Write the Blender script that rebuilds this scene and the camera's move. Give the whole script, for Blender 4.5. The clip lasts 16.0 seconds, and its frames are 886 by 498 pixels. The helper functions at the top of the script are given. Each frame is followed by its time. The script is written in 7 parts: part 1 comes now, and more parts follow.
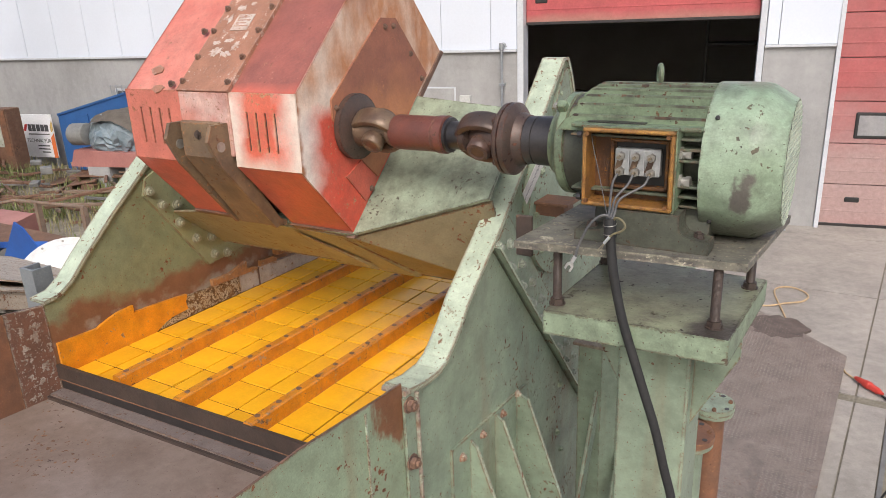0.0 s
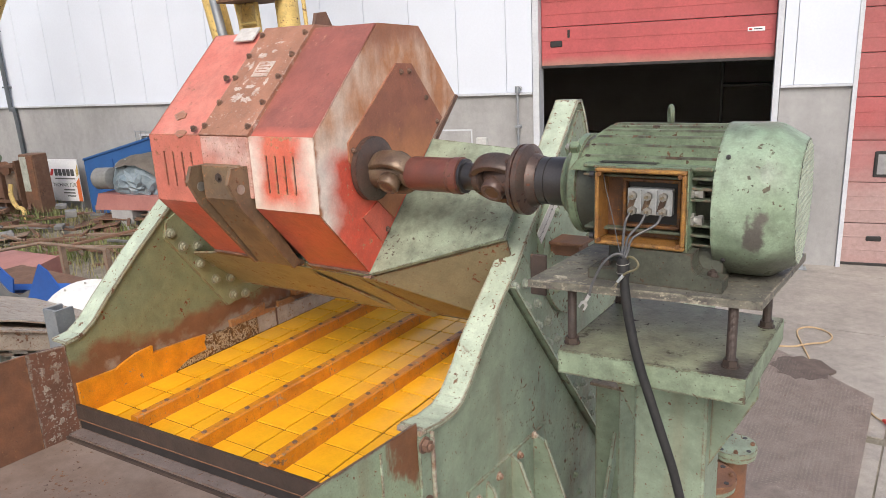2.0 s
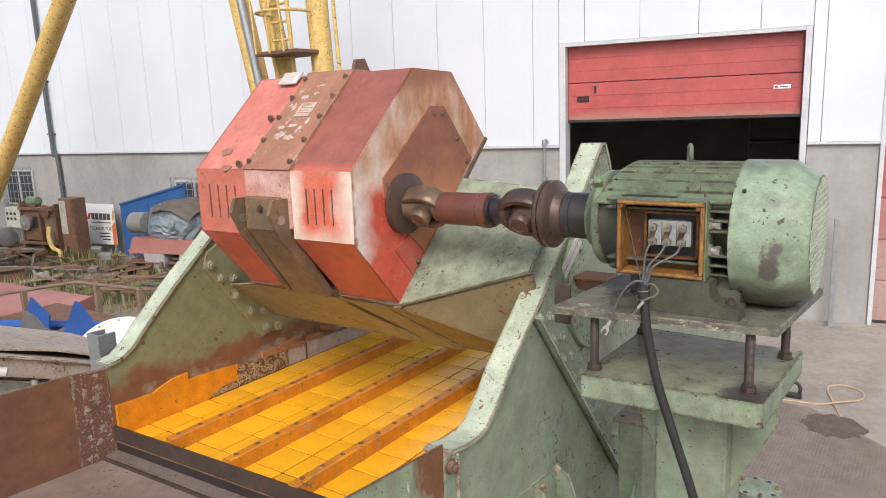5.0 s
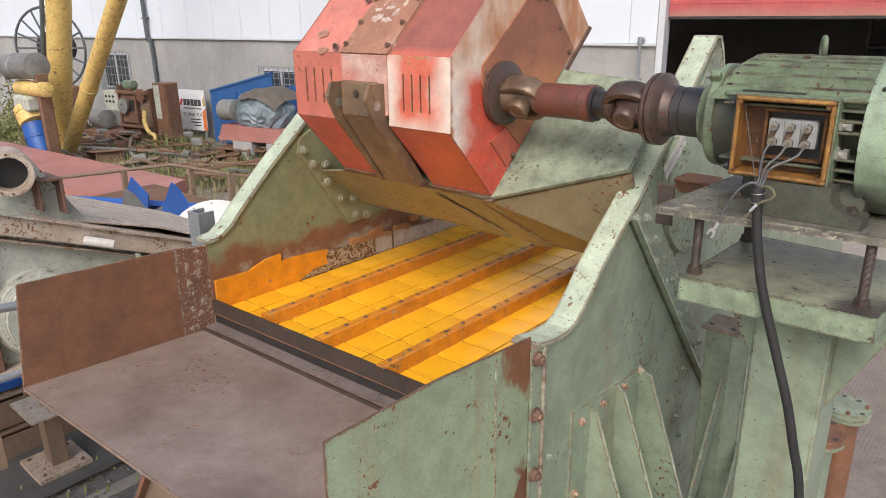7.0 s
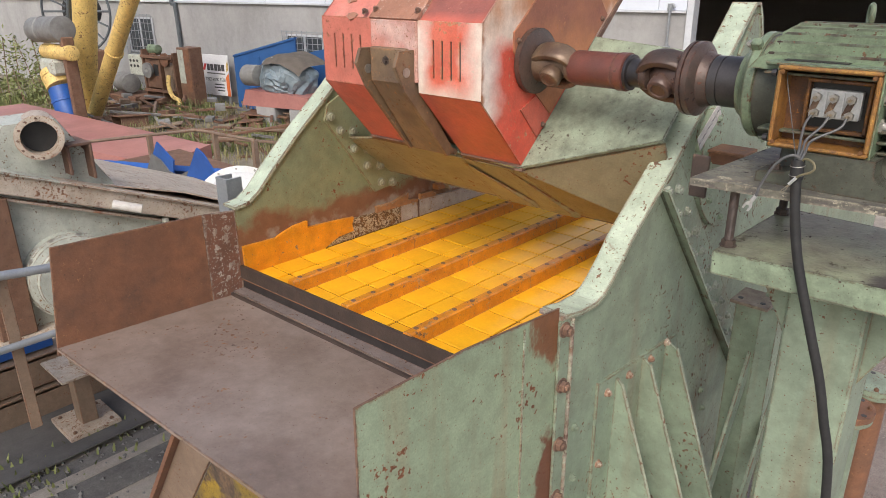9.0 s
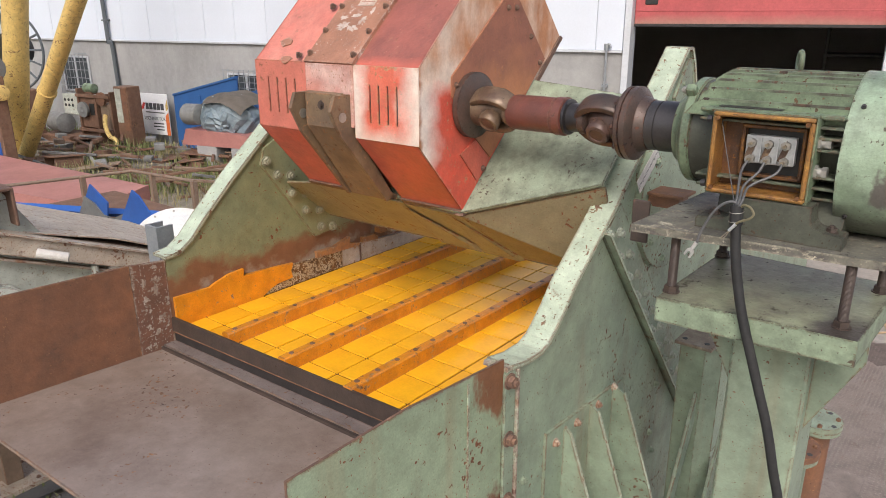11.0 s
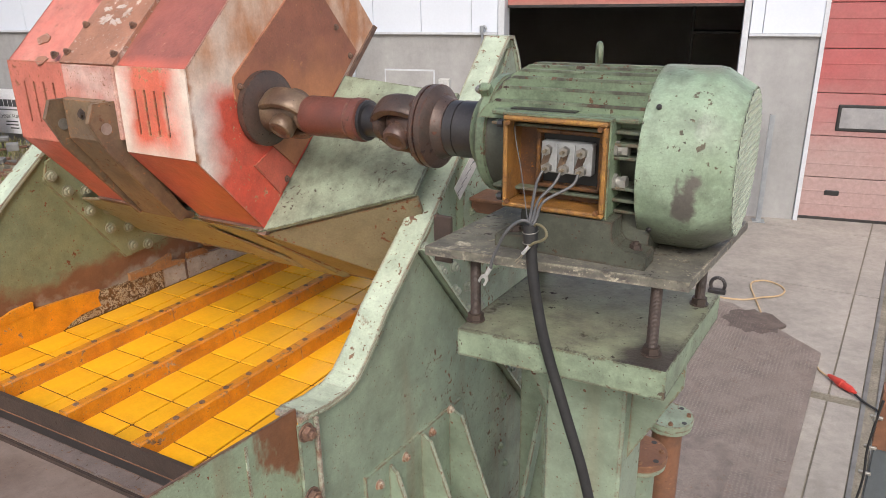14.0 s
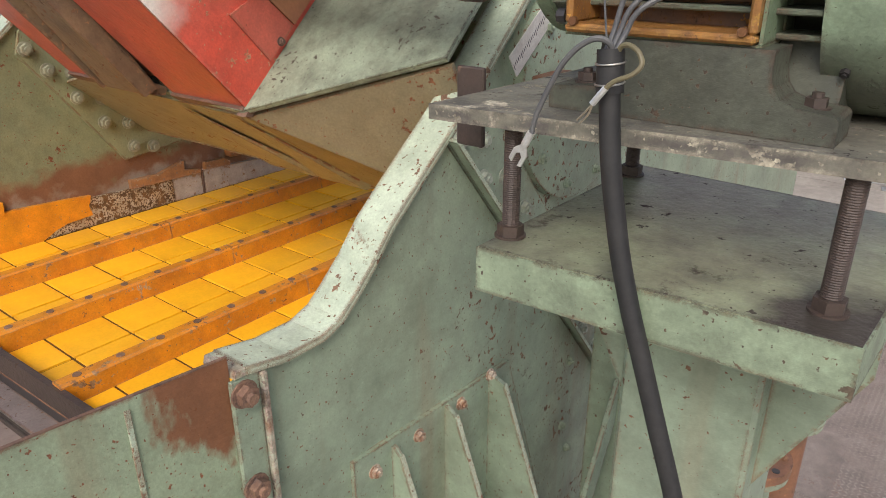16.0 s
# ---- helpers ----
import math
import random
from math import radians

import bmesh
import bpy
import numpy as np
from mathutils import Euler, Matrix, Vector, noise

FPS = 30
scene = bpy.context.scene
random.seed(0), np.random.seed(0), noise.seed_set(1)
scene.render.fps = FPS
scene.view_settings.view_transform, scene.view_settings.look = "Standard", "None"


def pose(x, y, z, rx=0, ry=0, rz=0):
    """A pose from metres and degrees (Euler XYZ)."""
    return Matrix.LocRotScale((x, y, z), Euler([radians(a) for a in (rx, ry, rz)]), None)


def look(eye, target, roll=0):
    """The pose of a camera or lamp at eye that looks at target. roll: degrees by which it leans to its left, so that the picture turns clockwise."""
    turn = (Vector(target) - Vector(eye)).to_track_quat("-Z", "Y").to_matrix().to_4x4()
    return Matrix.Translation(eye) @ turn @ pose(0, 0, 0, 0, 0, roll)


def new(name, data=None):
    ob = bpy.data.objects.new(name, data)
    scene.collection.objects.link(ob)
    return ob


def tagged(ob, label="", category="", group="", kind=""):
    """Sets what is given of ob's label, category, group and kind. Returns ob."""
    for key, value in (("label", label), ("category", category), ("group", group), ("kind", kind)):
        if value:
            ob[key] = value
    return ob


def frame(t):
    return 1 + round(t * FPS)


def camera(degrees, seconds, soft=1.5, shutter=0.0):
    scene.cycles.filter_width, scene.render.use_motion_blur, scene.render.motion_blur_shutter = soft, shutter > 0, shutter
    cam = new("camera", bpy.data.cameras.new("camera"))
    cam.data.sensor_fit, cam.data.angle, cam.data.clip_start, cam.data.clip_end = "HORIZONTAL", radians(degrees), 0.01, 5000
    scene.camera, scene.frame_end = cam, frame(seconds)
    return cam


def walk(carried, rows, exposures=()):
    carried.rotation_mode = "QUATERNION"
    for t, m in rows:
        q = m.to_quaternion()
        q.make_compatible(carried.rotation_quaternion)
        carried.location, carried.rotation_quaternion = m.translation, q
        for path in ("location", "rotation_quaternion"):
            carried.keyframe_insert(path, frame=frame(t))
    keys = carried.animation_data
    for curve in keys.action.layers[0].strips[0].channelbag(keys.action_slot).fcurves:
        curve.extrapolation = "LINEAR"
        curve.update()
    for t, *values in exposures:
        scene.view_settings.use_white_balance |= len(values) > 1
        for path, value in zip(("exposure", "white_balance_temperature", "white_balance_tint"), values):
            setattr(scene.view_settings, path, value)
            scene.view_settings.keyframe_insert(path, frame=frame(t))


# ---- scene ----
cam = camera(63.5, 16.0, 0.35)
# seconds, place, turn about x, y, z in degrees
PATH = [
    (0.0, 1.7644, -1.3084, 3.8895, 71.466, 2.156, 31.017),
    (0.5, 1.7553, -1.3199, 3.8982, 71.658, 2.202, 30.994),
    (1.0, 1.7597, -1.3252, 3.8921, 72.685, 2.370, 31.336),
    (1.5, 1.7698, -1.3205, 3.8951, 73.895, 2.623, 31.855),
    (2.0, 1.7803, -1.3195, 3.8906, 74.809, 2.771, 32.323),
    (2.5, 1.7805, -1.3164, 3.8780, 75.387, 2.786, 32.617),
    (3.0, 1.7934, -1.3236, 3.8671, 76.934, 2.760, 32.898),
    (5.5, 1.8284, -1.4242, 3.8415, 79.008, 1.598, 35.532),
    (6.0, 1.8097, -1.4072, 3.8298, 77.990, 1.087, 37.200),
    (6.5, 1.7860, -1.4206, 3.8292, 75.348, 0.645, 39.066),
    (7.0, 1.7766, -1.4298, 3.8253, 71.261, 0.765, 41.246),
    (7.5, 1.7705, -1.4334, 3.8248, 68.724, 0.834, 42.822),
    (8.0, 1.7665, -1.4424, 3.8249, 68.690, 0.641, 43.243),
    (10.5, 1.7317, -1.3974, 3.8258, 69.860, 0.081, 41.125),
    (11.0, 1.7226, -1.3699, 3.8376, 71.561, 0.225, 38.766),
    (11.5, 1.7148, -1.3501, 3.8695, 72.951, 0.759, 35.537),
    (12.0, 1.7215, -1.3164, 3.8771, 74.078, 0.986, 32.753),
    (12.5, 1.7203, -1.2873, 3.8674, 73.519, 1.183, 29.699),
    (13.0, 1.7337, -1.2441, 3.8520, 71.274, 1.616, 27.570),
    (13.5, 1.7606, -1.1618, 3.8273, 70.415, 1.444, 27.862),
    (14.0, 1.7843, -1.0096, 3.8494, 70.184, 0.843, 30.198),
    (14.5, 1.7746, -0.8795, 3.8479, 69.362, 0.678, 31.786),
    (15.0, 1.7275, -0.7910, 3.8045, 67.520, 0.800, 32.240),
    (15.5, 1.6680, -0.6935, 3.6890, 66.700, 0.680, 34.380),
    (16.0, 1.6035, -0.5170, 3.5450, 66.780, 0.190, 38.240),
]
walk(cam, [(t, pose(x, y, z, a, b, c)) for t, x, y, z, a, b, c in PATH])

# ---- light: bright overcast day ----
world = bpy.data.worlds.new("sky")
scene.world = world
world.use_nodes = True
sky = world.node_tree.nodes.new("ShaderNodeTexSky")
sky.sky_type = "NISHITA"
sky.sun_disc = False
sky.sun_elevation, sky.sun_rotation = radians(44), radians(152)
sky.air_density, sky.dust_density, sky.ozone_density = 1.0, 4.0, 0.6
background = world.node_tree.nodes["Background"]
background.inputs[1].default_value = 0.15
world.node_tree.links.new(sky.outputs[0], background.inputs[0])
sun = new("sun", bpy.data.lights.new("sun", "SUN"))
sun.data.energy, sun.data.angle, sun.data.color = 1.3, radians(24), (0.97, 0.98, 1.0)
sun.matrix_basis = look((3.6, -6.8, 7.4), (0, 0, 0))
scene.view_settings.exposure = 0.33


# ---- small builders ----
def part(name, bm, material, parent=None, label="", smooth=False):
    me = bpy.data.meshes.new(name)
    bmesh.ops.recalc_face_normals(bm, faces=bm.faces[:])
    bm.to_mesh(me)
    bm.free()
    me.materials.append(material)
    if smooth:
        me.polygons.foreach_set("use_smooth", [True] * len(me.polygons))
        me.set_sharp_from_angle(angle=radians(35))
    ob = new(name, me)
    if parent:
        ob.parent = parent
    if label:
        ob["label"] = label
    return ob


def thing(name, label, category, at=(0, 0, 0), turn=0, group="", kind=""):
    ob = new(name)
    ob.matrix_basis = pose(*at, 0, 0, turn)
    return tagged(ob, label, category, group, kind)


def solo(name, bm, material, label, category, kind="", m=None, smooth=False, group=""):
    ob = part(name, bm, material, None, "", smooth)
    if m is not None:
        ob.matrix_basis = m
    return tagged(ob, label, category, group, kind)


def box(bm, lo, hi, bevel=0.0, m=None):
    lo, hi = Vector(lo), Vector(hi)
    made = bmesh.ops.create_cube(bm, size=1, matrix=Matrix.Translation((lo + hi) / 2) @ Matrix.Diagonal((*(hi - lo), 1)))
    verts = made["verts"]
    if bevel:
        edges = list({e for v in verts for e in v.link_edges})
        out = bmesh.ops.bevel(bm, geom=edges, offset=bevel, segments=1, affect="EDGES", clamp_overlap=True)
        verts = list({v for f in out["faces"] for v in f.verts} | {v for v in verts if v.is_valid})
    if m is not None:
        bmesh.ops.transform(bm, matrix=m, verts=[v for v in verts if v.is_valid])
    return bm


def boxed(lo, hi, bevel=0.0, m=None):
    return box(bmesh.new(), lo, hi, bevel, m)


def cyl(bm, a, b, r, r2=None, seg=24, caps=True):
    a, b = Vector(a), Vector(b)
    turn = (b - a).to_track_quat("Z", "Y").to_matrix().to_4x4()
    bmesh.ops.create_cone(bm, cap_ends=caps, segments=seg, radius1=r, radius2=r if r2 is None else r2, depth=(b - a).length, matrix=Matrix.Translation((a + b) / 2) @ turn)
    return bm


def prism(bm, outline, axis, lo, hi):
    """Extrudes a closed 2D outline along an axis; the outline gives the two other coordinates in order."""
    def put(p, h):
        q = list(p)
        q.insert(axis, h)
        return bm.verts.new(q)
    a, b = [put(p, lo) for p in outline], [put(p, hi) for p in outline]
    bm.faces.new(a)
    bm.faces.new(b[::-1])
    n = len(a)
    for i in range(n):
        bm.faces.new((a[i], a[(i + 1) % n], b[(i + 1) % n], b[i]))
    return bm


def strip(bm, line, axis, lo, hi, thick):
    """A plate that follows an open 2D line, thickened to one side, and spans lo to hi on the axis."""
    pts = [Vector(p) for p in line]
    off = []
    for i, p in enumerate(pts):
        d = (pts[min(i + 1, len(pts) - 1)] - pts[max(i - 1, 0)]).normalized()
        off.append(p + Vector((-d.y, d.x)) * thick)
    return prism(bm, [tuple(p) for p in pts] + [tuple(p) for p in off[::-1]], axis, lo, hi)


def lathe(bm, profile, a, b, seg=32):
    """Turns (along, radius) pairs round the line from a to b; along is in metres from a."""
    a, b = Vector(a), Vector(b)
    m = Matrix.Translation(a) @ (b - a).to_track_quat("Z", "Y").to_matrix().to_4x4()
    rings = []
    for h, r in profile:
        rings.append([bm.verts.new(m @ Vector((r * math.cos(2 * math.pi * k / seg), r * math.sin(2 * math.pi * k / seg), h))) for k in range(seg)])
    for p, q in zip(rings, rings[1:]):
        for k in range(seg):
            bm.faces.new((p[k], p[(k + 1) % seg], q[(k + 1) % seg], q[k]))
    bm.faces.new(rings[0][::-1])
    bm.faces.new(rings[-1])
    return bm


def sweep(bm, points, r, seg=10, smooth=6):
    """A round tube along a smoothed line of points."""
    pts = [Vector(p) for p in points]
    line = []
    for i in range(len(pts) - 1):
        p0, p1, p2, p3 = pts[max(i - 1, 0)], pts[i], pts[i + 1], pts[min(i + 2, len(pts) - 1)]
        for k in range(smooth):
            t = k / smooth
            line.append(0.5 * ((2 * p1) + (p2 - p0) * t + (2 * p0 - 5 * p1 + 4 * p2 - p3) * t * t + (3 * p1 - p0 - 3 * p2 + p3) * t ** 3))
    line.append(pts[-1])
    rings, side = [], None
    for i, p in enumerate(line):
        d = (line[min(i + 1, len(line) - 1)] - line[max(i - 1, 0)]).normalized()
        if side is None:
            side = d.orthogonal().normalized()
        side = (side - d * side.dot(d)).normalized()
        up = d.cross(side)
        rings.append([bm.verts.new(p + r * (math.cos(2 * math.pi * k / seg) * side + math.sin(2 * math.pi * k / seg) * up)) for k in range(seg)])
    for p, q in zip(rings, rings[1:]):
        for k in range(seg):
            bm.faces.new((p[k], p[(k + 1) % seg], q[(k + 1) % seg], q[k]))
    bm.faces.new(rings[0][::-1])
    bm.faces.new(rings[-1])
    return bm


def hexbolt(name, at, way, size, material, parent, label="", washer=True):
    """A hex head with its washer and a stub of thread."""
    bm, at, way = bmesh.new(), Vector(at), Vector(way).normalized()
    if washer:
        cyl(bm, at - way * size * 0.05, at + way * size * 0.16, size * 1.05, seg=14)
    cyl(bm, at, at + way * size * 0.8, size * 0.8, seg=6)
    cyl(bm, at, at + way * size * 1.15, size * 0.42, seg=8)
    return part(name, bm, material, parent, label)


# ---- materials ----
def nodes_of(name):
    mat = bpy.data.materials.new(name)
    mat.use_nodes = True
    return mat, mat.node_tree.nodes, mat.node_tree.links, mat.node_tree.nodes["Principled BSDF"]


def noise_at(n, l, co, scale, detail=6.0, rough=0.6, stretch=None):
    tex = n.new("ShaderNodeTexNoise")
    tex.inputs["Scale"].default_value, tex.inputs["Detail"].default_value, tex.inputs["Roughness"].default_value = scale, detail, rough
    if stretch:
        mp = n.new("ShaderNodeMapping")
        mp.inputs["Scale"].default_value = stretch
        l.new(co, mp.inputs[0])
        co = mp.outputs[0]
    l.new(co, tex.inputs["Vector"])
    return tex.outputs["Fac"]


def ramp(n, l, value, lo, hi):
    r = n.new("ShaderNodeMapRange")
    r.inputs["From Min"].default_value, r.inputs["From Max"].default_value = lo, hi
    l.new(value, r.inputs["Value"])
    return r.outputs["Result"]


def mixed(n, l, fac, a, b):
    m = n.new("ShaderNodeMix")
    m.data_type = "RGBA"
    if isinstance(fac, float):
        m.inputs["Factor"].default_value = fac
    else:
        l.new(fac, m.inputs["Factor"])
    for sock, v in ((m.inputs["A"], a), (m.inputs["B"], b)):
        if isinstance(v, tuple):
            sock.default_value = (*v, 1)
        else:
            l.new(v, sock)
    return m.outputs["Result"]


def times(n, l, a, b):
    m = n.new("ShaderNodeMath")
    m.operation = "MULTIPLY"
    for sock, v in zip(m.inputs, (a, b)):
        if isinstance(v, float):
            sock.default_value = v
        else:
            l.new(v, sock)
    return m.outputs[0]


def grain(n, l, co, col, amount, scale, detail=3.0):
    """Multiplies a colour by fine uneven grain."""
    v = n.new("ShaderNodeMapRange")
    v.inputs["From Min"].default_value, v.inputs["From Max"].default_value = 0.3, 0.7
    v.inputs["To Min"].default_value, v.inputs["To Max"].default_value = 1 - amount, 1 + amount
    l.new(noise_at(n, l, co, scale, detail, 0.7), v.inputs["Value"])
    m = n.new("ShaderNodeVectorMath")
    m.operation = "SCALE"
    l.new(col, m.inputs[0])
    l.new(v.outputs[0], m.inputs["Scale"])
    return m.outputs[0]


def worn_edge(n, l, co, radius, amount):
    """Where paint is knocked off along sharp edges, broken up by noise."""
    bevel = n.new("ShaderNodeBevel")
    bevel.samples = 4
    bevel.inputs["Radius"].default_value = radius
    geo = n.new("ShaderNodeNewGeometry")
    dot = n.new("ShaderNodeVectorMath")
    dot.operation = "DOT_PRODUCT"
    l.new(bevel.outputs[0], dot.inputs[0])
    l.new(geo.outputs["Normal"], dot.inputs[1])
    near = ramp(n, l, dot.outputs["Value"], 0.995, 0.88)
    gaps = ramp(n, l, noise_at(n, l, co, 26.0, 6, 0.75), 0.62 - 0.25 * amount, 0.70 - 0.25 * amount)
    return times(n, l, near, gaps)


def worn(name, coat, coat2, rust, rust2, chips=0.62, patches=0.7, rough=0.5, metal=0.0, streak=0.0, fine=60.0, big=1.6, grime=(0.05, 0.045, 0.035), grime_amount=0.3, bump=0.35, edge=0.010, edge_wear=0.7, speck=0.09):
    """Old paint: two tones that fade into one another, small chips and larger bare patches of rust, grime in broad clouds and runs down the faces."""
    mat, n, l, bsdf = nodes_of(name)
    co = n.new("ShaderNodeTexCoord").outputs["Object"]
    tone = mixed(n, l, ramp(n, l, noise_at(n, l, co, big * 2.2, 5), 0.35, 0.65), coat, coat2)
    dirt = times(n, l, ramp(n, l, noise_at(n, l, co, big * 3.1, 8, 0.7), 0.45, 0.75), grime_amount)
    tone = mixed(n, l, dirt, tone, grime)
    if streak:
        runs = times(n, l, ramp(n, l, noise_at(n, l, co, 9.0, 4, 0.6, (1, 1, 0.08)), 0.55, 0.75), streak)
        tone = mixed(n, l, runs, tone, rust2)
    rusty = mixed(n, l, ramp(n, l, noise_at(n, l, co, 28.0, 6), 0.35, 0.65), rust, rust2)
    cluster = ramp(n, l, noise_at(n, l, co, big * 2.7, 5, 0.65), 0.44, 0.62)
    fine_noise = n.new("ShaderNodeMath")
    fine_noise.operation = "MULTIPLY_ADD"
    l.new(cluster, fine_noise.inputs[0])
    fine_noise.inputs[1].default_value = 0.16
    l.new(noise_at(n, l, co, fine, 4, 0.6), fine_noise.inputs[2])
    spots = ramp(n, l, fine_noise.outputs[0], chips + 0.09, chips + 0.115)
    tiny = ramp(n, l, noise_at(n, l, co, fine * 2.6, 2, 0.5), chips + 0.045, chips + 0.06)
    most = n.new("ShaderNodeMath")
    most.operation = "MAXIMUM"
    l.new(spots, most.inputs[0])
    l.new(tiny, most.inputs[1])
    spots = most.outputs[0]
    areas = ramp(n, l, noise_at(n, l, co, big, 9, 0.72), patches, patches + 0.05)
    bare = n.new("ShaderNodeMath")
    bare.operation = "MAXIMUM"
    l.new(spots, bare.inputs[0])
    l.new(areas, bare.inputs[1])
    if edge:
        both = n.new("ShaderNodeMath")
        both.operation = "MAXIMUM"
        l.new(bare.outputs[0], both.inputs[0])
        l.new(worn_edge(n, l, co, edge, edge_wear), both.inputs[1])
        bare = both
    scuff = times(n, l, ramp(n, l, noise_at(n, l, co, 21.0, 8, 0.8), 0.60, 0.72), 0.35)
    tone = mixed(n, l, scuff, tone, tuple(min(1.0, c * 1.25 + min(0.10, c * 0.5)) for c in coat))
    tone = grain(n, l, co, grain(n, l, co, tone, speck * 1.3, 210.0), 0.15, 17.0, 6.0)
    rusty = grain(n, l, co, rusty, 0.4, 170.0)
    l.new(mixed(n, l, bare.outputs[0], tone, rusty), bsdf.inputs["Base Color"])
    r = n.new("ShaderNodeMapRange")
    r.inputs["To Min"].default_value, r.inputs["To Max"].default_value = rough, 0.85
    l.new(bare.outputs[0], r.inputs["Value"])
    l.new(r.outputs[0], bsdf.inputs["Roughness"])
    bsdf.inputs["Metallic"].default_value = metal
    bp = n.new("ShaderNodeBump")
    bp.inputs["Strength"].default_value, bp.inputs["Distance"].default_value = bump, 0.004
    h = n.new("ShaderNodeMath")
    h.operation = "SUBTRACT"
    l.new(noise_at(n, l, co, 90.0, 4), h.inputs[0])
    l.new(bare.outputs[0], h.inputs[1])
    l.new(h.outputs[0], bp.inputs["Height"])
    l.new(bp.outputs[0], bsdf.inputs["Normal"])
    return mat


def shaped(mat, colour, axis_lo_hi, scale=14.0, rough=0.6, soft=0.35, amount=1.0, stretch=None):
    """Adds a stain of its own shape to a worn material: it fills the stretch lo..hi of an object axis, with a ragged edge."""
    n, l = mat.node_tree.nodes, mat.node_tree.links
    bsdf = n["Principled BSDF"]
    co = n.new("ShaderNodeTexCoord").outputs["Object"]
    sep = n.new("ShaderNodeSeparateXYZ")
    l.new(co, sep.inputs[0])
    fac = None
    for axis, full, none in axis_lo_hi:
        v = ramp(n, l, sep.outputs[axis], none, full)
        fac = v if fac is None else times(n, l, fac, v)
    add = n.new("ShaderNodeMath")
    add.operation = "ADD"
    l.new(times(n, l, fac, amount), add.inputs[0])
    l.new(noise_at(n, l, co, scale, 7, 0.58, stretch), add.inputs[1])
    edge = ramp(n, l, add.outputs[0], 1.0 - soft, 1.0 + soft)
    old = bsdf.inputs["Base Color"].links[0].from_socket
    tinted = grain(n, l, co, grain(n, l, co, mixed(n, l, 1.0, colour, colour), 0.08, 190.0), 0.16, 15.0, 6.0)
    l.new(mixed(n, l, edge, old, tinted), bsdf.inputs["Base Color"])
    return mat


def plain(name, a, b, scale=6.0, rough=0.6, metal=0.0, bump=0.1, fine=60.0, each=0.0, stretch=None, grime=0.0, speck=0.10):
    """A surface of two close tones with fine relief; each: how far alike pieces differ."""
    mat, n, l, bsdf = nodes_of(name)
    co = n.new("ShaderNodeTexCoord").outputs["Object"]
    col = mixed(n, l, ramp(n, l, noise_at(n, l, co, scale, 7, 0.65, stretch), 0.35, 0.65), a, b)
    if grime:
        col = mixed(n, l, times(n, l, ramp(n, l, noise_at(n, l, co, scale * 0.37, 9, 0.75), 0.45, 0.72), grime), col, (0.03, 0.028, 0.024))
    if speck:
        col = grain(n, l, co, grain(n, l, co, col, speck, fine * 3.1), speck * 0.8, fine * 0.35, 6.0)
    if each:
        info = n.new("ShaderNodeObjectInfo")
        hsv = n.new("ShaderNodeHueSaturation")
        l.new(ramp_to(n, l, info.outputs["Random"], 1 - each, 1 + each), hsv.inputs["Value"])
        l.new(col, hsv.inputs["Color"])
        col = hsv.outputs[0]
    l.new(col, bsdf.inputs["Base Color"])
    bsdf.inputs["Roughness"].default_value, bsdf.inputs["Metallic"].default_value = rough, metal
    if bump:
        bp = n.new("ShaderNodeBump")
        bp.inputs["Strength"].default_value, bp.inputs["Distance"].default_value = bump, 0.003
        l.new(noise_at(n, l, co, fine, 5), bp.inputs["Height"])
        l.new(bp.outputs[0], bsdf.inputs["Normal"])
    return mat


def ramp_to(n, l, value, lo, hi):
    r = n.new("ShaderNodeMapRange")
    r.inputs["To Min"].default_value, r.inputs["To Max"].default_value = lo, hi
    l.new(value, r.inputs["Value"])
    return r.outputs["Result"]


RUST, RUST2 = (0.13, 0.05, 0.025), (0.26, 0.10, 0.045)
green = worn("worn_green_paint", (0.285, 0.345, 0.25), (0.225, 0.28, 0.205), (0.10, 0.06, 0.04), (0.22, 0.11, 0.06), 0.645, 0.70, 0.45, streak=0.45, grime=(0.075, 0.075, 0.055), grime_amount=0.55, speck=0.05)
# chipped paint, paled against the plate green for light caught on flanges and edges
green_edge_lit = worn("chipped_lit_green_paint", (0.49, 0.565, 0.435), (0.41, 0.475, 0.355), (0.13, 0.075, 0.045), (0.24, 0.14, 0.085), 0.63, 0.66, 0.5, fine=42.0, big=5.0, edge=0.014, edge_wear=1.0)
# darker copy of the machine green for inner parts, shade included in the colour
green_shaded = worn("shaded_olive_paint", (0.24, 0.27, 0.165), (0.27, 0.27, 0.15), RUST, RUST2, 0.65, 0.69, 0.5, streak=0.3)
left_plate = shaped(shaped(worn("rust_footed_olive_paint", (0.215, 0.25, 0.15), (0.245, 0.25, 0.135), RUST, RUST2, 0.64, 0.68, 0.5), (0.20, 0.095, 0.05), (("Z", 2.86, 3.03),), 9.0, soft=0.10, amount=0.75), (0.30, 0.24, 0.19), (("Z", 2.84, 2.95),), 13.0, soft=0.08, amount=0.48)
motor_green = worn("motor_green_paint", (0.21, 0.275, 0.175), (0.15, 0.20, 0.125), (0.06, 0.045, 0.03), (0.16, 0.09, 0.05), 0.665, 0.61, 0.42, big=4.5, grime=(0.03, 0.03, 0.024), grime_amount=0.85, edge=0.006, edge_wear=0.7)
fin_crest = worn("chipped_fin_crest", (0.20, 0.25, 0.165), (0.07, 0.065, 0.05), (0.05, 0.035, 0.028), (0.17, 0.10, 0.065), 0.60, 0.58, 0.5, big=9.0, fine=40.0, edge=0.0)
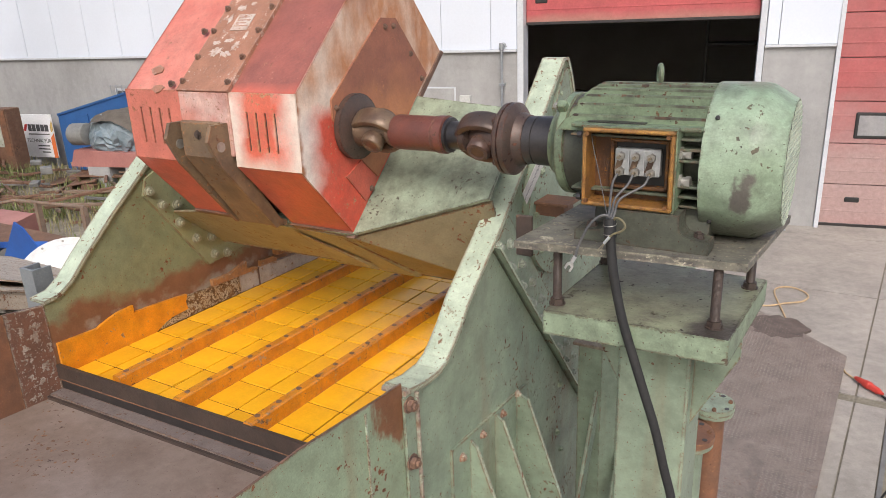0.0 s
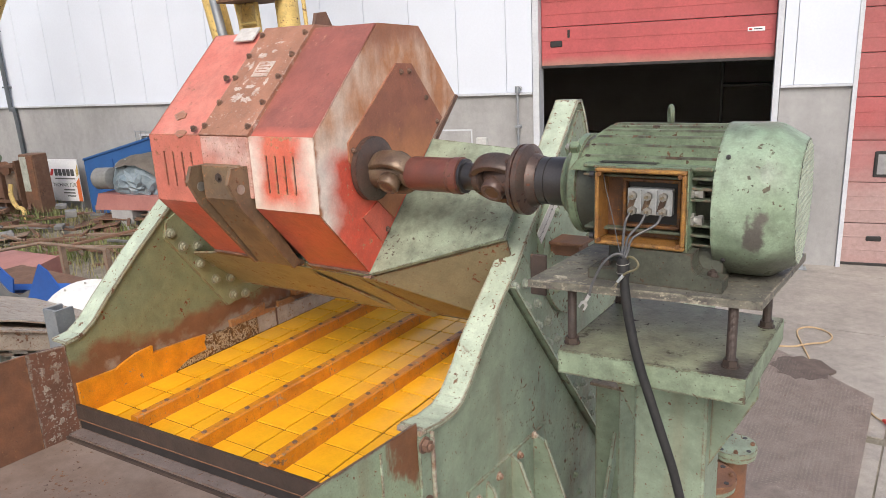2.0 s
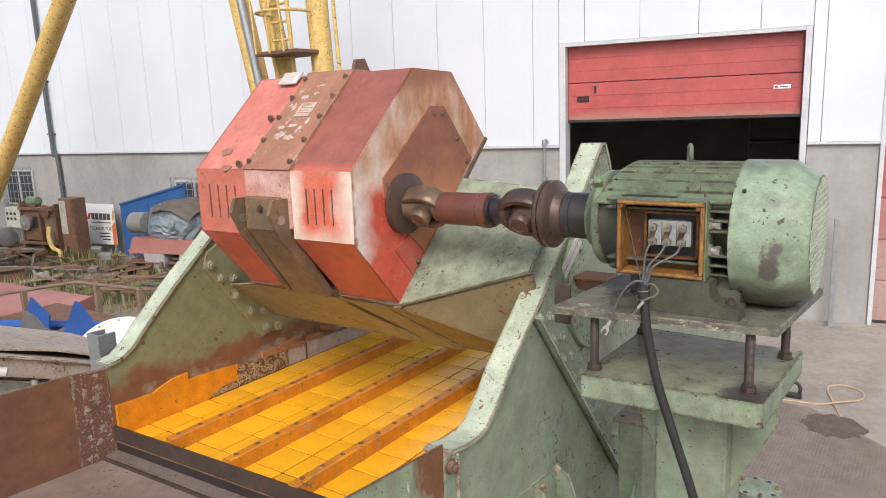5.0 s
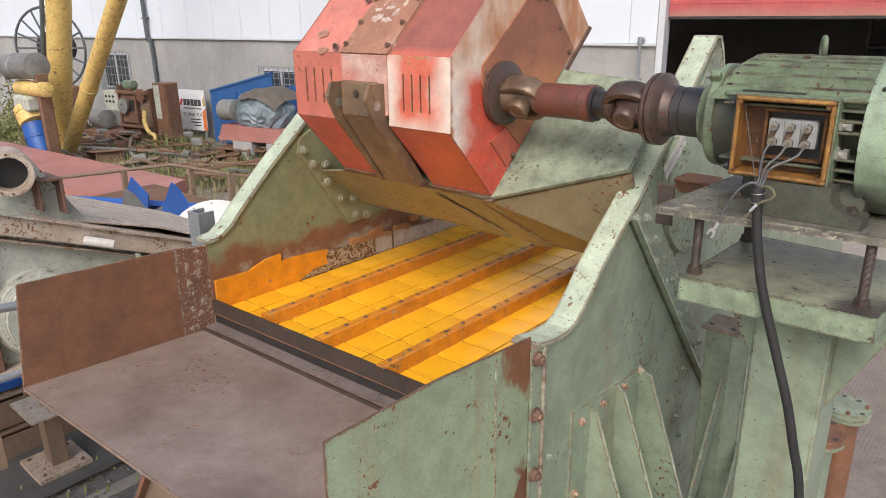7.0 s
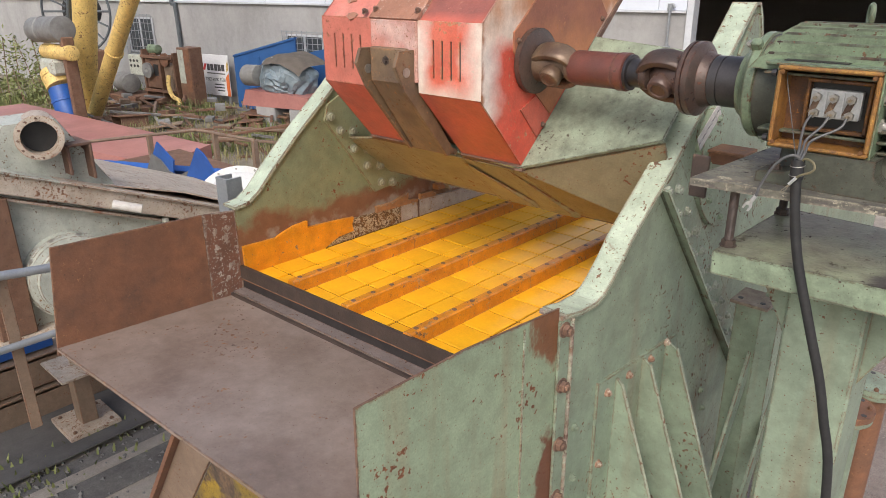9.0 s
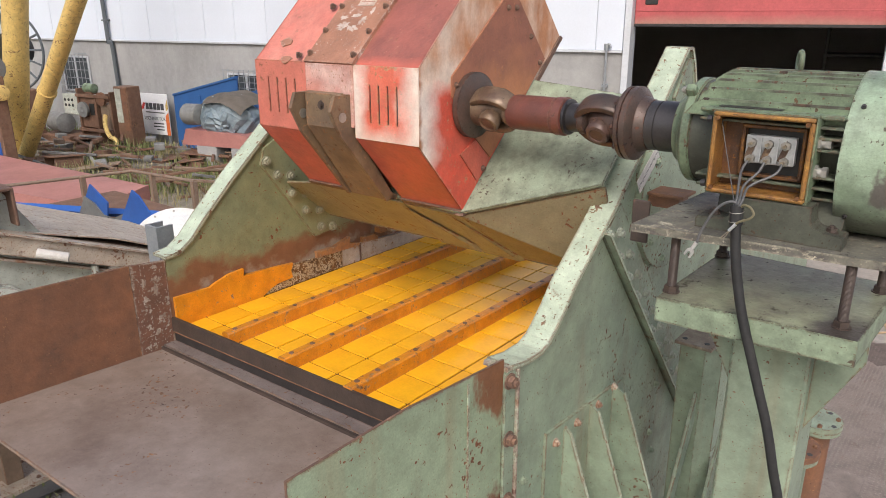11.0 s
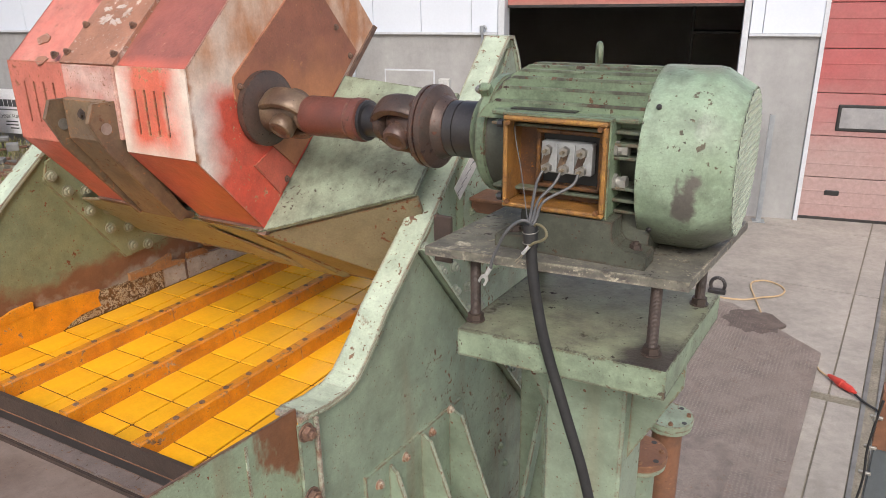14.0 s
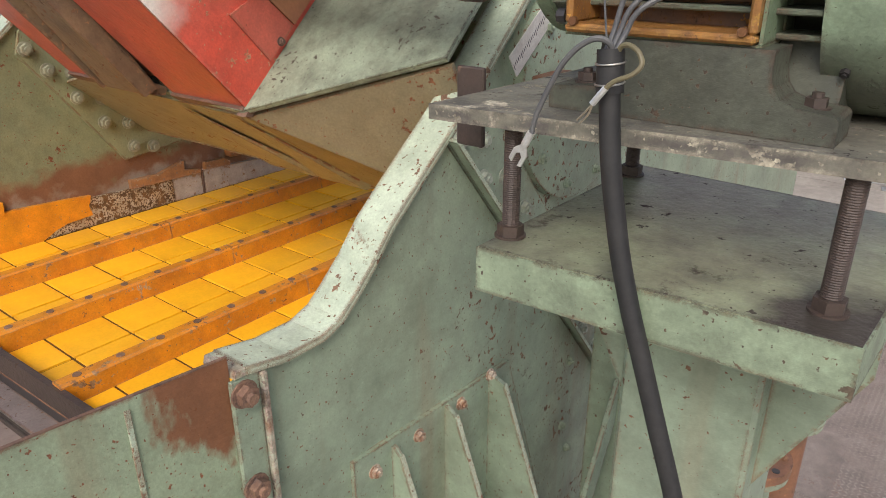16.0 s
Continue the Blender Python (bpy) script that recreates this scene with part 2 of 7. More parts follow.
# grime, and the shade under the motor and between fins, put into the colour
motor_shade_grime = worn("shaded_grimy_motor_paint", (0.082, 0.088, 0.064), (0.052, 0.054, 0.042), (0.04, 0.032, 0.026), (0.10, 0.06, 0.04), 0.65, 0.66, 0.5, big=5.0, grime=(0.03, 0.028, 0.022), grime_amount=0.8)
cowl_green = worn("cowl_green_paint", (0.30, 0.385, 0.275), (0.225, 0.30, 0.20), (0.07, 0.07, 0.055), (0.13, 0.11, 0.07), 0.668, 0.61, 0.38, big=4.2, grime_amount=0.7)
grille_paint = plain("pale_grille_paint", (0.47, 0.53, 0.43), (0.38, 0.43, 0.34), 9.0, 0.5, 0, 0.05, speck=0.1)
shaped(cowl_green, (0.12, 0.11, 0.095), (("X", 1.525, 1.485), ("X", 1.548, 1.59), ("Z", 3.535, 3.60), ("Z", 3.47, 3.40), ("Y", 0.24, 0.31)), 19.0, soft=0.06, amount=0.62)
# lower cowl: grime plus the shade of its underside, painted as one dark band
shaped(cowl_green, (0.10, 0.11, 0.08), (("Z", 3.41, 3.50),), 12.0, soft=0.2, amount=0.75)
shaped(cowl_green, (0.17, 0.165, 0.11), (("Z", 3.715, 3.68),), 15.0, soft=0.16, amount=0.55)
table_green = worn("grimy_green_plate", (0.27, 0.34, 0.23), (0.20, 0.25, 0.17), (0.06, 0.05, 0.04), (0.14, 0.10, 0.06), 0.64, 0.62, 0.55, big=4.0, grime_amount=0.6, edge_wear=0.8)
table_top = worn("oily_green_top", (0.265, 0.29, 0.185), (0.19, 0.195, 0.13), (0.05, 0.042, 0.034), (0.075, 0.06, 0.045), 0.66, 0.61, 0.40, big=4.5, grime=(0.05, 0.043, 0.034), grime_amount=0.75, edge_wear=0.8)
shaped(table_top, (0.05, 0.042, 0.035), (("X", 1.50, 1.36), ("Y", 0.20, 0.36)), 10.0, soft=0.15, amount=0.72)
shaped(table_top, (0.075, 0.065, 0.052), (("X", 1.16, 1.27), ("Y", 0.17, 0.33)), 12.0, soft=0.15, amount=0.65)
plate_grime = worn("grimy_motor_plate", (0.20, 0.19, 0.145), (0.095, 0.086, 0.076), (0.045, 0.038, 0.036), (0.42, 0.38, 0.29), 0.60, 0.58, 0.5, big=7.0, grime=(0.03, 0.028, 0.026), grime_amount=0.7, edge_wear=1.0)
red_dull = worn("dull_faded_red_paint", (0.56, 0.175, 0.125), (0.50, 0.135, 0.095), (0.24, 0.075, 0.05), (0.36, 0.17, 0.10), 0.665, 0.68, 0.5, big=2.2)
red = worn("faded_red_paint", (0.58, 0.105, 0.068), (0.50, 0.115, 0.08), (0.24, 0.075, 0.05), (0.36, 0.17, 0.10), 0.665, 0.68, 0.42, big=2.2)
red_pink = worn("sun_faded_pink_paint", (0.64, 0.245, 0.185), (0.56, 0.16, 0.12), (0.30, 0.13, 0.08), (0.46, 0.28, 0.20), 0.665, 0.68, 0.5, big=2.4)
red_top = shaped(worn("weathered_red_paint", (0.33, 0.105, 0.08), (0.26, 0.09, 0.07), (0.22, 0.085, 0.06), (0.46, 0.22, 0.16), 0.65, 0.66, 0.55, big=2.8), (0.52, 0.13, 0.09), (("Z", 3.69, 3.725),), 9.0, soft=0.25, amount=0.7)
strip_rust = worn("rusty_bolted_strip", (0.40, 0.19, 0.12), (0.30, 0.14, 0.085), (0.20, 0.09, 0.055), (0.60, 0.46, 0.38), 0.62, 0.62, 0.6, big=4.0)
cover_rust = shaped(worn("orange_rust_cover", (0.31, 0.115, 0.07), (0.25, 0.10, 0.068), (0.20, 0.08, 0.05), (0.46, 0.22, 0.12), 0.65, 0.66, 0.6, big=3.0), (0.46, 0.19, 0.09), (("Z", 3.60, 3.80),), 9.0, soft=0.3, amount=0.6)
red_white = worn("red_and_bleached_paint", (0.66, 0.115, 0.065), (0.64, 0.17, 0.11), (0.33, 0.14, 0.07), (0.50, 0.28, 0.16), 0.645, 0.68, 0.45, big=3.0)
shaped(red_white, (0.70, 0.58, 0.50), (("X", 0.405, 0.27),), 9.0, soft=0.25, amount=0.85)
shaped(red_white, (0.70, 0.60, 0.53), (("X", 0.155, 0.235),), 9.0, soft=0.25, amount=0.8)
shaped(red_white, (0.68, 0.55, 0.46), (("Z", 3.45, 3.56),), 8.0, soft=0.25, amount=0.7)
shaped(red_white, (0.46, 0.23, 0.12), (("Z", 3.71, 3.62),), 16.0, soft=0.15, amount=0.55)
pink_cover = worn("bleached_front_cover", (0.62, 0.42, 0.37), (0.55, 0.24, 0.19), (0.26, 0.12, 0.08), (0.36, 0.2, 0.13), 0.63, 0.62, 0.5, big=5.0)
lug_steel = worn("dirty_olive_steel", (0.215, 0.145, 0.085), (0.13, 0.085, 0.055), (0.07, 0.045, 0.03), (0.36, 0.19, 0.10), 0.62, 0.60, 0.45, big=5.0)
crusted_rust = worn("white_scabbed_rust", (0.20, 0.09, 0.055), (0.15, 0.075, 0.05), (0.42, 0.37, 0.32), (0.25, 0.19, 0.15), 0.58, 0.63, 0.65, big=6.0, fine=38.0, bump=0.7)
crust = worn("crusted_flaking_liner", (0.52, 0.47, 0.41), (0.42, 0.34, 0.27), (0.17, 0.08, 0.045), (0.32, 0.17, 0.09), 0.60, 0.59, 0.7, big=5.0, fine=45.0, bump=0.8)
rust_steel = worn("rusty_steel", (0.13, 0.075, 0.055), (0.19, 0.10, 0.065), (0.07, 0.05, 0.045), (0.30, 0.17, 0.11), 0.61, 0.60, 0.6, big=3.5, edge_wear=0.8)
rust_plate = worn("brown_rust_plate", (0.225, 0.10, 0.053), (0.16, 0.077, 0.045), (0.09, 0.055, 0.045), (0.36, 0.18, 0.09), 0.655, 0.68, 0.6, big=2.4, fine=90.0, edge_wear=0.9, grime=(0.07, 0.05, 0.04), grime_amount=0.6)
chute_steel = worn("worn_chute_steel", (0.235, 0.178, 0.145), (0.31, 0.245, 0.208), (0.08, 0.06, 0.055), (0.36, 0.20, 0.11), 0.668, 0.71, 0.36, big=1.3, metal=0.15, grime=(0.13, 0.09, 0.072), grime_amount=0.8, edge_wear=0.9, bump=0.10, speck=0.04)
dark_steel = plain("dark_oily_steel", (0.045, 0.042, 0.044), (0.075, 0.068, 0.066), 8, 0.38, 0.55, 0.1)
lip_steel = worn("dark_worn_lip", (0.16, 0.125, 0.115), (0.21, 0.17, 0.155), (0.06, 0.04, 0.035), (0.26, 0.15, 0.09), 0.63, 0.62, 0.42, big=5.0, edge_wear=0.9)
stud_rust = worn("dark_rust_stud", (0.045, 0.032, 0.027), (0.065, 0.044, 0.035), (0.035, 0.026, 0.023), (0.11, 0.07, 0.05), 0.66, 0.68, 0.55, big=8.0, edge=0.0)
joint_steel = worn("dark_rust_joint", (0.075, 0.056, 0.048), (0.115, 0.072, 0.056), (0.04, 0.03, 0.03), (0.17, 0.07, 0.045), 0.64, 0.64, 0.4, big=6.0, metal=0.35)
joint_worn = worn("rubbed_brown_joint", (0.20, 0.135, 0.085), (0.11, 0.065, 0.045), (0.05, 0.035, 0.03), (0.26, 0.17, 0.10), 0.64, 0.60, 0.38, big=7.0, metal=0.25)
cross_rust = worn("red_brown_cross", (0.14, 0.085, 0.07), (0.09, 0.056, 0.046), (0.05, 0.035, 0.03), (0.22, 0.11, 0.07), 0.64, 0.60, 0.4, big=7.0, metal=0.2)
tube_red = worn("brown_red_tube", (0.16, 0.05, 0.035), (0.12, 0.045, 0.035), (0.07, 0.04, 0.03), (0.20, 0.09, 0.06), 0.66, 0.68, 0.4, big=5.0)
zinc = plain("dull_zinc", (0.40, 0.39, 0.36), (0.28, 0.26, 0.23), 30, 0.45, 0.7, 0.2)
zinc_green = plain("green_painted_bolt", (0.30, 0.36, 0.26), (0.22, 0.25, 0.18), 30, 0.5, 0.1, 0.2)
yellow_pu = plain("yellow_polyurethane", (0.90, 0.47, 0.018), (0.80, 0.37, 0.014), 5.0, 0.34, 0, 0.06, 40, each=0.10, grime=0.28, speck=0.05)
orange_pu = worn("orange_polyurethane", (0.66, 0.25, 0.014), (0.54, 0.18, 0.012), (0.16, 0.075, 0.035), (0.45, 0.30, 0.18), 0.63, 0.68, 0.4, big=5.0, edge=0.006, edge_wear=0.8, grime_amount=0.3)
liner_pu = worn("bright_orange_polyurethane", (0.74, 0.29, 0.015), (0.66, 0.23, 0.012), (0.20, 0.10, 0.05), (0.45, 0.30, 0.18), 0.66, 0.72, 0.4, big=5.0, edge=0.005, edge_wear=0.3, grime_amount=0.2)
joint_dirt = plain("brown_joint", (0.16, 0.065, 0.012), (0.09, 0.04, 0.010), 20, 0.95)
box_rust = worn("yellow_rust_coating", (0.33, 0.155, 0.035), (0.17, 0.075, 0.025), (0.06, 0.032, 0.02), (0.50, 0.27, 0.06), 0.60, 0.57, 0.4, big=9.0, fine=90.0)
box_inner = worn("brown_rust_inside", (0.15, 0.06, 0.02), (0.07, 0.032, 0.016), (0.05, 0.025, 0.015), (0.30, 0.13, 0.02), 0.60, 0.58, 0.4, big=9.0, fine=90.0)
white_plastic = plain("grey_white_plastic", (0.55, 0.55, 0.53), (0.45, 0.45, 0.44), 30, 0.45)
block_grey = plain("grey_moulded_block", (0.40, 0.41, 0.41), (0.31, 0.32, 0.32), 30, 0.45)
brass = plain("tarnished_brass", (0.36, 0.31, 0.23), (0.22, 0.17, 0.11), 40, 0.4, 0.7)
black_rubber = plain("black_rubber", (0.016, 0.016, 0.017), (0.027, 0.026, 0.026), 30, 0.6, 0, 0.1)
grey_wire = plain("grey_wire", (0.10, 0.10, 0.10), (0.07, 0.07, 0.07), 30, 0.5)
olive_wire = plain("yellow_green_wire", (0.17, 0.148, 0.08), (0.12, 0.10, 0.06), 30, 0.5)
aluminium = plain("bright_lug_metal", (0.7, 0.7, 0.68), (0.6, 0.6, 0.58), 40, 0.35, 0.7)
label_white = plain("faded_white_label", (0.62, 0.6, 0.56), (0.48, 0.44, 0.40), 25, 0.5)
label_worn = worn("flaking_white_label", (0.60, 0.52, 0.46), (0.46, 0.33, 0.26), (0.34, 0.16, 0.10), (0.42, 0.24, 0.16), 0.60, 0.60, 0.6, big=9.0, edge=0.0)
label_ink = plain("dark_print", (0.06, 0.06, 0.07), (0.09, 0.09, 0.09), 30, 0.6, 0, 0)
cladding = plain("white_steel_cladding", (0.665, 0.71, 0.79), (0.625, 0.665, 0.74), 0.7, 0.42, 0, 0.02, 8, speck=0.02)
trim_white = plain("white_trim", (0.58, 0.60, 0.635), (0.50, 0.52, 0.55), 3, 0.45)
concrete_wall = plain("pale_precast_concrete", (0.385, 0.38, 0.375), (0.30, 0.295, 0.29), 1.1, 0.85, 0, 0.2, 25, grime=0.22, stretch=(1, 1, 0.35))
door_red = plain("faded_red_door", (0.47, 0.095, 0.10), (0.40, 0.085, 0.085), 1.6, 0.42, 0, 0.03, 8, grime=0.2, stretch=(1, 1, 0.5))
door_dusty = plain("dusty_red_door", (0.40, 0.095, 0.095), (0.36, 0.12, 0.115), 0.8, 0.5, 0, 0.03, 8, grime=0.2)
shaped(door_red, (0.37, 0.20, 0.155), (("Z", 3.56, 3.80),), 2.0, soft=0.35, amount=0.8, stretch=(0.4, 1, 1))
shaped(door_dusty, (0.37, 0.25, 0.235), (("Z", 1.3, 2.4),), 1.2, soft=0.35, amount=0.85, stretch=(0.5, 1, 1))
dark_inside = plain("dark_hall_surface", (0.60, 0.58, 0.56), (0.52, 0.50, 0.48), 0.6, 0.9)
# black plastic; also fills slots and openings in place of their shade
black_plastic_and_voids = plain("black_plastic_and_voids", (0.02, 0.02, 0.02), (0.03, 0.03, 0.03), 20, 0.4)
glass_dim = plain("dusty_window_pane", (0.34, 0.33, 0.33), (0.26, 0.255, 0.26), 3, 0.15)
pane_dark = plain("dark_window_pane", (0.06, 0.07, 0.08), (0.09, 0.10, 0.11), 2, 0.08)
paving = plain("grey_concrete_paving", (0.385, 0.347, 0.305), (0.285, 0.256, 0.226), 0.9, 0.85, 0, 0.3, 30, grime=0.4, speck=0.18)
checker = worn("worn_checker_plate", (0.26, 0.215, 0.185), (0.19, 0.155, 0.135), (0.14, 0.095, 0.075), (0.29, 0.19, 0.14), 0.65, 0.62, 0.5, big=1.6, metal=0.1, speck=0.3, edge=0.0)
tread = plain("polished_tread", (0.36, 0.31, 0.28), (0.25, 0.20, 0.175), 2.0, 0.4, 0.25, 0.1, speck=0.2)
oil_dark = plain("oily_brown_stain", (0.085, 0.065, 0.055), (0.13, 0.10, 0.085), 5.0, 0.55, 0, 0.2, 50, speck=0.3)
slot_dark = plain("dirt_in_slot", (0.07, 0.06, 0.055), (0.10, 0.09, 0.08), 6, 0.9)
crane_yellow = worn("pale_yellow_paint", (0.72, 0.52, 0.18), (0.64, 0.45, 0.15), (0.14, 0.08, 0.05), (0.30, 0.17, 0.08), 0.62, 0.68, 0.5, big=3.0, fine=25.0)
plant_grey = worn("light_grey_green_paint", (0.50, 0.52, 0.46), (0.42, 0.44, 0.38), (0.15, 0.09, 0.06), (0.24, 0.15, 0.09), 0.63, 0.64, 0.5, big=2.2, streak=0.3)
plant_beige = worn("beige_rusty_paint", (0.52, 0.45, 0.37), (0.44, 0.36, 0.28), (0.16, 0.08, 0.05), (0.32, 0.17, 0.10), 0.60, 0.59, 0.55, big=3.0)
slab_red = plain("pink_red_plate", (0.42, 0.19, 0.165), (0.34, 0.14, 0.125), 1.5, 0.55, 0, 0.05, grime=0.35)
blue_paint = plain("bright_blue_paint", (0.02, 0.10, 0.38), (0.02, 0.08, 0.30), 3, 0.4)
navy_paint = plain("navy_blue_paint", (0.03, 0.11, 0.31), (0.025, 0.09, 0.25), 2, 0.5)
tarp_blue = plain("grey_blue_tarpaulin", (0.15, 0.20, 0.235), (0.24, 0.29, 0.32), 4, 0.28, 0, 0.4, 9)
brown_mat = plain("brown_cover", (0.13, 0.11, 0.09), (0.09, 0.075, 0.06), 5, 0.8)
drum_white = plain("white_drum_paint", (0.72, 0.72, 0.70), (0.64, 0.64, 0.62), 3, 0.45)
yard_ground = plain("gravel_and_soil", (0.27, 0.235, 0.185), (0.17, 0.15, 0.11), 2.0, 0.95, 0, 0.5, 18, speck=0.25)
weed_a = plain("green_weed", (0.15, 0.18, 0.055), (0.22, 0.24, 0.09), 3, 0.7)
weed_b = plain("dry_grass", (0.34, 0.29, 0.15), (0.26, 0.23, 0.11), 3, 0.8)
sign_white = plain("white_banner", (0.84, 0.84, 0.85), (0.78, 0.78, 0.80), 2, 0.4)
sign_orange = plain("orange_print", (0.75, 0.20, 0.06), (0.70, 0.16, 0.05), 3, 0.4)
sign_red = plain("red_print", (0.55, 0.04, 0.04), (0.5, 0.04, 0.04), 3, 0.4)
plug_red = plain("red_plug_plastic", (0.55, 0.05, 0.035), (0.48, 0.045, 0.03), 20, 0.4)
cord_tan = plain("tan_cord", (0.52, 0.37, 0.22), (0.45, 0.31, 0.17), 20, 0.6)
galv = plain("galvanised_steel", (0.36, 0.38, 0.40), (0.28, 0.30, 0.32), 5, 0.45, 0.5)
post_grey = plain("grey_pipe", (0.10, 0.115, 0.125), (0.08, 0.09, 0.10), 4, 0.45)
rubber_mat = plain("black_rubber_belt", (0.085, 0.082, 0.08), (0.125, 0.12, 0.115), 2.5, 0.7, 0, 0.2, 20, grime=0.2)
tarmac = plain("grey_tarred_strip", (0.17, 0.16, 0.15), (0.11, 0.105, 0.10), 3.0, 0.9, 0, 0.4, 40, grime=0.3, speck=0.25)
beam_steel = worn("brown_painted_beam", (0.24, 0.17, 0.12), (0.20, 0.14, 0.10), RUST, RUST2, 0.66, 0.66, 0.55, big=2.0)
chute_yellow = worn("rusty_yellow_plate", (0.34, 0.22, 0.02), (0.16, 0.11, 0.03), (0.06, 0.045, 0.035), (0.16, 0.10, 0.06), 0.60, 0.52, 0.6, big=3.0)
rust_scrap = worn("scrap_rust", (0.15, 0.075, 0.045), (0.20, 0.11, 0.07), (0.07, 0.05, 0.04), (0.26, 0.13, 0.07), 0.62, 0.6, 0.7, big=3.0)
scrap_grey = plain("scrap_grey", (0.24, 0.24, 0.23), (0.16, 0.155, 0.15), 4, 0.6, 0.2, 0.1, each=0.2)

bolt_olive = plain("pale_olive_bolt", (0.36, 0.36, 0.26), (0.25, 0.235, 0.165), 30, 0.5, 0.1, 0.2)
chipped_leg = worn("flaking_rusty_edge", (0.40, 0.44, 0.34), (0.26, 0.17, 0.11), (0.13, 0.06, 0.04), (0.46, 0.38, 0.32), 0.56, 0.53, 0.6, big=16.0, fine=70.0, bump=0.6)
honey_crust = worn("pitted_honeycomb_crust", (0.50, 0.42, 0.32), (0.44, 0.30, 0.16), (0.10, 0.055, 0.025), (0.20, 0.10, 0.035), 0.495, 0.68, 0.7, big=9.0, fine=66.0, bump=0.9)
liner_grey = worn("pale_grey_liner", (0.48, 0.42, 0.37), (0.38, 0.31, 0.26), (0.22, 0.12, 0.07), (0.36, 0.22, 0.12), 0.63, 0.64, 0.65, big=6.0, fine=50.0)
scrap_orange = worn("rusty_torn_liner", (0.42, 0.19, 0.06), (0.30, 0.14, 0.06), (0.16, 0.08, 0.05), (0.45, 0.32, 0.22), 0.60, 0.60, 0.65, big=9.0, fine=50.0)
cap_rust = worn("flaked_brown_cap", (0.22, 0.16, 0.12), (0.30, 0.25, 0.19), (0.10, 0.06, 0.04), (0.42, 0.34, 0.27), 0.60, 0.60, 0.6, big=12.0)
# olive tint holds the yellow light thrown up by the deck
skirt_left_bounce = worn("left_skirt_yellow_bounce", (0.31, 0.28, 0.175), (0.27, 0.25, 0.15), RUST, RUST2, 0.66, 0.70, 0.5)
# side fins darkened for shade below the terminal box, as well as grime
fin_side = worn("shaded_grimy_side_fin", (0.13, 0.16, 0.105), (0.075, 0.085, 0.06), (0.05, 0.04, 0.03), (0.14, 0.085, 0.05), 0.64, 0.62, 0.5, big=8.0)
bolt_zinc = plain("grey_green_bolt", (0.40, 0.43, 0.36), (0.27, 0.28, 0.22), 40, 0.45, 0.2, 0.2)
green_rusty_end = shaped(shaped(worn("rust_run_green_paint", (0.31, 0.375, 0.255), (0.26, 0.315, 0.21), RUST, RUST2, 0.64, 0.68, 0.5, streak=0.35), (0.20, 0.085, 0.04), (("Y", -0.02, -0.30), ("Z", 3.06, 2.6)), 15.0, soft=0.05, stretch=(1, 1, 0.55)), (0.15, 0.06, 0.035), (("Y", -0.06, -0.17), ("Z", 2.45, 2.9)), 15.0, soft=0.06)
guard_end = worn("bleached_guard_end", (0.66, 0.085, 0.05), (0.58, 0.10, 0.065), (0.36, 0.14, 0.07), (0.55, 0.34, 0.22), 0.67, 0.72, 0.42, big=3.0)
shaped(guard_end, (0.74, 0.63, 0.56), (("Y", 0.17, 0.33), ("Z", 3.42, 3.30)), 6.0, soft=0.22, amount=0.85)
shaped(guard_end, (0.70, 0.56, 0.46), (("Z", 3.68, 3.52),), 6.0, soft=0.2, amount=0.85)
shaped(guard_end, (0.44, 0.19, 0.085), (("Z", 3.72, 3.55),), 9.0, soft=0.14, amount=0.53, stretch=(1, 1, 0.45))
shaped(guard_end, (0.33, 0.13, 0.07), (("Z", 3.98, 3.80),), 7.0, soft=0.16, amount=0.62, stretch=(1, 1, 0.6))
shaped(guard_end, (0.36, 0.15, 0.07), (("Y", 0.165, 0.20), ("Z", 3.48, 3.40)), 18.0, soft=0.12, amount=0.5)
green_mildew = worn("mildewed_green_paint", (0.31, 0.36, 0.26), (0.24, 0.28, 0.20), (0.07, 0.062, 0.045), (0.13, 0.11, 0.08), 0.655, 0.72, 0.5, big=3.0, fine=90.0, grime=(0.055, 0.055, 0.042), grime_amount=0.95, streak=0.45)
# browner skirt tone, with the deck's reflected yellow painted in
skirt_bounce = worn("skirt_with_yellow_bounce", (0.225, 0.185, 0.11), (0.26, 0.22, 0.135), RUST, RUST2, 0.66, 0.70, 0.5)

# ---- the hall behind the yard: local x runs along its wall, y into it ----
HALL = Matrix.Translation((-11.994 * math.sin(radians(10.44)), 11.994 * math.cos(radians(10.44)), 0)) @ pose(0, 0, 0, 0, 0, 10.44)


def hall(name, bm, material, label, category, kind="structure"):
    return solo(name, bm, material, label, category, kind, HALL)


SILL, TOP, D1A, D1B, D2A, D2B, LINTEL = 3.09, 9.0, -2.0, 2.03, 3.3, 7.4, 5.0
wall = hall("wall_north", boxed((-45, 0.0, -0.3), (D1A - 0.14, 0.3, SILL)), concrete_wall, "pale precast concrete plinth wall of the hall", "wall")
for u0, u1 in ((D1B + 0.12, D2A - 0.08), (D2B + 0.1, 30)):
    hall("wall_pier", boxed((u0, 0.0, -0.3), (u1, 0.3, SILL)), concrete_wall, "pale concrete pier between the hall doors", "wall")
upper = hall("wall_upper", boxed((-45, 0.10, LINTEL), (30, 0.3, TOP)), cladding, "white steel clad upper wall of the hall", "wall")
for u0, u1 in ((-45, D1A - 0.02), (D1B + 0.02, D2A - 0.02), (D2B + 0.02, 30)):
    hall("wall_infill", boxed((u0, 0.12, SILL), (u1, 0.3, LINTEL)), cladding, "white clad wall behind the steel panels", "wall")


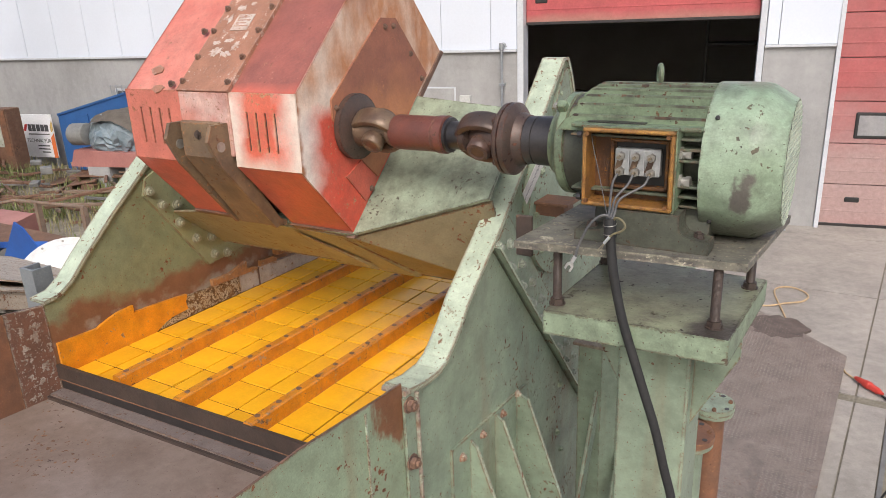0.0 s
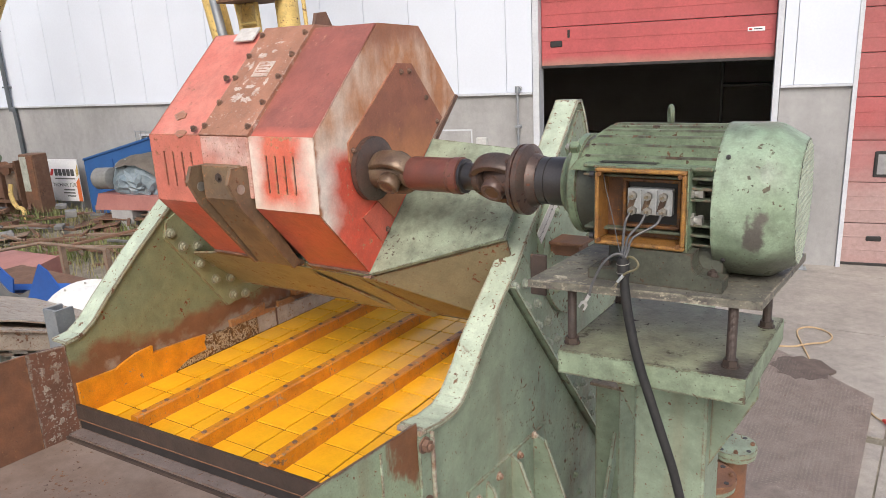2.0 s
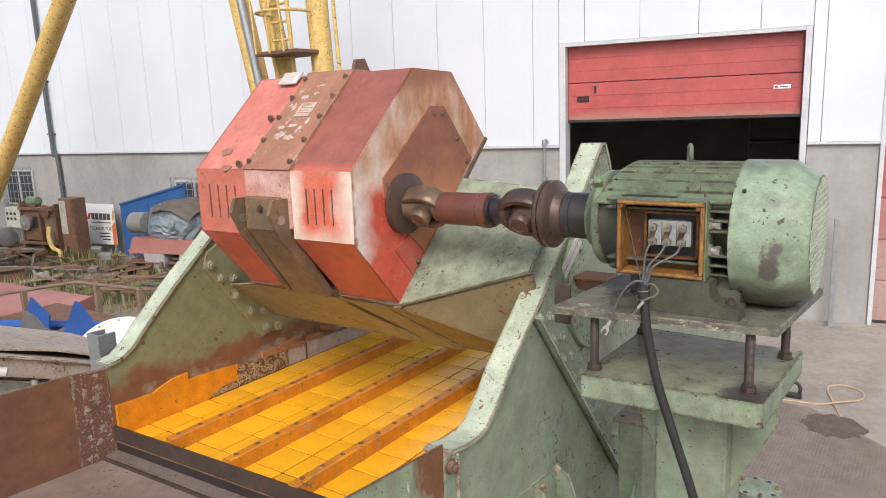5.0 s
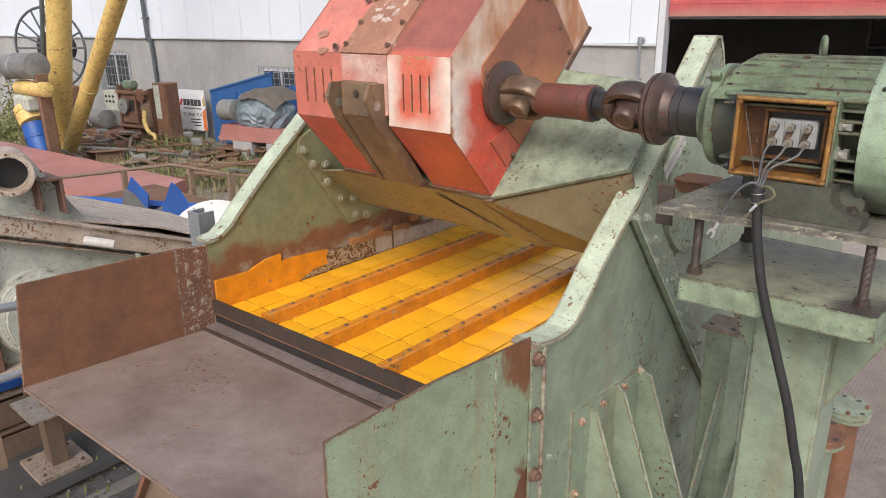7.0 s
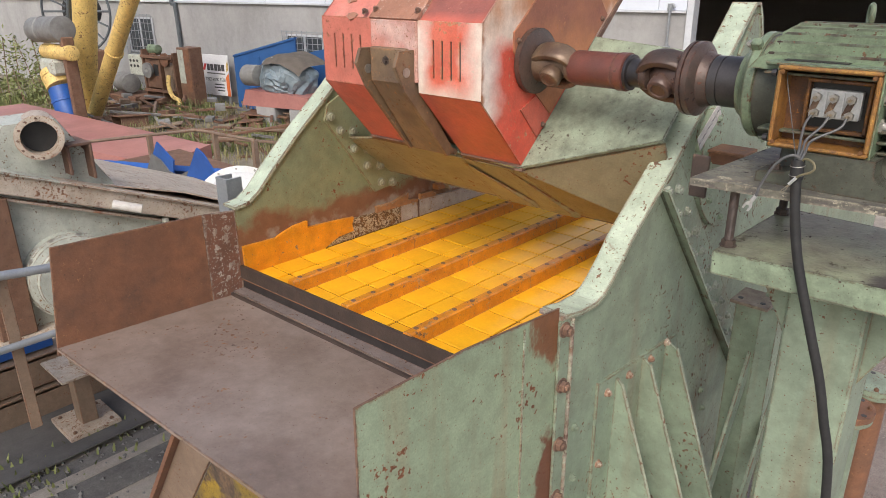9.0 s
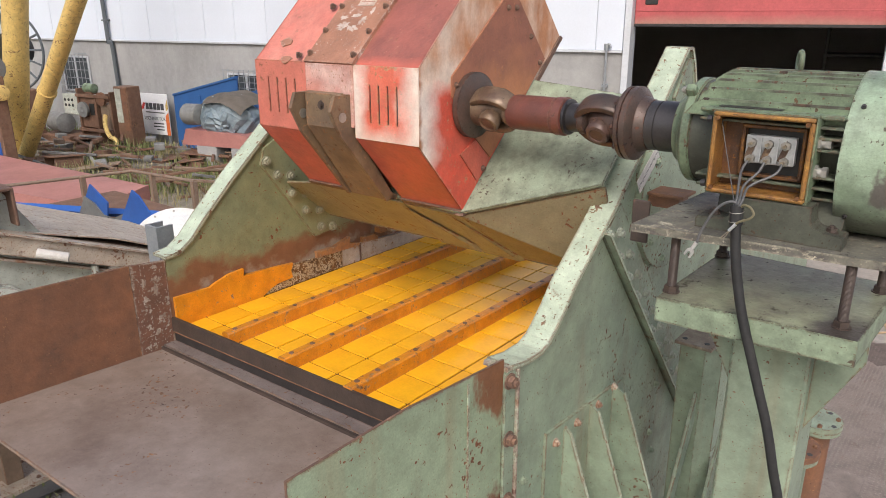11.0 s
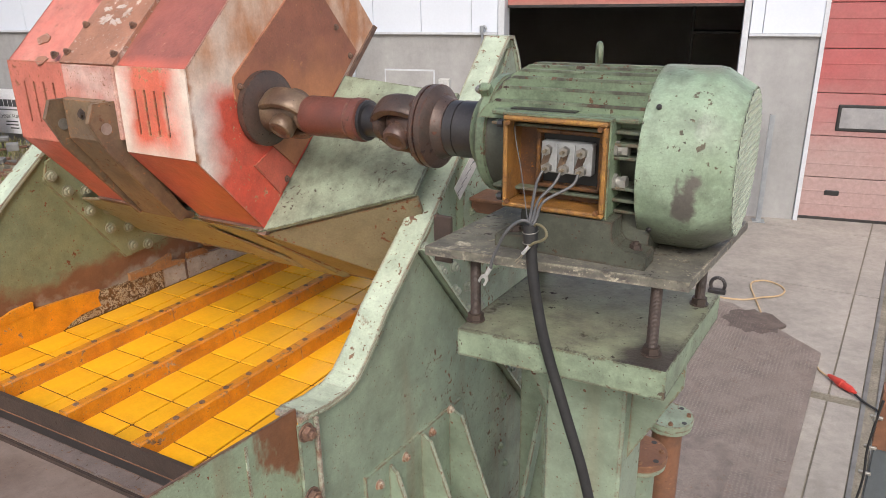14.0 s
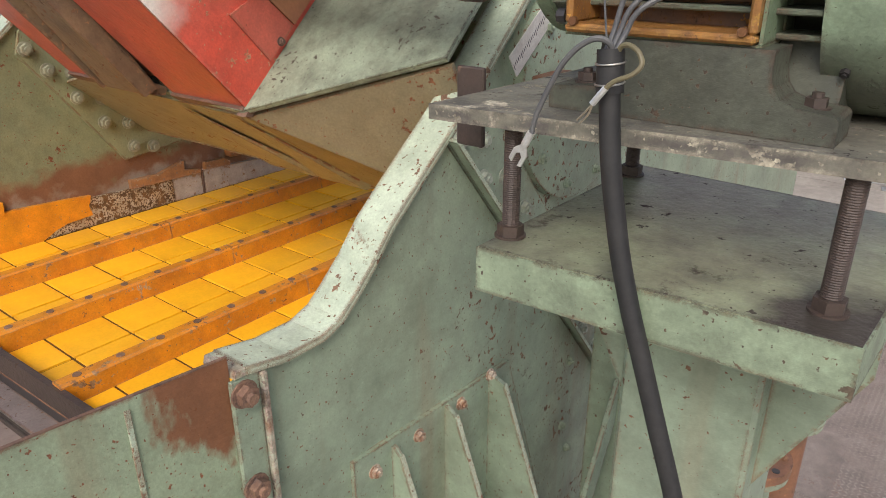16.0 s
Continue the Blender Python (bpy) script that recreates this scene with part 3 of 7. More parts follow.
def clad_panel(u0, u1, z0, z1):
    bm = boxed((u0 + 0.004, -0.03, z0), (u1 - 0.004, 0.09, z1), 0.004)
    ob = part("panel", bm, cladding, upper)
    ob.matrix_basis = Matrix.Identity(4)
    return ob


u = -44.65
while u < 29:
    a, b = u, u + 1.0
    if b <= D1A - 0.05 or (a >= D1B + 0.05 and b <= D2A + 0.02) or a >= D2B:
        clad_panel(a, b, SILL + 0.03, TOP)
    elif a >= D1A - 0.05 and b <= D1B + 0.1 or (a >= D2A - 0.1 and b <= D2B + 0.1):
        clad_panel(a, b, LINTEL + 0.02, TOP)
    else:
        for lo, hi, z0 in ((a, min(b, D1A - 0.14), SILL + 0.03), (max(a, D1A - 0.14), min(b, D1B + 0.12), LINTEL + 0.02), (max(a, D1B + 0.12), min(b, D2A - 0.06), SILL + 0.03), (max(a, D2A - 0.06), min(b, D2B + 0.1), LINTEL + 0.02), (max(a, D2B + 0.1), b, SILL + 0.03)):
            if hi - lo > 0.06:
                clad_panel(lo, hi, z0, TOP)
    u += 1.0
for u0, u1 in ((-45, D1A - 0.14), (D1B + 0.12, D2A - 0.08), (D2B + 0.1, 30)):
    hall("trim_sill", boxed((u0, -0.07, SILL - 0.015), (u1, 0.12, SILL + 0.028), 0.004), trim_white, "white steel drip sill above the concrete", "trim")
for u0, u1, z1 in ((D1A - 0.13, D1A - 0.01, LINTEL + 0.015), (D1B + 0.01, D1B + 0.11, LINTEL + 0.015), (D2A - 0.075, D2A - 0.005, LINTEL + 0.015)):
    hall("trim_jamb", boxed((u0, -0.05, 0), (u1, 0.32, z1), 0.004), trim_white, "white folded steel door jamb", "trim")
hall("trim_lintel", boxed((D1A - 0.01, -0.05, LINTEL - 0.05), (D1B + 0.01, 0.1, LINTEL + 0.015), 0.004), trim_white, "white folded steel door lintel, chipped", "trim")


def sectional(name, u0, u1, z0, z1, panel_h, material, label):
    root = tagged(new(name), label, "door", kind="structure")
    root.matrix_basis = HALL
    z = z0
    while z < z1 - 0.02:
        top = min(z + panel_h, z1)
        bm = boxed((u0, 0.14, z + 0.006), (u1, 0.19, top - 0.006), 0.008)
        for k in (1, 2):
            g = z + (top - z) * k / 3
            box(bm, (u0 + 0.01, 0.133, g - 0.012), (u1 - 0.01, 0.142, g + 0.012), 0.004)
        part("panel", bm, material, root)
        z = top
    part("bottom_seal", boxed((u0, 0.13, z0 - 0.04), (u1, 0.20, z0 + 0.01), 0.006), dark_steel, root, "black rubber bottom seal")
    return root


door1 = sectional("door_1", D1A, D1B, 3.58, LINTEL - 0.03, 0.70, door_red, "red sectional overhead door, raised two thirds")
part("handle_recess", boxed((D1A + 0.17, 0.12, 3.92), (D1A + 0.40, 0.15, 4.03), 0.02), black_plastic_and_voids, door1, "black recessed handle")
part("bolt_lock", boxed((D1A + 0.5, 0.11, 4.08), (D1A + 0.54, 0.15, 4.22), 0.006), dark_steel, door1)
plate = part("name_plate", boxed((D1B - 0.44, 0.128, 4.02), (D1B - 0.17, 0.142, 4.09), 0.006), sign_white, door1, "small white maker plate with red mark")
part("print_bar", boxed((D1B - 0.42, 0.122, 4.04), (D1B - 0.37, 0.13, 4.07)), sign_red, plate)
part("print_bar", boxed((D1B - 0.34, 0.122, 4.05), (D1B - 0.21, 0.13, 4.065)), label_ink, plate)
door2 = sectional("door_2", D2A, D2B, 0.04, LINTEL - 0.03, 0.71, door_dusty, "closed red sectional overhead door, bleached towards its foot")
for k in range(4):
    u0 = D2A + 0.37 + k * 0.98
    w = part("window", boxed((u0, 0.115, 1.55), (u0 + 0.93, 0.15, 1.99), 0.03), black_plastic_and_voids, door2, "black framed window strip")
    part("pane", boxed((u0 + 0.05, 0.108, 1.6), (u0 + 0.88, 0.125, 1.94), 0.012), glass_dim, w, "dusty acrylic pane")
part("handle_recess", boxed((D2A + 0.37, 0.12, 0.44), (D2A + 0.60, 0.15, 0.53), 0.02), black_plastic_and_voids, door2, "black recessed handle")
# inside of the hall
hall("floor_hall", boxed((-12, 0.3, -0.12), (14, 18, -0.02)), dark_inside, "dark concrete floor inside the hall", "floor")
hall("wall_hall_back", boxed((-12, 18, -0.1), (14, 18.2, TOP)), dark_inside, "dark back wall inside the hall", "wall")
for u0 in (-12.2, 14):
    hall("wall_hall_side", boxed((u0, 0.3, -0.1), (u0 + 0.2, 18.2, TOP)), dark_inside, "dark side wall inside the hall", "wall")
hall("ceiling_hall", boxed((-45, 0.1, TOP), (30, 18.4, TOP + 0.2)), dark_inside, "roof over the hall", "ceiling")

# ---- ground ----
def ground_height(x, y):
    rise = min(max((-x - 6.5) / 4.0, 0.0), 1.0)
    return 0.45 * rise * rise * (3 - 2 * rise) + (0.05 * noise.noise((x * 0.7, y * 0.7, 0.0)) if x < -6.5 else 0.0)


bm = bmesh.new()
xs = [-400, -120, -60] + [-40 + 0.8 * i for i in range(44)] + [-4.4, -3.0, 0, 4, 10, 40, 120, 400]
ys = [-400, -100, -40, -20, -10] + [-6 + 0.8 * i for i in range(24)] + [16, 30, 60, 150, 400]
grid = [[bm.verts.new((x, y, ground_height(x, y) - 0.012)) for y in ys] for x in xs]
for i in range(len(xs) - 1):
    for j in range(len(ys) - 1):
        bm.faces.new((grid[i][j], grid[i + 1][j], grid[i + 1][j + 1], grid[i][j + 1]))
solo("ground", bm, yard_ground, "gravel and trodden soil of the scrap yard", "ground", "structure")
pave = solo("pavement", boxed((-4.6, -9, -0.2), (26, 1.2, -0.004)), paving, "worn grey concrete yard paving", "pavement", "structure")
SKEW = 0.0455


def skewed(x0, x1, y0, y1):
    """A plan strip along the yard's joints, which lean a little towards positive x."""
    return [(x0 + SKEW * y0, y0), (x1 + SKEW * y0, y0), (x1 + SKEW * y1, y1), (x0 + SKEW * y1, y1)]


for x0, x1 in ((-5.0, 1.636), (1.646, 1.925), (2.105, 4.6), (4.61, 7.2), (7.21, 26)):
    for y0, y1 in ((1.2, 3.52), (3.53, 6.155), (6.30, 9.2), (9.21, 11.9), (11.91, 14.6)):
        part("paving_slab", prism(bmesh.new(), skewed(x0 + 0.004, x1 - 0.004, y0 + 0.004, y1 - 0.004), 2, -0.15, 0.0), paving, pave)
solo("floor_channel", prism(bmesh.new(), skewed(1.925, 2.105, 1.2, 14.6), 2, -0.12, -0.028), slot_dark, "dirt filled floor channel between the slabs", "channel", "structure")
for x0, x1 in ((-5.0, 1.924), (2.106, 26)):
    solo("floor_gutter", prism(bmesh.new(), skewed(x0, x1, 6.157, 6.298), 2, -0.12, -0.024), slot_dark, "dirty gutter across the paving", "channel", "structure")
for x0 in (1.932, 2.058):
    solo("floor_rail", prism(bmesh.new(), skewed(x0, x0 + 0.038, 1.2, 14.5), 2, -0.03, 0.004), scrap_grey, "worn steel rail let into the paving", "rail", "structure")

# checker plate on the ground, with rows of raised bars
bm = prism(bmesh.new(), [(-1.2, 2.6), (1.62, 2.6), (1.72, 4.3), (1.80, 7.15), (0.72, 8.1), (-1.2, 8.1)], 2, 0.004, 0.030)
cp = solo("checker_plate", bm, checker, "worn brown steel checker plate lying on the paving", "steel plate")
verts, faces = [], []
for i in range(46):
    for j in range(132):
        x, y = 0.10 + i * 0.0365, 3.2 + j * 0.0365
        if x > 1.62 + (y - 3.4) * 0.045 or (y > 7.05 and x > 1.74 - (y - 7.05) * 1.05):
            continue
        a = radians(45 if (i + j) % 2 else -45)
        c, s, k = math.cos(a), math.sin(a), len(verts)
        for u, v, h in ((0.0155, 0, 0), (0.009, 0.0042, 0.0026), (-0.009, 0.0042, 0.0026), (-0.0155, 0, 0), (-0.009, -0.0042, 0.0026), (0.009, -0.0042, 0.0026)):
            verts.append((x + u * c - v * s, y + u * s + v * c, 0.0302 + h))
        faces += [(k, k + 1, k + 2, k + 3, k + 4, k + 5)]
me = bpy.data.meshes.new("checker_relief")
me.from_pydata(verts, [], faces)
me.materials.append(tread)
bars = tagged(new("checker_relief", me), kind="stuff")
bars.parent = cp

# ---- the vibrating screen ----
screen = thing("vibrating_screen", "worn light green vibrating screen with yellow panels and red drive guard", "screening machine")
R_IN, R_OUT, L_IN, L_OUT, E_IN = 0.822, 0.838, -0.590, -0.606, -0.590
EDGE = [(-0.014, 2.982), (0.06, 2.968), (0.134, 2.968), (0.177, 2.983), (0.209, 3.008), (0.255, 3.049), (0.305, 3.104), (0.40, 3.18), (0.499, 3.257), (0.647, 3.39), (0.983, 3.714), (1.006, 3.713), (1.035, 3.67), (1.075, 3.58), (1.16, 3.36)]
outline = EDGE + [(1.42, 3.13), (3.4, 2.55), (3.4, 1.75), (-0.03, 1.75)]
part("side_plate", prism(bmesh.new(), outline, 0, R_IN, R_OUT), green, screen, "light green steel side plate")
part("top_flange", strip(bmesh.new(), EDGE, 0, 0.772, 0.851, 0.012), green_edge_lit, screen, "chipped pale green edge flange")
EDGE_L = [(-0.1, 2.988), (-0.041, 2.997), (0.013, 3.031), (0.077, 3.096), (0.218, 3.225), (0.413, 3.387), (0.649, 3.603), (1.134, 4.013), (1.296, 3.905)]
outline = EDGE_L + [(1.36, 3.3), (3.4, 2.8), (3.4, 1.75), (-0.10, 1.75)]
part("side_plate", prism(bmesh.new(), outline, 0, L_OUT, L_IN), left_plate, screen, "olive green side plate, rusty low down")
part("top_flange", strip(bmesh.new(), EDGE_L, 0, -0.665, -0.580, 0.012), green_edge_lit, screen, "chipped pale green edge flange")
# front extension plates and the feed plate between them
part("end_plate", prism(bmesh.new(), [(-0.715, 3.052), (-0.40, 3.048), (-0.035, 3.016), (-0.035, 2.25), (-0.725, 2.36)], 0, R_OUT - 0.002, R_OUT + 0.002), green_rusty_end, screen, "green end plate with rusty upper edge")
part("edge_rust", strip(bmesh.new(), [(-0.715, 3.0523), (-0.40, 3.0483), (-0.035, 3.0163)], 0, R_OUT - 0.0024, R_OUT + 0.0026, 0.002), rust_steel, screen, "rusty bare upper edge")
part("edge_rust", prism(bmesh.new(), [(-0.7152, 3.054), (-0.7258, 2.36), (-0.7278, 2.36), (-0.7172, 3.054)], 0, R_OUT - 0.0024, R_OUT + 0.0026), rust_steel, screen)
part("corner_angle", boxed((R_OUT + 0.003, -0.041, 1.8), (R_OUT + 0.012, 0.0075, 2.9805), 0.002), green, screen, "green upright angle with rusty bolts")
part("angle_leg", boxed((R_OUT + 0.001, 0.008, 1.8), (R_OUT + 0.019, 0.018, 2.976), 0.002), chipped_leg, screen, "chipped rusty edge of the angle")
part("flange_end", prism(bmesh.new(), [(-0.034, 2.983), (-0.030, 2.995), (-0.0145, 2.994), (-0.0145, 2.982)], 0, 0.776, R_OUT + 0.012), chipped_leg, screen, "flaked rusty end of the flange")
part("seam_bar", boxed((R_OUT + 0.0021, -0.188, 2.3), (R_OUT + 0.0055, -0.180, 3.015), 0.001), green_edge_lit, screen, "chipped weld bead")
part("end_plate", prism(bmesh.new(), [(-0.755, 3.022), (-0.235, 3.0), (-0.235, 2.62), (-0.80, 2.655)], 0, E_IN - 0.010, E_IN), rust_plate, screen, "brown rusted end plate")
part("end_plate", prism(bmesh.new(), [(-0.233, 3.0), (-0.102, 2.986), (-0.102, 2.62), (-0.233, 2.62)], 0, E_IN - 0.010, E_IN + 0.002), crusted_rust, screen, "scabbed rusty end plate")
bm = bmesh.new()
quad = [(E_IN + 0.001, -0.80, 2.683), (R_IN - 0.001, -0.733, 2.683), (R_IN - 0.001, -0.062, 2.652), (E_IN + 0.001, -0.108, 2.652)]
up4, lo4 = [bm.verts.new(q) for q in quad], [bm.verts.new((x, y, z - 0.012)) for x, y, z in quad]
bm.faces.new(up4)
bm.faces.new(lo4[::-1])
for k in range(4):
    bm.faces.new((up4[k], lo4[k], lo4[(k + 1) % 4], up4[(k + 1) % 4]))
part("feed_plate", bm, chute_steel, screen, "brown worn steel feed plate")


def across(d0, d1):
    """A plan strip between the side walls at two distances before the lip, which stands slightly askew."""
    return [(E_IN + 0.003, -0.093 - d0), (R_IN - 0.003, -0.046 - d0), (R_IN - 0.003, -0.046 - d1), (E_IN + 0.003, -0.093 - d1)]


part("lip_bar", prism(bmesh.new(), across(0.0, 0.013), 2, 2.708, 2.763), stud_rust, screen, "dark rusty steel lip")
part("lip_edge", prism(bmesh.new(), across(0.0128, 0.0142), 2, 2.707, 2.7105), rust_plate, screen, "bright rubbed lower edge")
# dark colour here paints the shadow below the lip bar
part("lip_step_shade", prism(bmesh.new(), across(0.0, 0.006), 2, 2.60, 2.7075), dark_steel, screen, "lower part of the lip, blackened for its shadow")
part("lip_shelf", prism(bmesh.new(), across(0.0065, 0.056), 2, 2.655, 2.670), lip_steel, screen, "dark worn shelf at the foot of the lip")
for d0 in (0.057, 0.0625):
    part("lip_seam", prism(bmesh.new(), across(d0, d0 + 0.004), 2, 2.652, 2.6655), stud_rust, screen, "ragged dark weld seam")
# side liners on the far wall
part("side_liner", prism(bmesh.new(), [(-0.088, 2.715), (-0.088, 2.838), (0.10, 2.832), (0.24, 2.836), (0.40, 2.826), (0.468, 2.820), (0.455, 2.79), (0.462, 2.757), (0.38, 2.752), (0.345, 2.742), (0.29, 2.715)], 0, L_IN + 0.001, L_IN + 0.014), liner_pu, screen, "orange polyurethane side liner")
part("liner_scrap", prism(bmesh.new(), [(0.05, 2.828), (0.08, 2.842), (0.15, 2.862), (0.218, 2.866), (0.215, 2.828)], 0, L_IN + 0.003, L_IN + 0.016), liner_pu, screen, "raised scrap of orange liner")
part("side_liner", prism(bmesh.new(), [(0.27, 2.722), (0.33, 2.745), (0.46, 2.756), (0.456, 2.812), (0.60, 2.806), (0.75, 2.800), (0.75, 2.722)], 0, L_IN + 0.001, L_IN + 0.0125), honey_crust, screen, "honeycombed liner with dark pitted holes")
part("side_liner", prism(bmesh.new(), [(0.752, 2.722), (0.752, 2.800), (0.862, 2.798), (0.862, 2.722)], 0, L_IN + 0.001, L_IN + 0.013), liner_grey, screen, "pale grey worn liner")
part("side_liner", prism(bmesh.new(), [(0.872, 2.722), (0.874, 2.806), (1.11, 2.792), (2.0, 2.775), (2.0, 2.722)], 0, L_IN + 0.001, L_IN + 0.015), liner_grey, screen, "pale grey worn liner")
part("liner_gap", boxed((L_IN + 0.001, 0.8635, 2.722), (L_IN + 0.016, 0.8705, 2.806), 0.001), rust_steel, screen, "rusty strip between the liners")
for pts in ([(0.60, 2.806), (0.60, 2.835), (0.70, 2.832), (0.80, 2.858), (0.80, 2.825), (0.86, 2.812), (0.86, 2.800)], [(0.878, 2.807), (0.882, 2.832), (0.96, 2.830), (0.985, 2.815), (0.985, 2.800)]):
    part("liner_scrap", prism(bmesh.new(), pts, 0, L_IN + 0.001, L_IN + 0.018), scrap_orange, screen, "torn rusty orange liner edge")
for y, z, mat in ((0.975, 2.862, scrap_orange), (1.06, 2.846, crust), (1.35, 2.85, rust_steel)):
    part("liner_clamp", boxed((L_IN + 0.001, y, z - 0.030), (L_IN + 0.04, y + 0.055, z), 0.004), mat, screen)
# gusset with bolts on the far wall
part("gusset", prism(bmesh.new(), [(0.345, 3.262), (0.365, 3.325), (0.95, 3.60), (1.05, 2.95), (0.60, 2.905)], 0, L_IN + 0.001, L_IN + 0.014), green_shaded, screen)
for y, z in ((0.370, 3.275), (0.418, 3.211), (0.486, 3.197), (0.486, 3.122), (0.559, 3.109), (0.554, 3.036), (0.630, 3.021), (0.634, 2.944), (0.70, 2.93)):
    hexbolt("bolt", (L_IN + 0.014, y, z), (1, 0, 0), 0.020, bolt_olive, screen, "pale olive bolt head")

# deck: support frame, panels, rails
part("deck_frame", boxed((L_IN + 0.002, -0.044, 2.64), (R_IN - 0.004, 2.0, 2.7175)), joint_dirt, screen)
PITCH, ROW = 0.1525, 0.1365
for i in range(-4, 6):
    for j in range(-1, 14):
        x0, y0 = i * PITCH, 0.03 + j * ROW
        x1 = x0 + PITCH
        if i == -4:
            x0 = L_IN + 0.014
        if x1 > R_IN:
            x1 = R_IN - 0.004
        if j == -1:
            y0 = -0.046 - 0.033 * (0.82 - x0)
        gap = 0.0034
        bm = boxed((0, 0, 0), (x1 - x0 - 2 * gap, (0.03 + (j + 1) * ROW) - y0 - 2 * gap, 0.030), 0.0010)
        ob = part("panel", bm, yellow_pu, screen)
        ob.location = (x0 + gap, y0 + gap, 2.692 + random.uniform(-0.0008, 0.0008))
for x in (-0.305, 0.0, 0.305):
    y = -0.070
    for k, seg in enumerate((0.62, 0.61, 0.61)):
        bm = bmesh.new()
        prism(bm, [(x - 0.022, 2.722), (x - 0.018, 2.766), (x - 0.013, 2.771), (x + 0.013, 2.771), (x + 0.018, 2.766), (x + 0.022, 2.722)], 1, y + 0.001, y + seg - 0.001)
        rail = part("rail", bm, orange_pu, screen, "orange polyurethane wear rail")
        yy = y + 0.042
        while yy < y + seg - 0.02:
            part("pin", cyl(bmesh.new(), (x, yy, 2.768), (x, yy, 2.7725), 0.009, seg=10), rust_steel, rail)
            yy += 0.0905
        y += seg

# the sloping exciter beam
part("cross_beam", prism(bmesh.new(), [(0.70, 3.02), (0.66, 3.40), (0.79, 3.54), (0.95, 3.38), (0.92, 3.12)], 0, L_IN + 0.002, R_IN - 0.002), green_shaded, screen, "olive green box beam across the screen, shade in its colour")
bm = bmesh.new()
quad = [(-0.06, 0.372, 3.237), (0.40, 0.36, 3.226), (R_IN - 0.004, 0.495, 3.352), (R_IN - 0.004, 0.735, 3.577), (0.40, 0.765, 3.605), (-0.06, 0.765, 3.605)]
lo = [bm.verts.new((x, y, z)) for x, y, z in quad]
hi = [bm.verts.new((x, y - 0.008, z + 0.0085)) for x, y, z in quad]
bm.faces.new(lo)
bm.faces.new(hi[::-1])
for k in range(6):
    bm.faces.new((lo[k], lo[(k + 1) % 6], hi[(k + 1) % 6], hi[k]))
part("beam_cover", bm, green_mildew, screen, "green sloping cover plate with black mildew")
# folded front of the beam, with two triangular stiffeners lying on it
TOPS = [(L_IN + 0.003, 0.468, 3.168), (-0.31, 0.384, 3.222), (0.39, 0.372, 3.217), (R_IN - 0.003, 0.503, 3.343)]
LOWS = [(L_IN + 0.003, 0.690, 2.985), (-0.31, 0.684, 2.992), (0.42, 0.668, 3.004), (R_IN - 0.003, 0.655, 3.012)]
for k in range(3):
    bm = bmesh.new()
    quad = [TOPS[k], TOPS[k + 1], LOWS[k + 1], LOWS[k]]
    near, far = [bm.verts.new(q) for q in quad], [bm.verts.new((x, y + 0.006, z + 0.007)) for x, y, z in quad]
    bm.faces.new(near)
    bm.faces.new(far[::-1])
    for j in range(4):
        bm.faces.new((near[j], far[j], far[(j + 1) % 4], near[(j + 1) % 4]))
    part("beam_skirt", bm, skirt_bounce if k == 2 else skirt_left_bounce, screen, "folded skirt under the cover, deck's yellow bounce in its olive")
part("skirt_lip", sweep(bmesh.new(), [(x, y + 0.001, z) for x, y, z in LOWS], 0.004, 6, 2), skirt_bounce, screen)
for tx, l0, l1 in ((0.135, 0.085, 0.270), (0.345, 0.285, 0.440)):
    bm = bmesh.new()
    top = bm.verts.new((tx, 0.384, 3.206))
    f0, f1 = bm.verts.new((l0, 0.655, 2.996)), bm.verts.new((l1, 0.655, 2.996))
    r0, r1 = bm.verts.new((l0 - 0.02, 0.674, 3.000)), bm.verts.new((l1 + 0.02, 0.674, 3.000))
    for q in ((top, f0, f1), (top, f1, r1), (top, r0, f0), (f0, r0, r1, f1), (top, r1, r0)):
        bm.faces.new(q)
    part("stiffener", bm, skirt_left_bounce, screen, "triangular olive stiffener under the beam")

# drive guard
GP = [(0.165, 3.687), (0.488, 3.993), (0.707, 3.985), (0.915, 3.752), (0.363, 3.238), (0.158, 3.470)]


def inset(poly, d):
    c = sum((Vector(p) for p in poly), Vector((0, 0))) / len(poly)
    return [tuple(c + (Vector(p) - c) * (1 - d / (Vector(p) - c).length)) for p in poly]


def slotted(x0, x1, z0, z1, za, zb, cuts, y, t):
    """One plate with upright slots cut through it."""
    bm = bmesh.new()
    xs = [x0] + [c + s * 0.0034 for c in cuts for s in (-1, 1)] + [x1]
    zs = [z0, za, zb, z1]
    front = [[bm.verts.new((x, y, z)) for z in zs] for x in xs]
    for i in range(len(xs) - 1):
        for j in range(3):
            if not (j == 1 and i % 2 == 1):
                bm.faces.new((front[i][j], front[i + 1][j], front[i + 1][j + 1], front[i][j + 1]))
    made = bmesh.ops.extrude_face_region(bm, geom=bm.faces[:])
    bmesh.ops.translate(bm, vec=(0, t, 0), verts=[v for v in made["geom"] if isinstance(v, bmesh.types.BMVert)])
    return bm


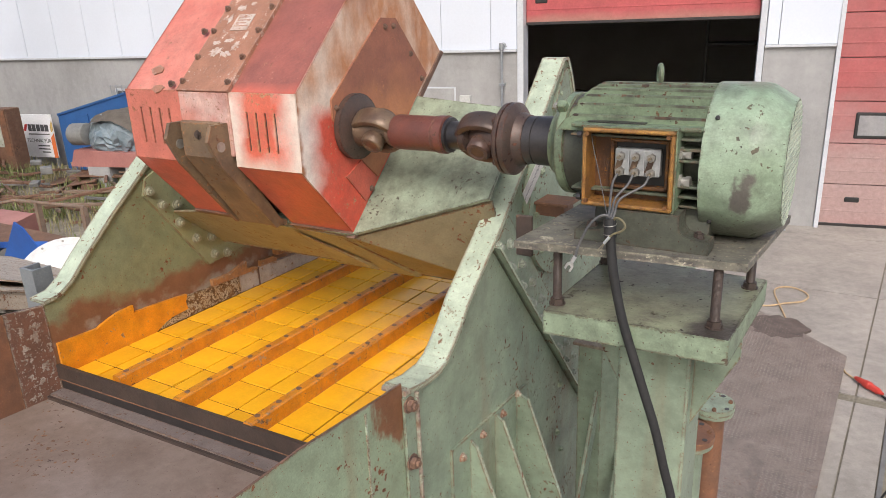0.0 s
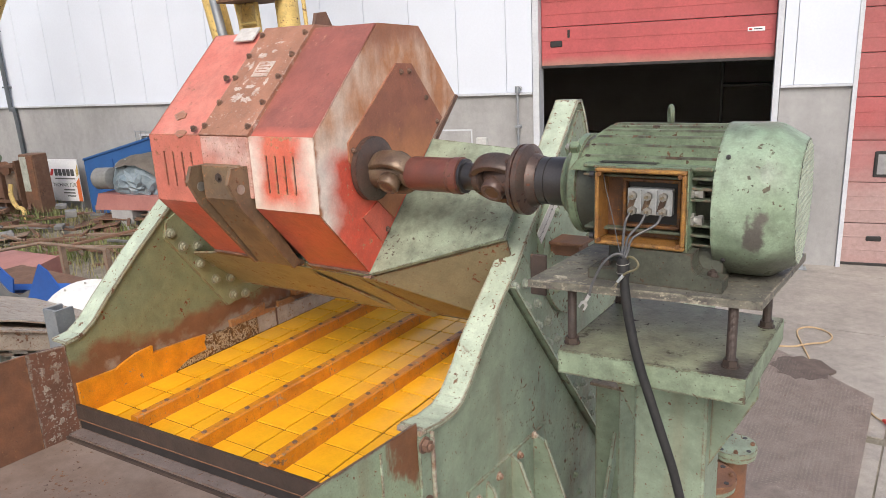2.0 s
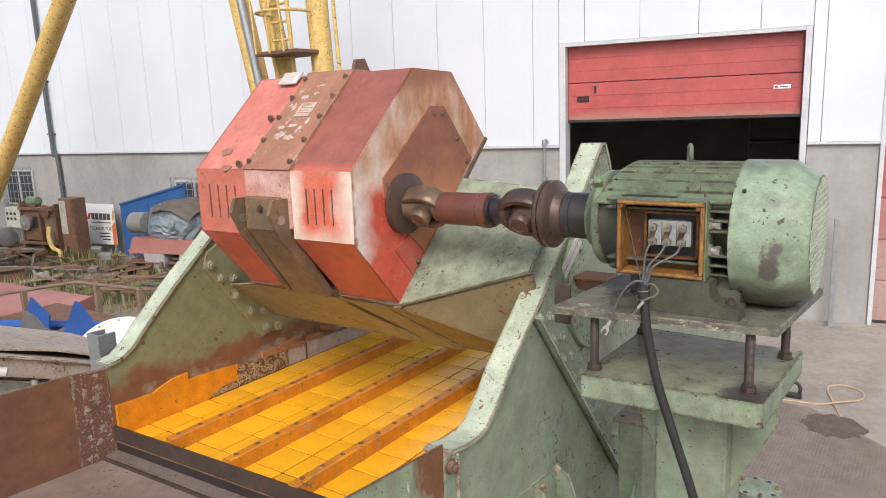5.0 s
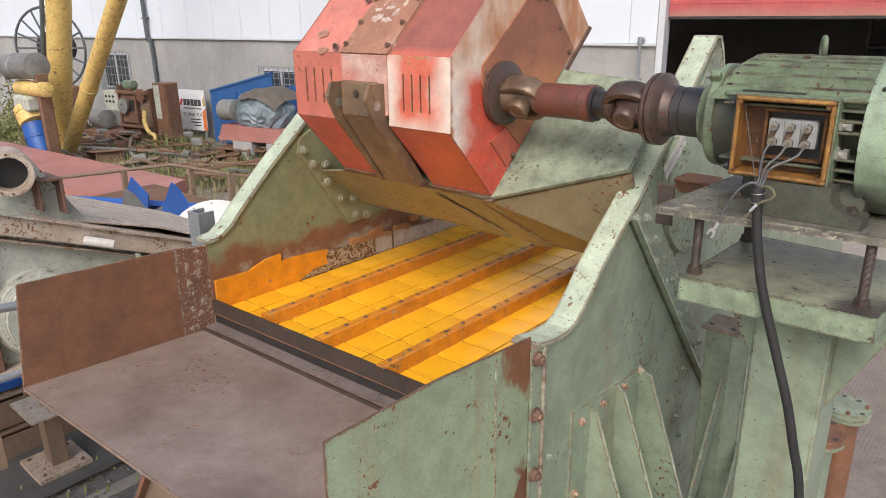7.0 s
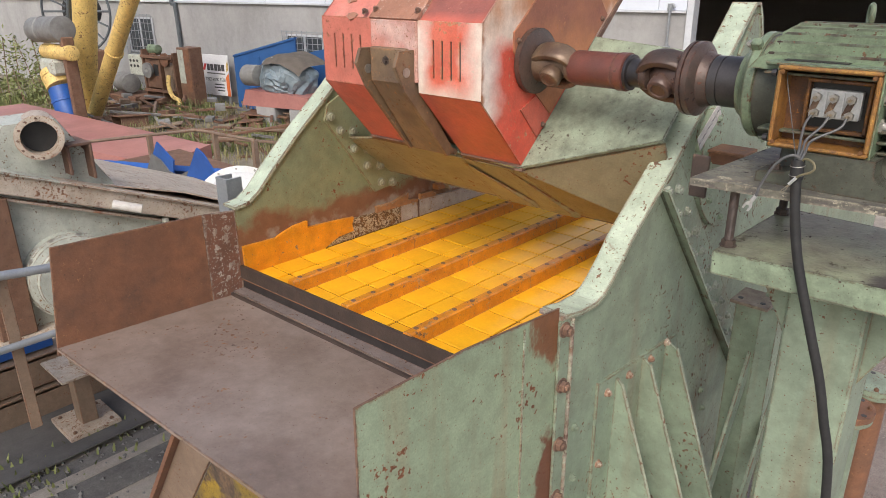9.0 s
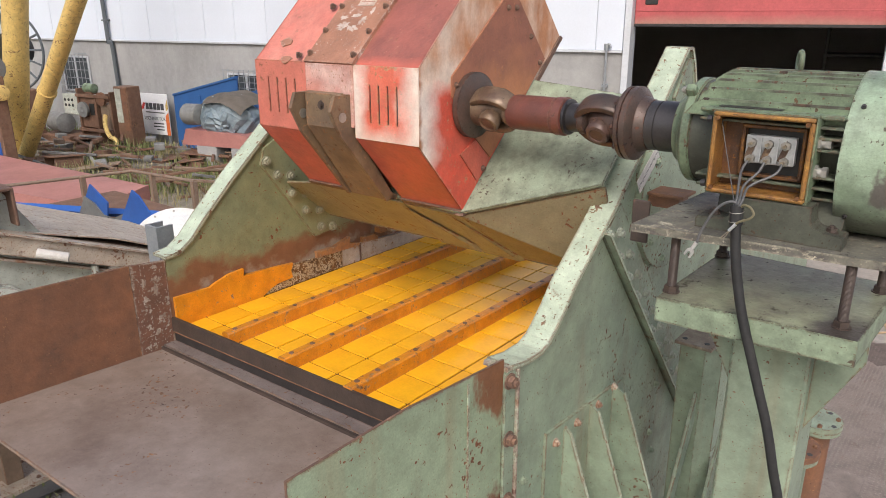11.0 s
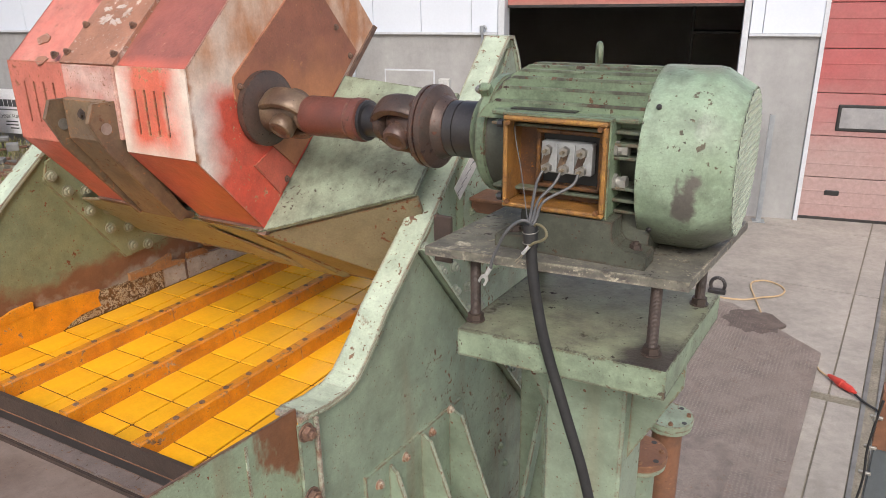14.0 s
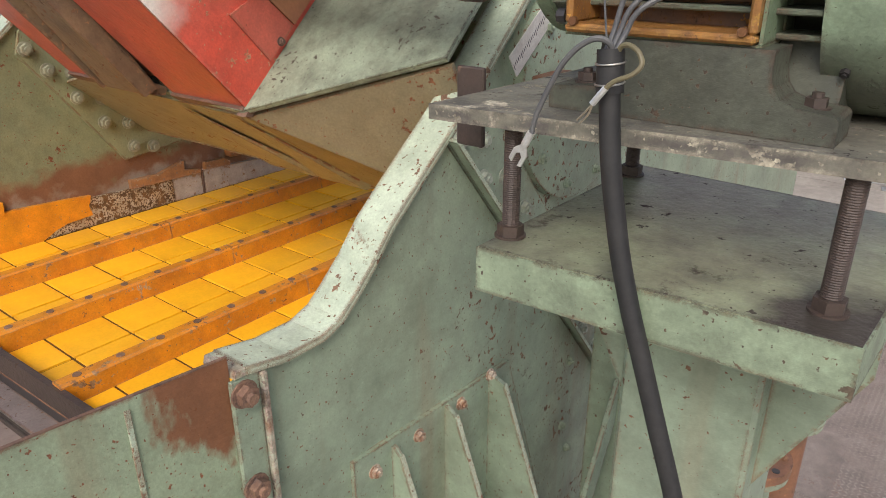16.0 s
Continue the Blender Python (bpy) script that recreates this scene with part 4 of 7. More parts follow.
def guard(x0, x1, slots):
    g = part("guard", prism(bmesh.new(), inset(GP, 0.006), 0, x0 + 0.004, x1 - 0.004), rust_steel, screen, "red sheet steel drive guard, bleached and rusting")
    t = 0.004
    for (a, b, mat) in ((0, 1, red_top if x0 > 0 else red_pink), (1, 2, red_top), (2, 3, red_top), (4, 5, red), (5, 0, red_white if x0 > 0 else red_dull)):
        p, q = Vector(GP[a]), Vector(GP[b])
        d = (q - p).normalized()
        nrm = Vector((d.y, -d.x))
        c = sum((Vector(v) for v in GP), Vector((0, 0))) / 6
        if nrm.dot((p + q) / 2 - c) < 0:
            nrm = -nrm
        pts = [p, q, q - nrm * t, p - nrm * t]
        if (a, b) == (5, 0):
            # the slots go through the front sheet
            w = x1 - x0
            cuts = sorted(x0 + w * s for s in slots)
            zs0, zs1 = p.z if len(p) > 2 else p.y + 0.05, q.y - 0.055
            y0 = min(p.x, q.x)
            sheet = slotted(x0, x1, p.y, q.y, zs0, zs1, cuts, y0, t)
            part("sheet", sheet, mat, g, "red front sheet with four slots, paint bleached white" if x0 > 0 else "red front sheet with four slots")
            # added black strips stand for the shadow inside the slots
            for cx in cuts:
                part("slot_shade", boxed((cx - 0.006, y0 + t, zs0 - 0.004), (cx + 0.006, y0 + t + 0.002, zs1 + 0.004)), black_plastic_and_voids, g)
        else:
            part("sheet", prism(bmesh.new(), [tuple(v) for v in pts], 0, x0, x1), mat, g)
    return g


left_guard = guard(-0.31, -0.052, (0.25, 0.42, 0.59, 0.76))
right_guard = guard(0.153, 0.407, (0.26, 0.40, 0.54, 0.68))
bm = prism(bmesh.new(), GP, 0, 0.400, 0.4075)
part("end_sheet", bm, guard_end, right_guard, "red end sheet bleached white with rust runs")
part("end_sheet", prism(bmesh.new(), GP, 0, -0.311, -0.305), red, left_guard)
part("hub_cover", prism(bmesh.new(), [(0.564, 3.872), (0.647, 3.868), (0.815, 3.68), (0.50, 3.39), (0.42, 3.46), (0.302, 3.600), (0.302, 3.655)], 0, 0.4075, 0.4135), cover_rust, right_guard, "bolted brown red cover plate")
part("hub_cover", prism(bmesh.new(), [(0.497, 3.387), (0.43, 3.325), (0.345, 3.42), (0.42, 3.457)], 0, 0.4075, 0.413), red, right_guard, "bright red lower cover plate")
part("edge_bar", prism(bmesh.new(), [(0.915, 3.752), (0.363, 3.238), (0.352, 3.224), (0.372, 3.222), (0.93, 3.744)], 0, 0.385, 0.414), rust_steel, right_guard, "rusty edge angle")
for y, z in ((0.585, 3.845), (0.63, 3.845), (0.78, 3.67), (0.72, 3.755), (0.32, 3.63), (0.46, 3.36), (0.66, 3.53)):
    hexbolt("bolt", (0.413, y, z), (1, 0, 0), 0.009, rust_steel, right_guard)
for k in range(5):
    s = 0.12 + 0.2 * k
    hexbolt("bolt", (0.4075, 0.363 + (0.915 - 0.363) * s + 0.012, 3.238 + (3.752 - 3.238) * s - 0.002), (1, 0, 0), 0.007, rust_steel, right_guard)
# middle strip with maker plates and rows of bolts, and the lifting lug below
mid = part("middle_strip", prism(bmesh.new(), [(0.150, 3.690), (0.484, 4.004), (0.712, 3.996), (0.80, 3.90), (0.79, 3.88), (0.705, 3.978), (0.488, 3.985), (0.163, 3.680)], 0, -0.058, 0.158), strip_rust, screen, "rusty red strip between the guards")
part("back_plate", prism(bmesh.new(), inset(GP, 0.03), 0, -0.05, 0.15), rust_steel, screen, "dark inside of the guard")
slope = Vector((0, 0.484 - 0.150, 4.004 - 3.690)).normalized()
up = Vector((0, -slope.z, slope.y))
for s in (0.03, 0.12, 0.22, 0.31, 0.40):
    for x in (-0.045, 0.145):
        p = Vector((x, 0.150, 3.690)) + slope * (s * 1.05) + up * 0.002
        hexbolt("bolt", p, up, 0.010, rust_steel, mid)


def on_slope(x0, x1, s0, s1, h):
    m = Matrix.Translation(Vector((0, 0.150, 3.690))) @ Matrix(((1, 0, 0), (0, slope.y, up.y), (0, slope.z, up.z))).to_4x4()
    return boxed((x0, s0, 0.0005), (x1, s1, h), 0.0, m)


part("maker_plate", on_slope(0.02, 0.090, 0.235, 0.300, 0.0025), label_worn, mid, "faded pale maker plate")
for k in range(4):
    part("print_bar", on_slope(0.03, 0.085 - 0.012 * (k % 2), 0.25 + k * 0.012, 0.253 + k * 0.012, 0.0030), strip_rust, mid)
rnd = random.Random(77)
frame_m = Matrix.Translation(Vector((0, 0.150, 3.690))) @ Matrix(((1, 0, 0), (0, slope.y, up.y), (0, slope.z, up.z))).to_4x4()
for cx, cs, w, h in ((0.015, 0.150, 0.030, 0.022), (0.065, 0.140, 0.026, 0.016), (0.085, 0.170, 0.016, 0.020), (-0.005, 0.185, 0.018, 0.012), (0.045, 0.195, 0.024, 0.010), (0.015, 0.330, 0.022, 0.016), (0.055, 0.345, 0.012, 0.008), (0.10, 0.215, 0.010, 0.018), (-0.01, 0.285, 0.010, 0.022), (0.06, 0.385, 0.016, 0.006)):
    ring = []
    for k in range(22):
        f = rnd.uniform(0.45, 1.1)
        ring.append((cx + w * f * math.cos(k * 0.2856), cs + h * f * math.sin(k * 0.2856)))
    bm = prism(bmesh.new(), ring, 2, -0.001, 0.0011)
    bmesh.ops.transform(bm, matrix=frame_m, verts=bm.verts[:])
    part("torn_sticker", bm, label_worn, mid, "flaked remains of a white sticker")
part("sticker", on_slope(-0.17, -0.08, 0.40, 0.46, 0.006), label_white, left_guard, "white sticker")
for y, z in ((0.165, 3.70), (0.32, 3.845)):
    hexbolt("bolt", (-0.09, y, z + 0.004), up, 0.011, rust_steel, left_guard)
part("front_cover", boxed((-0.053, 0.150, 3.50), (0.154, 0.162, 3.685), 0.003), pink_cover, screen, "bleached red front cover")
part("stay_bar", prism(bmesh.new(), [(0.118, 3.60), (0.132, 3.605), (0.148, 3.53), (0.33, 3.265), (0.36, 3.25), (0.352, 3.235), (0.30, 3.245), (0.118, 3.50)], 0, -0.02, 0.135), lug_steel, screen, "rusty bent stay plate")
for x in (-0.046, 0.130):
    bm = prism(bmesh.new(), [(0.07, 3.555), (0.09, 3.60), (0.15, 3.60), (0.17, 3.47), (0.33, 3.255), (0.30, 3.24), (0.11, 3.475)], 0, x, x + 0.014)
    part("lug", bm, lug_steel, screen, "rusty lifting lug with an eye")
    part("lug_eye", cyl(bmesh.new(), (x - 0.002, 0.115, 3.535), (x + 0.016, 0.115, 3.535), 0.015, seg=16), zinc, screen)
part("lug_back", boxed((-0.030, 0.136, 3.505), (0.128, 0.148, 3.60), 0.002), rust_steel, screen, "dark steel behind the lug")
hexbolt("lug_bolt", (0.05, 0.132, 3.565), (0, -1, 0), 0.019, stud_rust, screen, "dark hex bolt in the lug")
part("lug", prism(bmesh.new(), [(0.62, 3.99), (0.64, 4.05), (0.69, 4.055), (0.74, 3.97)], 0, 0.02, 0.034), rust_steel, screen, "rusty top lifting lug")

for x0, x1 in ((-0.31, -0.052), (0.153, 0.407)):
    part("bottom_angle", prism(bmesh.new(), [(0.352, 3.238), (0.372, 3.222), (0.395, 3.235), (0.37, 3.252)], 0, x0, x1), rust_steel, screen, "ragged rusty bottom edge of the guard")
m = Matrix.Translation(Vector((0, 0.150, 3.690))) @ Matrix(((1, 0, 0), (0, slope.y, up.y), (0, slope.z, up.z))).to_4x4()
for cx, cs, r in ((-0.215, 0.085, 0.028), (-0.155, 0.012, 0.026)):
    rnd = random.Random(int(1000 + cx * 1000))
    ring = [(cx + r * 1.2 * math.cos(k * 0.5236) * rnd.uniform(0.6, 1.1), cs + r * 0.7 * math.sin(k * 0.5236) * rnd.uniform(0.6, 1.1)) for k in range(12)]
    bm = prism(bmesh.new(), ring, 2, -0.012, -0.0085)
    bmesh.ops.transform(bm, matrix=m, verts=bm.verts[:])
    part("rust_scab", bm, strip_rust, left_guard, "blistered rust patch in the faded paint")
# side plate details: ribs, pads, diagonal stay
part("rib_pad", prism(bmesh.new(), [(0.182, 2.695), (0.682, 2.662), (0.98, 1.80), (0.182, 1.80)], 0, R_OUT, R_OUT + 0.010), green, screen, "bolted green pad plate")
for y, x, z in ((0.280, 0.868, 2.655), (0.442, 0.875, 2.655), (0.600, 0.888, 2.653)):
    low = x + 0.357 * (z - 2.02)
    part("rib", prism(bmesh.new(), [(R_OUT + 0.01, z + 0.016), (R_OUT + 0.016, z + 0.016), (x, z), (low, 2.02), (low, 1.80), (R_OUT + 0.01, 1.80)], 1, y, y + 0.010), green, screen, "tapered green stiffening rib")
    # thin pale strip paints the lit outer edge of the rib
    part("rib_edge_lit", prism(bmesh.new(), [(x + 0.0005, z + 0.001), (low + 0.0005, 2.02), (low + 0.0025, 2.02), (x + 0.0025, z + 0.002)], 1, y - 0.0006, y + 0.0106), green_edge_lit, screen, "chipped rib edge, painted pale as if lit")
for y, z in ((0.232, 2.645), (0.358, 2.650), (0.496, 2.648), (0.604, 2.664), (0.640, 2.60), (0.480, 2.60), (0.21, 2.40), (0.21, 2.2)):
    hexbolt("bolt", (R_OUT + 0.010, y, z), (1, 0, 0), 0.014, plant_beige, screen, "pale bolt")
for z in (2.955, 2.788, 2.60, 2.42):
    hexbolt("bolt", (R_OUT + 0.012, -0.022, z), (1, 0, 0), 0.021, rust_steel, screen, "rusty hex bolt")
for y, z in ((0.075, 2.60), (0.08, 2.42), (1.0, 2.5), (1.02, 2.2), (0.98, 2.3)):
    hexbolt("bolt", (R_OUT, y, z), (1, 0, 0), 0.014, zinc_green, screen)
ra, rv, rn = Vector((0.452, 3.224)), Vector((0.650, -0.760)), Vector((0.760, 0.650))
a, rb = ra + rv * 0.012, ra + rv * 1.72
part("diagonal_stay", prism(bmesh.new(), [tuple(a), tuple(rb), tuple(rb + rn * 0.125), tuple(a + rn * 0.125)], 0, R_OUT, R_OUT + 0.012), green, screen, "green diagonal stiffener with paired bolts")
part("stay_rim", prism(bmesh.new(), [tuple(ra), tuple(rb), tuple(rb + rn * 0.007), tuple(ra + rn * 0.007)], 0, R_OUT + 0.0005, 0.870), green, screen, "standing green flange of the diagonal stiffener")
# pale strip as a painted highlight along the standing flange
part("rim_edge_lit", prism(bmesh.new(), [tuple(ra - rn * 0.0004), tuple(rb - rn * 0.0004), tuple(rb + rn * 0.0074), tuple(ra + rn * 0.0074)], 0, 0.8702, 0.8716), green_edge_lit, screen, "chipped flange edge, painted pale as if lit")
for k in range(13):
    for y, z in ((0.481, 3.219), (0.553, 3.206)):
        hexbolt("bolt", (R_OUT + 0.012, y + 0.0785 * k, z - 0.0893 * k), (1, 0, 0), 0.017, bolt_zinc, screen, "pale grey green hex bolt")
bm = lathe(bmesh.new(), [(0, 0.26), (0.025, 0.26), (0.03, 0.25), (0.03, 0.0001)], (R_OUT, 0.93, 3.26), (R_OUT + 1, 0.93, 3.26), 48)
part("bearing_cover", bm, green, screen, "round green bearing cover", True)
for k in range(10):
    ang = 2 * math.pi * k / 10
    hexbolt("bolt", (R_OUT + 0.03, 0.93 + 0.225 * math.cos(ang), 3.26 + 0.225 * math.sin(ang)), (1, 0, 0), 0.013, zinc_green, screen)
for y, z in ((0.955, 3.61), (0.98, 3.54), (1.01, 3.46)):
    hexbolt("bolt", (R_OUT, y, z), (1, 0, 0), 0.016, zinc_green, screen)
tag = part("stroke_label", prism(bmesh.new(), [(0.735, 3.445), (0.760, 3.405), (0.636, 3.312), (0.608, 3.352)], 0, R_OUT + 0.0305, R_OUT + 0.0325), label_white, screen, "white stroke gauge label with a ruler")
for k in range(26):
    q = Vector((0.622, 3.336)) + Vector((0.118, 0.092)) * (k / 25)
    h = 0.010 if k % 5 == 0 else 0.006
    part("tick", prism(bmesh.new(), [(q.x, q.y), (q.x + 0.0011, q.y + 0.0009), (q.x + 0.0011 + h * 0.6, q.y + 0.0009 - h), (q.x + h * 0.6, q.y - h)], 0, R_OUT + 0.0325, R_OUT + 0.0331), label_ink, tag)
part("peak_plate", prism(bmesh.new(), [(0.90, 3.57), (0.985, 3.685), (1.005, 3.688), (1.055, 3.57), (1.06, 3.42), (0.96, 3.45)], 0, R_OUT, R_OUT + 0.012), green, screen)
# base frame under the screen
for x in (0.45, -0.40):
    part("base_beam", boxed((x, -0.1, 1.45), (x + 0.4, 3.4, 1.75), 0.01), green_shaded if x < 0 else green, screen)
for x in (0.55, -0.3):
    for y in (0.1, 2.9):
        part("base_leg", boxed((x, y, -0.01), (x + 0.2, y + 0.25, 1.46), 0.008), green, screen)

# ---- motor stand ----
stand = thing("motor_stand", "light green welded motor stand with threaded studs", "stand")
part("table", prism(bmesh.new(), [(1.148, 0.123), (1.557, 0.145), (1.575, 0.545), (1.158, 0.560)], 2, 3.154, 3.211), table_green, stand, "thick green table plate, oily on top")
for x, y in ((1.162, 0.175), (1.515, 0.200), (1.172, 0.50), (1.545, 0.47)):
    thread = [(0.0, 0.0105)]
    for k in range(56):
        thread += [(0.0013 + k * 0.0026, 0.0101), (0.0026 + k * 0.0026, 0.0108)]
    s = part("stud", lathe(bmesh.new(), thread + [(0.147, 0.0105), (0.147, 0.0001)], (x, y, 3.206), (x, y, 4.0), 14), stud_rust, stand, "dark rusty threaded stud")
    bm = cyl(bmesh.new(), (x, y, 3.2145), (x, y, 3.228), 0.0165, seg=6)
    cyl(bm, (x, y, 3.2122), (x, y, 3.2150), 0.0195, seg=20)
    part("nut", bm, stud_rust, s)
part("oily_top", prism(bmesh.new(), [(1.150, 0.125), (1.555, 0.147), (1.573, 0.543), (1.160, 0.558)], 2, 3.2105, 3.2125), table_top, stand, "oily dark top of the table")
part("motor_plate", prism(bmesh.new(), [(1.068, 0.134), (1.572, 0.186), (1.606, 0.60), (1.100, 0.62)], 2, 3.352, 3.370), plate_grime, stand, "grimy slotted motor plate")

part("column", boxed((1.29, 0.255, 0.0), (1.462, 0.42, 3.154), 0.006), green, stand, "light green box column")
part("gusset", prism(bmesh.new(), [(1.462, 2.90), (1.462, 3.1535), (1.562, 3.1535), (1.562, 3.10)], 1, 0.30, 0.312), green, stand)
part("gusset", prism(bmesh.new(), [(1.29, 2.98), (1.29, 3.1535), (1.20, 3.1535)], 1, 0.275, 0.287), green, stand)
part("channel_post", prism(bmesh.new(), [(0.955, 0.89), (1.042, 0.89), (1.090, 0.93), (1.083, 0.938), (1.038, 0.90), (0.965, 0.90), (0.965, 1.0), (0.955, 1.0)], 2, 0.0, 2.745), green, stand, "green channel post")
part("post_cap", boxed((0.938, 0.875, 2.745), (1.066, 1.012, 2.757), 0.002), cap_rust, stand, "rusty flaked cap plate with holes")
for x in (0.962, 1.038):
    # black disc on the cap, painted as the dark of a hole
    part("cap_hole", cyl(bmesh.new(), (x, 0.91, 2.756), (x, 0.91, 2.7585), 0.009, seg=12), black_plastic_and_voids, stand)
part("foot", boxed((0.9, 0.1, 1.70), (1.6, 0.6, 1.78), 0.004), green, stand)
part("base_plate", boxed((1.2, 0.1, -0.006), (1.6, 0.55, 0.02), 0.003), rust_steel, stand)
for k, (x0, y0, y1) in enumerate(((1.02, 0.5, 1.05), (1.10, 0.65, 1.2))):
    part("stay", prism(bmesh.new(), [(y0, 1.78), (y0 + 0.06, 1.78), (y1 + 0.06, 2.9), (y1, 2.9)], 0, x0, x0 + 0.012), green, stand)
part("bracket", boxed((1.012, 0.262, 3.286), (1.056, 0.271, 3.393), 0.002), stud_rust, stand, "rusty clamp bracket")
part("slide_block", boxed((0.8685, 0.705, 3.26), (0.965, 0.785, 3.296), 0.002), rust_plate, screen, "rusty block on the side plate")
part("slide_cap", boxed((0.8685, 0.692, 3.2965), (0.982, 0.798, 3.306), 0.002), rust_plate, screen)

# flanged pipe stubs behind the stand
for x, y, z, r, mat, tube, lab in ((1.332, 0.975, 2.455, 0.090, rust_plate, green, "green pipe stub under a rusty bolted flange"), (1.338, 1.38, 2.36, 0.088, green, rust_plate, "rusty pipe stub under a green bolted flange")):
    pipe = thing("flanged_pipe", lab, "pipe", group="pipe stubs")
    bm = cyl(bmesh.new(), (x, y, -0.005), (x, y, z - 0.02), r * 0.62, seg=28)
    part("pipe", bm, tube, pipe, "", True)
    part("neck_flange", lathe(bmesh.new(), [(0, r * 0.62), (0.004, r * 0.97), (0.020, r * 0.97), (0.020, r * 0.5)], (x, y, z - 0.044), (x, y, z + 1), 36), green, pipe, "", True)
    part("flange", lathe(bmesh.new(), [(0, r), (0.022, r), (0.022, 0.0001)], (x, y, z - 0.022), (x, y, z + 1), 36), mat, pipe, "", True)
    for k in range(8):
        ang = 2 * math.pi * (k + 0.4) / 8
        if k % 3 == 0:
            hexbolt("bolt", (x + 0.8 * r * math.cos(ang), y + 0.8 * r * math.sin(ang), z), (0, 0, 1), 0.011, rust_plate, pipe, washer=False)
        else:
            # bolt holes are black discs, their inner shade given by colour
            part("bolt_hole", cyl(bmesh.new(), (x + 0.8 * r * math.cos(ang), y + 0.8 * r * math.sin(ang), z - 0.001), (x + 0.8 * r * math.cos(ang), y + 0.8 * r * math.sin(ang), z + 0.0012), 0.009, seg=12), black_plastic_and_voids, pipe)

# ---- electric motor ----
AX, AZ = 0.40, 3.557
motor = thing("electric_motor", "old green electric motor with open terminal box", "motor")
bm = lathe(bmesh.new(), [(0.010, 0.066), (0.010, 0.080), (0.022, 0.088), (0.036, 0.110), (0.042, 0.121), (0.048, 0.126), (0.066, 0.126), (0.068, 0.120), (0.394, 0.120), (0.394, 0.05)], (1.060, AX, AZ), (2, AX, AZ), 40)
part("body", bm, motor_green, motor, "", True)
# added dark shell: paints the shade in the gaps between fins
part("ribbed_shell", cyl(bmesh.new(), (1.1285, AX, AZ), (1.4515, AX, AZ), 0.1212, seg=40), motor_shade_grime, motor, "grimy shell, darkened for the shade between the fins", True)
for k, dy in enumerate((-0.132, -0.112, -0.088, -0.060, -0.030, 0.0, 0.030, 0.060, 0.088, 0.112, 0.132)):
    top = (0.092, 0.115, 0.132, 0.143, 0.149, 0.151, 0.149, 0.143, 0.132, 0.115, 0.092)[k]
    x0 = 1.135 + 0.42 * max(0.0, top - 0.088)
    bm = prism(bmesh.new(), [(x0 - 0.02, AZ + 0.055), (x0, AZ + top - 0.012), (x0 + 0.022, AZ + top), (1.452, AZ + top), (1.452, AZ + 0.055)], 1, AX + dy - 0.0028, AX + dy + 0.0028)
    part("fin", bm, motor_green, motor, "green cooling fin, dark with grime")
    part("fin_crest", prism(bmesh.new(), [(x0 + 0.016, AZ + top - 0.004), (x0 + 0.022, AZ + top + 0.0012), (1.4515, AZ + top + 0.0012), (1.4515, AZ + top - 0.004)], 1, AX + dy - 0.0036, AX + dy + 0.0036), fin_crest, motor, "chipped grimy fin crest")
part("name_ledge", boxed((1.165, AX - 0.168, AZ + 0.068), (1.452, AX - 0.06, AZ + 0.078), 0.003), motor_green, motor)
for dz in (0.052, 0.030, 0.006, -0.05, -0.074, -0.098):
    part("fin", boxed((1.165 if dz < -0.06 or dz > 0.04 else 1.402, AX - 0.166 + max(0, abs(dz) - 0.06) * 0.5, AZ + dz - 0.003), (1.452, AX - 0.10, AZ + dz + 0.003), 0.0015), fin_side, motor)
    part("fin", boxed((1.108, AX + 0.10, AZ + dz - 0.003), (1.452, AX + 0.166, AZ + dz + 0.003), 0.0015), motor_green, motor)
for ang in (50, 130, 315):
    m = Matrix.Translation((0, AX, AZ)) @ Matrix.Rotation(radians(ang), 4, "X")
    part("bearing_lug", boxed((1.100, 0.112, -0.011), (1.124, 0.146, 0.011), 0.004, m), motor_green, motor)
    p = m @ Vector((1.100, 0.134, 0))
    hexbolt("bolt", p, (-1, 0, 0), 0.010, zinc, motor)
cowl = part("fan_cowl", lathe(bmesh.new(), [(0, 0.160), (0, 0.173), (0.092, 0.173), (0.108, 0.170), (0.156, 0.142), (0.160, 0.139), (0.160, 0.1345), (0.152, 0.1345), (0.152, 0.0001)], (1.452, AX, AZ - 0.016), (2, AX, AZ - 0.016), 48), cowl_green, motor, "green fan cowl with worn paint", True)
bm = bmesh.new()
for k in range(-9, 10):
    h = math.sqrt(max(0.1345 ** 2 - (k * 0.0145) ** 2, 0))
    if h > 0.01:
        box(bm, (1.6122, AX + k * 0.0145 - 0.0019, AZ - 0.016 - h), (1.6134, AX + k * 0.0145 + 0.0019, AZ - 0.016 + h))
        box(bm, (1.6128, AX - h, AZ - 0.016 + k * 0.0145 - 0.0019), (1.6140, AX + h, AZ - 0.016 + k * 0.0145 + 0.0019))
# plain black disc paints the dark inside of the cowl
part("grille_shade", cyl(bmesh.new(), (1.6045, AX, AZ - 0.016), (1.6095, AX, AZ - 0.016), 0.1335, seg=40), black_plastic_and_voids, cowl, "black disc for the shaded space behind the grille")
part("fan_grille", bm, grille_paint, cowl, "pale green square mesh grille")
for ang in (40, 140, 220, 320):
    p = Vector((1.475, AX + 0.173 * math.cos(radians(ang)), AZ - 0.016 + 0.173 * math.sin(radians(ang))))
    hexbolt("screw", p, (0, math.cos(radians(ang)), math.sin(radians(ang))), 0.0062, dark_steel, cowl, washer=False)
